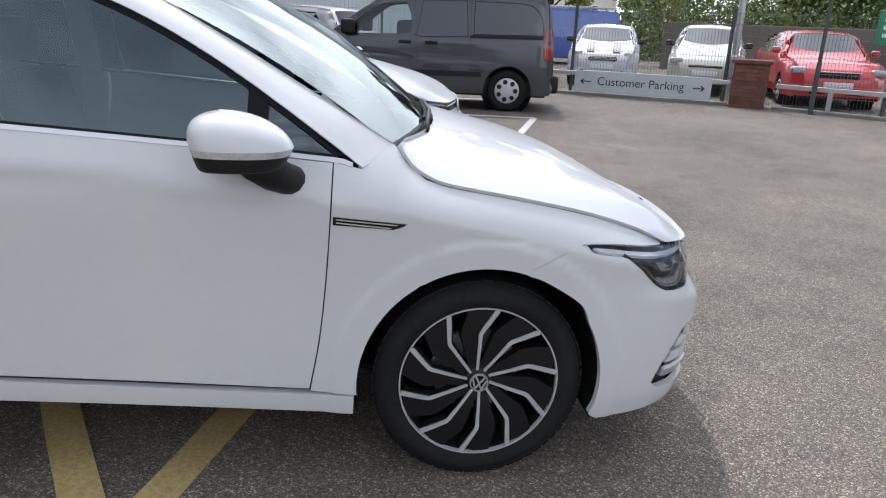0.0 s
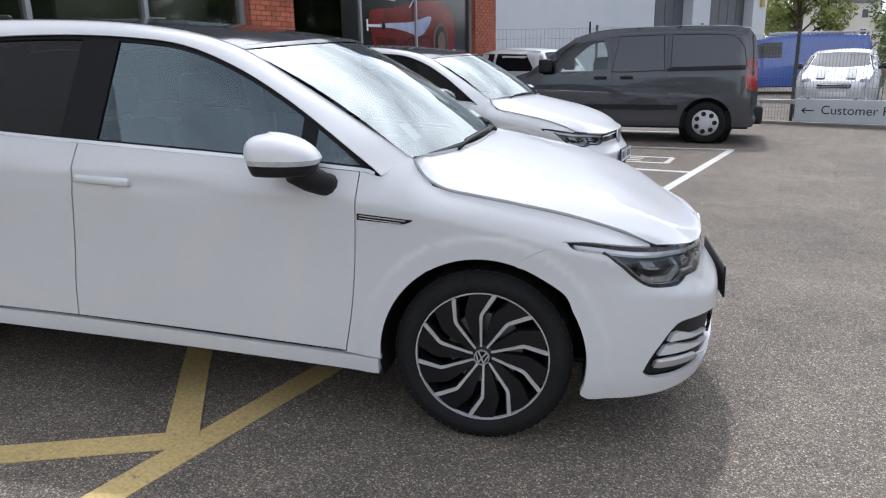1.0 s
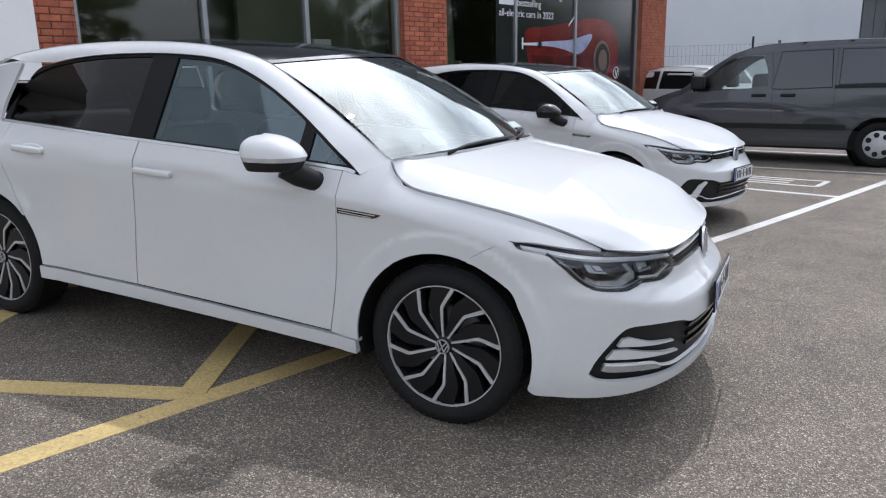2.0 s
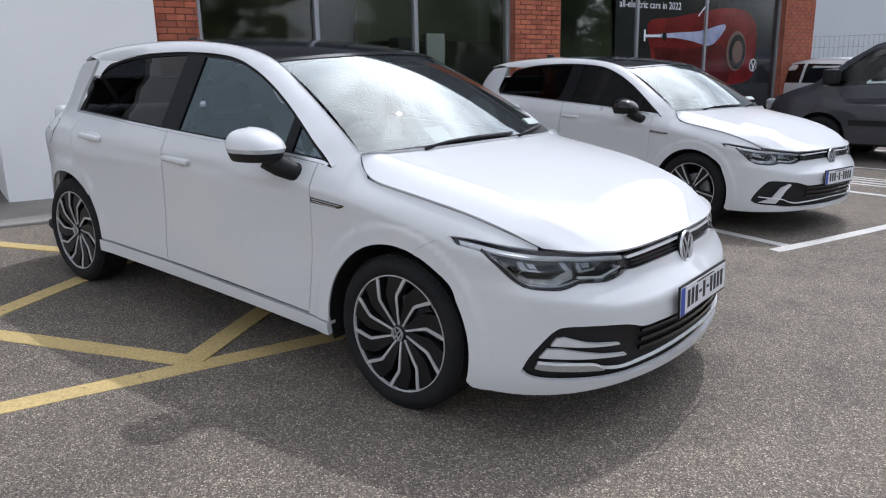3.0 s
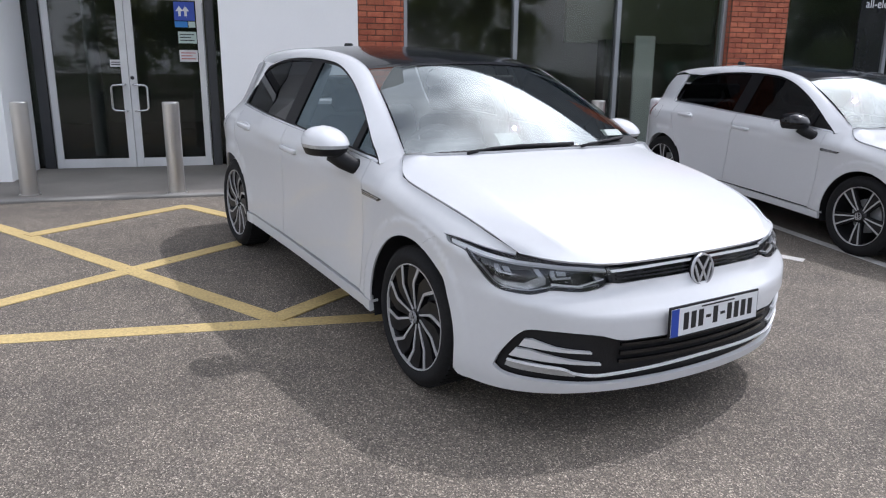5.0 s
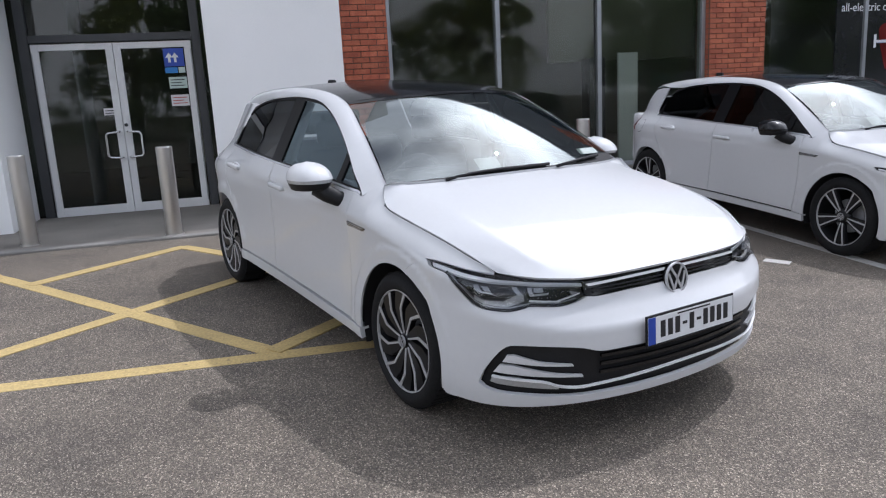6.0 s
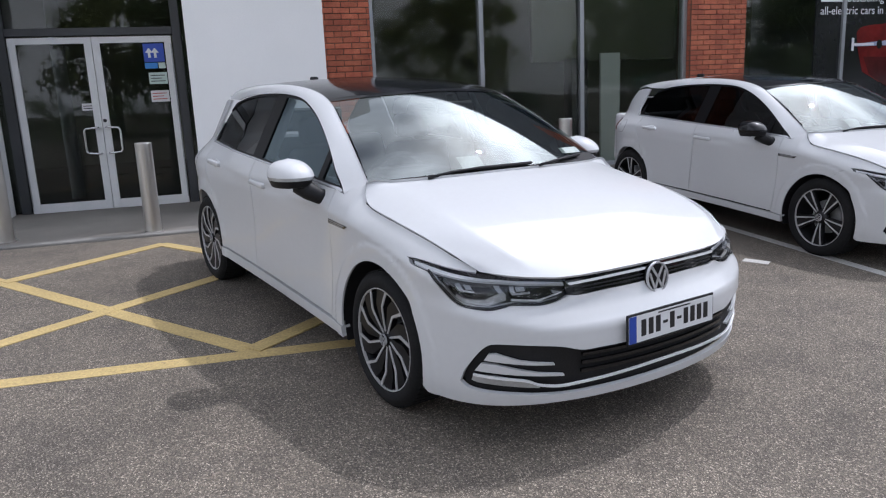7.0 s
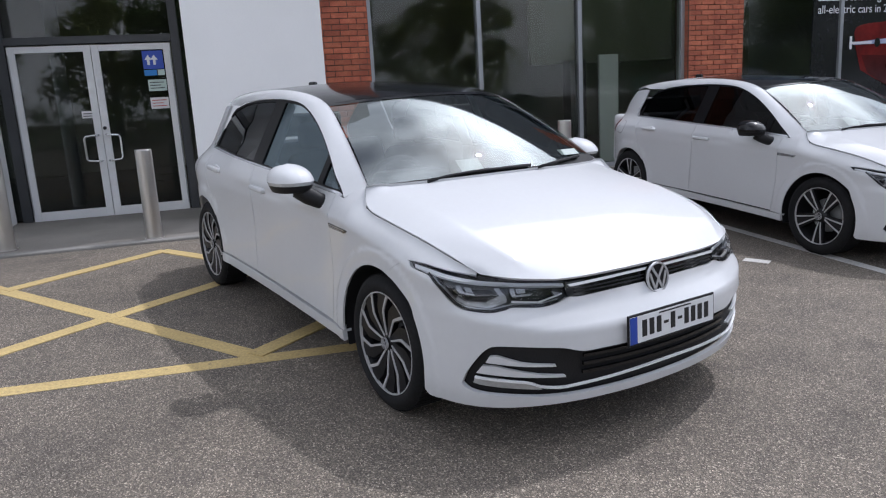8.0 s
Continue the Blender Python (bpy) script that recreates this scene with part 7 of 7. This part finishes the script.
def slab_vehicle(m, spec):
    """A vehicle whose side outline is drawn out across its width with rounded edges; windows, lamps, bumpers and wheels are parts."""
    car = thing(spec.get("name", "car"), m, spec["label"], spec.get("category", "car"))
    side = outline(*spec["side"])
    half, base, tuck, r = spec["half"], spec["belt"], spec["tuck"], spec.get("round", 0.10)
    pts = np.array(dense(side, 0.05))
    # only the upper edge is rounded; the underside is cut square
    top_pts = np.array([p for p in dense(side, 0.03) if p[1] > 0.45])

    def width(x, z):
        w = half - 0.03 * ((z - 0.6) / 0.5) ** 2 if z < base else half - 0.03 * ((base - 0.6) / 0.5) ** 2 - tuck * (z - base)
        d = math.sqrt(float(np.min((top_pts[:, 0] - x) ** 2 + (top_pts[:, 1] - z) ** 2)))
        if d < r:
            w -= r * (1 - math.sqrt(max(0.0, 1 - (1 - d / r) ** 2))) * spec.get("soft", 0.8)
        end = spec["nose"]
        if x > end - 0.55:
            w -= 0.16 * ((x - end + 0.55) / 0.55) ** 2.5
        if x < spec["tail"] + 0.3:
            w -= 0.06 * ((spec["tail"] + 0.3 - x) / 0.3) ** 2
        return w

    def flank(x, z):
        return (x, -width(x, z), z)

    # side with wheel arches
    axles = spec["axles"]
    ar = spec.get("arch", 0.38)
    low = spec["low"]
    base_run = []
    for ax in sorted(axles):
        ang = math.degrees(math.asin((low - spec["hub"]) / ar))
        base_run += [(ax + ar * math.cos(radians(a)), spec["hub"] + ar * math.sin(radians(a))) for a in np.linspace(180 - ang, ang, 18)]
    upper = [p for p in side if p[1] > low + 0.01]
    k0 = max(range(len(upper)), key=lambda k: (upper[k][0] < np.mean(pts[:, 0]), -upper[k][1]))
    ring = upper
    loop = [(spec["tail"] + 0.05, low)] + base_run + [(spec["nose"] - 0.05, low)] + ring
    body = None
    for flip in (False, True):
        me = skin(loop, flank, holes=[shrink(outline(*lp), 0.01) for name, lp, mat, lift, label in spec.get("flat", ()) if name == "cab_window"], gap=0.0, rim=0.03, cell=0.07, flip_y=flip)
        ob = skin_part("body_side", me, spec["paint"], car, spec["hue"] + " body side")
    # skin over the top, nose and tail
    bm = bmesh.new()
    n = 12
    rows = []
    for k, (x, z) in enumerate(ring):
        w = width(x, z)
        row = []
        for j in range(n + 1):
            t = 2 * j / n - 1
            bulge = spec.get("crown", 0.03) * (1 - t * t)
            row.append(bm.verts.new((x + (bulge if x > spec["nose"] - 0.3 else (-bulge if x < spec["tail"] + 0.12 else 0)), t * w, z + (bulge if spec["tail"] + 0.12 <= x <= spec["nose"] - 0.3 else 0))))
        rows.append(row)
    for a, b in zip(rows, rows[1:]):
        for j in range(n):
            bm.faces.new((a[j], a[j + 1], b[j + 1], b[j]))
    bmesh.ops.recalc_face_normals(bm, faces=bm.faces[:])
    part("body_shell", bm, spec["paint"], car, spec["hue"] + " bonnet, roof and tail", True)
    part("underbody", block(spec["tail"] + 0.1, -half * 0.85, 0.22, spec["nose"] - 0.1, half * 0.85, 0.5), BLACK_PLASTIC, car, "dark underbody")
    # flat shapes on the flanks
    for name, lp, mat, lift, label in spec.get("flat", ()):
        for flip in (False, True):
            me = skin(outline(*lp), flank, gap=0.0, lift=lift, rim=max(lift, 0.004), cell=0.12, flip_y=flip)
            ob = skin_part(name, me, mat, car, label)
            if name == "cab_window":
                ob.visible_shadow = False
            if name == "side_panel":
                skin_part("panel_gap", skin(shrink(outline(*lp), -0.012), flank, gap=0.0, lift=0.002, rim=0.002, cell=0.12, flip_y=flip), BLACK_PLASTIC, ob)
    # strips over the shell: windscreen and such, between two points of the outline
    for name, (xa, za), (xb, zb), wide, mat, label in spec.get("across", ()):
        d = Vector((xb - xa, 0, zb - za))
        nrm = Vector((-d.z, 0, d.x)).normalized()
        if nrm.x * (1 if (xa + xb) / 2 > np.mean(pts[:, 0]) else -1) + nrm.z * 0.5 < 0:
            nrm = -nrm

        def strip(u, v):
            t = 2 * u - 1
            p = Vector((xa, 0, za)).lerp(Vector((xb, 0, zb)), v)
            w = width(p.x, p.z) * (wide[0] + (wide[1] - wide[0]) * v)
            return Vector((p.x, t * w, p.z)) + nrm * (0.012 + spec.get("crown", 0.03) * (1 - t * t))

        part(name, sheet(strip, 12, 6), mat, car, label, True)
    for name, box, mat, label, mirror, rad in spec.get("boxes", ()):
        for s in ((1, -1) if mirror else (1,)):
            x0, y0, z0, x1, y1, z1 = box
            ya, yb = sorted((s * y0, s * y1))
            part(name, rounded(x0, ya, z0, x1, yb, z1, rad), mat, car, label, True)
    for name, prof, at, mat, label in spec.get("discs", ()):
        for s in (1, -1):
            part(name, turned(prof, 28, "y"), mat, car, label, True, m=Matrix.Translation((at[0], s * at[1], at[2])) @ Matrix.Rotation(radians(90), 4, "Z"))
    for ax in axles:
        for s in (-1, 1):
            part("wheel_housing", turned([(ar + 0.025, 0.0), (ar + 0.025, 0.30), (0.0, 0.30)], 28, "y", cap=False), BLACK_PLASTIC, car, m=Matrix.Translation((ax, s * (half - 0.06), spec["hub"])) @ (Matrix.Identity(4) if s < 0 else Matrix.Rotation(math.pi, 4, "Z")))
            plain_wheel(car, Matrix.Translation((ax, s * (half - 0.115), spec["hub"])) @ (Matrix.Identity(4) if s < 0 else Matrix.Rotation(math.pi, 4, "Z")), spec.get("holes", 7), spec["hub"])
    return car


def set_down(x, y, heading):
    """Pose of a vehicle whose front axle stands at (x, y), nose along heading."""
    return Matrix.Translation((x, y, ground_z(x, y))) @ Matrix.Rotation(math.atan2(heading[1], heading[0]), 4, "Z")


VAN_GREY = car_paint("dark_grey_van_paint", (0.030, 0.032, 0.040), 0.1)
VAN_BLUE = car_paint("blue_van_paint", (0.03, 0.095, 0.40))
CREAM = car_paint("cream_car_paint", (0.46, 0.46, 0.40))
RED = car_paint("red_car_paint", (0.50, 0.018, 0.022))
SILVER_BLUE = car_paint("pale_car_paint", (0.52, 0.53, 0.55))
STRIPE = car_paint("dark_stripe_paint", (0.03, 0.035, 0.04))
CAB_GLASS = pane_material("cab_glass", (0.80, 0.86, 0.84), 1.6)

slab_vehicle(
    set_down(-0.40, 10.30, (-0.985, 0.17)),
    dict(
        name="van", category="van", label="dark grey panel van with silver wheel trims parked in a bay", hue="dark grey", paint=VAN_GREY, half=0.905, belt=1.05, tuck=0.16, nose=0.92, tail=-3.46, low=0.26, hub=0.32, axles=(0.0, -2.73), arch=0.39, round=0.12, soft=0.7,
        side=([(0.90, 0.26), (0.92, 0.50), (0.88, 0.74), (0.78, 0.90)], [(0.78, 0.90), (0.50, 1.02), (0.16, 1.13)], [(0.16, 1.13), (-0.30, 1.47), (-0.62, 1.67)], [(-0.62, 1.67), (-0.95, 1.765), (-1.4, 1.80), (-2.3, 1.81), (-3.0, 1.79), (-3.28, 1.75)], [(-3.28, 1.75), (-3.38, 1.55), (-3.43, 1.1), (-3.46, 0.75), (-3.46, 0.26)]),
        flat=(
            ("cab_window", ([(-0.02, 1.12), (-0.30, 1.36), (-0.60, 1.585), (-0.80, 1.625)], [(-0.80, 1.625), (-1.08, 1.63)], [(-1.08, 1.63), (-1.16, 1.40), (-1.17, 1.16)], [(-1.17, 1.16), (-0.7, 1.10), (-0.02, 1.08)]), CAB_GLASS, 0.003, "cab side window"),
            ("side_panel", ([(-1.34, 1.66), (-2.02, 1.67)], [(-2.02, 1.67), (-2.06, 1.14)], [(-2.06, 1.14), (-1.30, 1.12), (-1.26, 1.2)], [(-1.26, 1.2), (-1.34, 1.66)]), VAN_GREY, 0.008, "pressed grey side panel"),
            ("side_panel", ([(-2.16, 1.67), (-2.9, 1.655), (-3.10, 1.6), (-3.22, 1.45)], [(-3.22, 1.45), (-3.26, 1.2)], [(-3.26, 1.2), (-2.16, 1.18)]), VAN_GREY, 0.008, "pressed grey side panel"),
            ("slide_rail", ([(-2.10, 1.165), (-3.26, 1.185)], [(-3.26, 1.13), (-2.10, 1.115)]), BLACK_PLASTIC, 0.006, "black sliding door rail"),
            ("shut_line", ([(-1.19, 1.68), (-1.24, 1.2), (-1.26, 0.5)], [(-1.268, 0.5), (-1.248, 1.2), (-1.198, 1.68)]), INK, 0.0015, ""),
            ("shut_line", ([(-2.09, 1.70), (-2.10, 1.0), (-2.12, 0.5)], [(-2.128, 0.5), (-2.108, 1.0), (-2.098, 1.70)]), INK, 0.0015, ""),
            ("shut_line", ([(-3.32, 1.68), (-3.36, 1.2), (-3.38, 0.6)], [(-3.388, 0.6), (-3.368, 1.2), (-3.328, 1.68)]), INK, 0.0015, ""),
            ("side_moulding", ([(-0.42, 0.60), (-2.30, 0.60)], [(-2.30, 0.52), (-0.42, 0.52)]), BLACK_PLASTIC, 0.008, "black side moulding"),
            ("rear_lamp", ([(-3.30, 1.28), (-3.40, 1.28)], [(-3.44, 0.82), (-3.30, 0.84), (-3.27, 1.0)], [(-3.27, 1.0), (-3.30, 1.28)]), RED_LENS, 0.012, "red rear lamp"),
        ),
        across=(("windscreen", (0.14, 1.14), (-0.60, 1.66), (0.93, 0.90), DARK_SCREEN, "van windscreen"), ("rear_window", (-3.405, 1.30), (-3.33, 1.66), (0.8, 0.75), BLACK_GLOSS, "dark rear window")),
        boxes=(
            ("wing_mirror", (-0.26, 0.90, 1.12, -0.06, 1.10, 1.34), BLACK_PLASTIC, "black wing mirror", True, 0.04),
            ("door_handle", (-1.16, 0.885, 1.00, -0.96, 0.925, 1.05), BLACK_PLASTIC, "black door handle", True, 0.012),
            ("door_handle", (-1.58, 0.885, 1.00, -1.38, 0.925, 1.05), BLACK_PLASTIC, "black door handle", True, 0.012),
            ("rear_bumper", (-3.56, -0.82, 0.30, -3.36, 0.82, 0.58), BLACK_PLASTIC, "dark rear bumper", False, 0.05),
            ("headlamp", (0.55, 0.52, 0.72, 0.88, 0.82, 0.90), LAMP_GREY, "van headlamp", True, 0.05),
            ("seat", (-1.3, 0.15, 0.5, -0.9, 0.75, 1.35), SEAT_CLOTH, "dark seat", True, 0.08),
            ("roof_aerial", (-0.72, -0.015, 1.70, -0.69, 0.015, 1.95), BLACK_PLASTIC, "black roof aerial", False, 0.005),
        ),
    ),
)


def small_car(m, label, hue, paint, half=0.84, height=1.47, wheelbase=2.47, front=0.70, rear=0.55, bonnet=0.92, saloon=False, extra=(), lamps="wide", name="car"):
    """A small car: bonnet, cabin and tail from a few lengths."""
    tail = -(wheelbase + rear)
    hb = bonnet
    cab = height
    if saloon:
        top = [(-0.95, cab - 0.06), (-1.5, cab), (-2.1, cab - 0.02), (-2.6, cab - 0.14)], [(-2.6, cab - 0.14), (tail + 0.35, hb + 0.14)], [(tail + 0.35, hb + 0.14), (tail + 0.05, hb + 0.08), (tail, 0.7), (tail + 0.02, 0.26)]
    else:
        top = [(-0.72, cab - 0.08), (-1.2, cab), (-1.9, cab), (tail + 0.45, cab - 0.05)], [(tail + 0.45, cab - 0.05), (tail + 0.12, hb + 0.1)], [(tail + 0.12, hb + 0.1), (tail, 0.75), (tail + 0.02, 0.26)]
    glass_top = cab - 0.09
    flat = [
        ("side_window", ([(-0.28 - (0.25 if saloon else 0), hb + 0.06), (-0.78 - (0.2 if saloon else 0), glass_top - 0.04), (-1.05 - (0.2 if saloon else 0), glass_top)], [(-1.25 - (0.2 if saloon else 0), glass_top), (-1.28 - (0.2 if saloon else 0), hb + 0.05)]), BLACK_GLOSS, 0.003, "dark side window"),
        ("side_window", ([(-1.34 - (0.2 if saloon else 0), glass_top), (tail + 0.75 + (0.2 if saloon else 0), glass_top - 0.03)], [(tail + 0.75, glass_top - 0.03), (tail + 0.45 + (0.2 if saloon else 0), hb + 0.12)], [(tail + 0.5 + (0.2 if saloon else 0), hb + 0.05), (-1.36 - (0.2 if saloon else 0), hb + 0.05)]), BLACK_GLOSS, 0.003, "dark side window"),
        ("rear_lamp", ([(tail + 0.05, hb + 0.02), (tail + 0.25, hb)], [(tail + 0.25, hb - 0.22), (tail + 0.03, hb - 0.22)]), RED_LENS, 0.01, "red rear lamp"),
        *extra,
    ]
    nose = front
    boxes = [
        ("wing_mirror", (-0.62, half - 0.04, hb + 0.06, -0.48, half + 0.13, hb + 0.19), BLACK_GLOSS if hue != "red" else paint, "wing mirror", True, 0.04),
        ("lower_intake", (nose - 0.14, -0.50, 0.30, nose + 0.015, 0.50, 0.42), BLACK_PLASTIC, "black lower intake", False, 0.02),
        ("number_plate", (nose - 0.10, -0.26, 0.44, nose + 0.045, 0.26, 0.54), PLATE_WHITE, "number plate", False, 0.004),
    ]
    discs = []
    if lamps == "round":
        discs.append(("headlamp", [(0.0, -0.05), (0.075, -0.045), (0.105, -0.01), (0.105, 0.1)], (nose - 0.16, 0.56, 0.73), LAMP_GREY, "round headlamp"))
        boxes.append(("grille", (nose - 0.12, -0.33, 0.60, nose + 0.02, 0.33, 0.72), BLACK_GLOSS, "black grille", False, 0.04))
        for k in range(3):
            boxes.append(("grille_bar", (nose + 0.005, -0.31, 0.62 + 0.033 * k, nose + 0.03, 0.31, 0.632 + 0.033 * k), SILVER_TRIM, "chrome grille bar", False, 0.004))
    else:
        boxes.append(("headlamp", (nose - 0.42, half - 0.34, 0.66, nose - 0.07, half - 0.06, 0.80), LAMP_GREY, "clear headlamp", True, 0.05))
        boxes.append(("grille", (nose - 0.10, -0.36, 0.60, nose + 0.02, 0.36, 0.72 if saloon else 0.66), BLACK_GLOSS, "black grille", False, 0.03))
        if saloon:
            boxes.append(("grille_frame", (nose - 0.05, -0.38, 0.715, nose + 0.03, 0.38, 0.735), SILVER_TRIM, "chrome grille edge", False, 0.006))
    ws = (-0.20 - (0.25 if saloon else 0.0), hb + 0.03)
    we = (-0.70 - (0.24 if saloon else 0.0), cab - 0.075)
    return slab_vehicle(m, dict(name=name, label=label, hue=hue, paint=paint, half=half, belt=hb, tuck=0.36, nose=nose, tail=tail, low=0.24, hub=0.30, axles=(0.0, -wheelbase), arch=0.35, round=0.16, soft=0.9, side=([(nose - 0.03, 0.24), (nose, 0.42), (nose - 0.02, 0.62), (nose - 0.14, 0.77)], [(nose - 0.14, 0.77), (nose - 0.45, hb - 0.05), (-0.15 - (0.25 if saloon else 0.0), hb + 0.02)], [(-0.15 - (0.25 if saloon else 0), hb + 0.02), (we[0] - 0.02, cab - 0.07)], *top), flat=flat, across=(("windscreen", ws, we, (0.88, 0.90), DARK_SCREEN, "windscreen"), ("rear_window", (tail + 0.16, hb + 0.13), (tail + 0.40, cab - 0.09), (0.8, 0.78), BLACK_GLOSS, "dark rear window")), boxes=boxes, discs=discs, holes=6))


mini = small_car(set_down(5.72, 14.75, (-0.36, -0.93)), "small pale retro hatchback with dark bonnet stripes behind the fence", "pale", SILVER_BLUE, half=0.84, height=1.41, bonnet=0.94, lamps="round")
for s in (-1, 1):
    part("bonnet_stripe", sheet(lambda u, v: (0.52 - 0.62 * v, s * 0.30 + 0.09 * (2 * u - 1), 0.792 + 0.185 * (1 - (1 - v) ** 1.6) + 0.035), 4, 8), STRIPE, mini, "dark bonnet stripe", True)
small_car(set_down(7.66, 13.35, (-0.45, -0.89)), "cream small hatchback behind the fence", "cream", CREAM, half=0.83, height=1.49, bonnet=0.96)
small_car(set_down(9.25, 11.25, (-0.36, -0.93)), "bright red saloon car behind the knee rail", "red", RED, half=0.91, height=1.46, wheelbase=2.69, front=0.92, rear=1.05, bonnet=0.94, saloon=True)
small_car(set_down(-2.55, 15.95, (-0.80, 0.60)), "white small hatchback parked beyond the van", "white", PAINT_WHITE, half=0.85, height=1.50, bonnet=0.96)
slab_vehicle(
    set_down(5.5, 24.6, (-0.995, 0.05)),
    dict(
        name="van", category="van", label="blue panel van with a roof rack far behind the fence", hue="blue", paint=VAN_BLUE, half=0.95, belt=1.15, tuck=0.12, nose=0.95, tail=-3.95, low=0.26, hub=0.33, axles=(0.0, -3.0), arch=0.39, round=0.12, soft=0.7,
        side=([(0.92, 0.26), (0.95, 0.55), (0.88, 0.86), (0.75, 1.0)], [(0.75, 1.0), (0.30, 1.20), (-0.35, 1.72), (-0.7, 1.86)], [(-0.7, 1.86), (-1.4, 1.92), (-2.5, 1.92), (-3.75, 1.88)], [(-3.75, 1.88), (-3.92, 1.2), (-3.95, 0.26)]),
        flat=(("cab_window", ([(0.10, 1.22), (-0.36, 1.62), (-0.7, 1.70)], [(-0.7, 1.70), (-1.12, 1.70)], [(-1.12, 1.2), (0.10, 1.18)]), BLACK_GLOSS, 0.004, "dark cab side window"),),
        across=(("windscreen", (0.26, 1.24), (-0.34, 1.71), (0.93, 0.9), DARK_SCREEN, "van windscreen"),),
        boxes=(
            ("wing_mirror", (-0.16, 0.95, 1.2, 0.0, 1.15, 1.45), BLACK_PLASTIC, "black wing mirror", True, 0.04),
            ("roof_rack", (-3.7, 0.60, 1.97, -0.9, 0.66, 2.03), GALV, "steel roof rack bar", True, 0.01),
            ("rack_foot", (-1.3, 0.55, 1.88, -1.24, 0.66, 1.97), GALV, "", True, 0.005),
            ("rack_foot", (-3.4, 0.55, 1.88, -3.34, 0.66, 1.97), GALV, "", True, 0.005),
        ),
    ),
)
# parked across the drive, mirrored in the showroom windows
small_car(set_down(12.6, 5.2, (0.95, -0.3)), "white tall hatchback parked across the drive", "white", PAINT_WHITE, half=0.88, height=1.64, bonnet=1.02)
small_car(set_down(12.2, 2.6, (0.95, -0.3)), "dark small hatchback parked across the drive", "dark grey", VAN_GREY, half=0.85, height=1.52, bonnet=0.96)

# ---- bricks of the showroom piers ----
for pname, u0, u1 in PIERS:
    near_z = (0.95, 3.0) if pname != "wall_pier_3" else (9, 9)
    rest_v, rest_f = [], []
    for u, z, length in brick_rows(u0, u1, 0.2, 4.95):
        if near_z[0] < z < near_z[1]:
            part("brick", brick_mesh(length), None, pier_obs[pname], m=Matrix.Translation((u, 0.002, z)))
        else:
            o = len(rest_v)
            a, b, lo, hi = u - length / 2, u + length / 2, z - 0.0325, z + 0.0325
            rest_v += [(a, 0.007, lo), (b, 0.007, lo), (b, 0.007, hi), (a, 0.007, hi), (a + 0.003, -0.004, lo + 0.003), (b - 0.003, -0.004, lo + 0.003), (b - 0.003, -0.004, hi - 0.003), (a + 0.003, -0.004, hi - 0.003)]
            rest_f += [(o + 4, o + 5, o + 6, o + 7), (o, o + 1, o + 5, o + 4), (o + 1, o + 2, o + 6, o + 5), (o + 2, o + 3, o + 7, o + 6), (o + 3, o, o + 4, o + 7)]
    tagged(part("brickwork", mesh_from("brickwork", rest_v, rest_f, BRICK), None, pier_obs[pname]), kind="stuff")
    # the outer corner's return face
    side_v, side_f = [], []
    for z in np.arange(0.24, 4.9, 0.075):
        for uu, s in ((u0, -1), (u1, 1)):
            o = len(side_v)
            side_v += [(uu + s * 0.004, 0.02, z - 0.0325), (uu + s * 0.004, 0.1, z - 0.0325), (uu + s * 0.004, 0.1, z + 0.0325), (uu + s * 0.004, 0.02, z + 0.0325)]
            side_f.append((o, o + 1, o + 2, o + 3) if s > 0 else (o + 3, o + 2, o + 1, o))
    tagged(part("brick_returns", mesh_from("brick_returns", side_v, side_f, BRICK), None, pier_obs[pname]), kind="stuff")
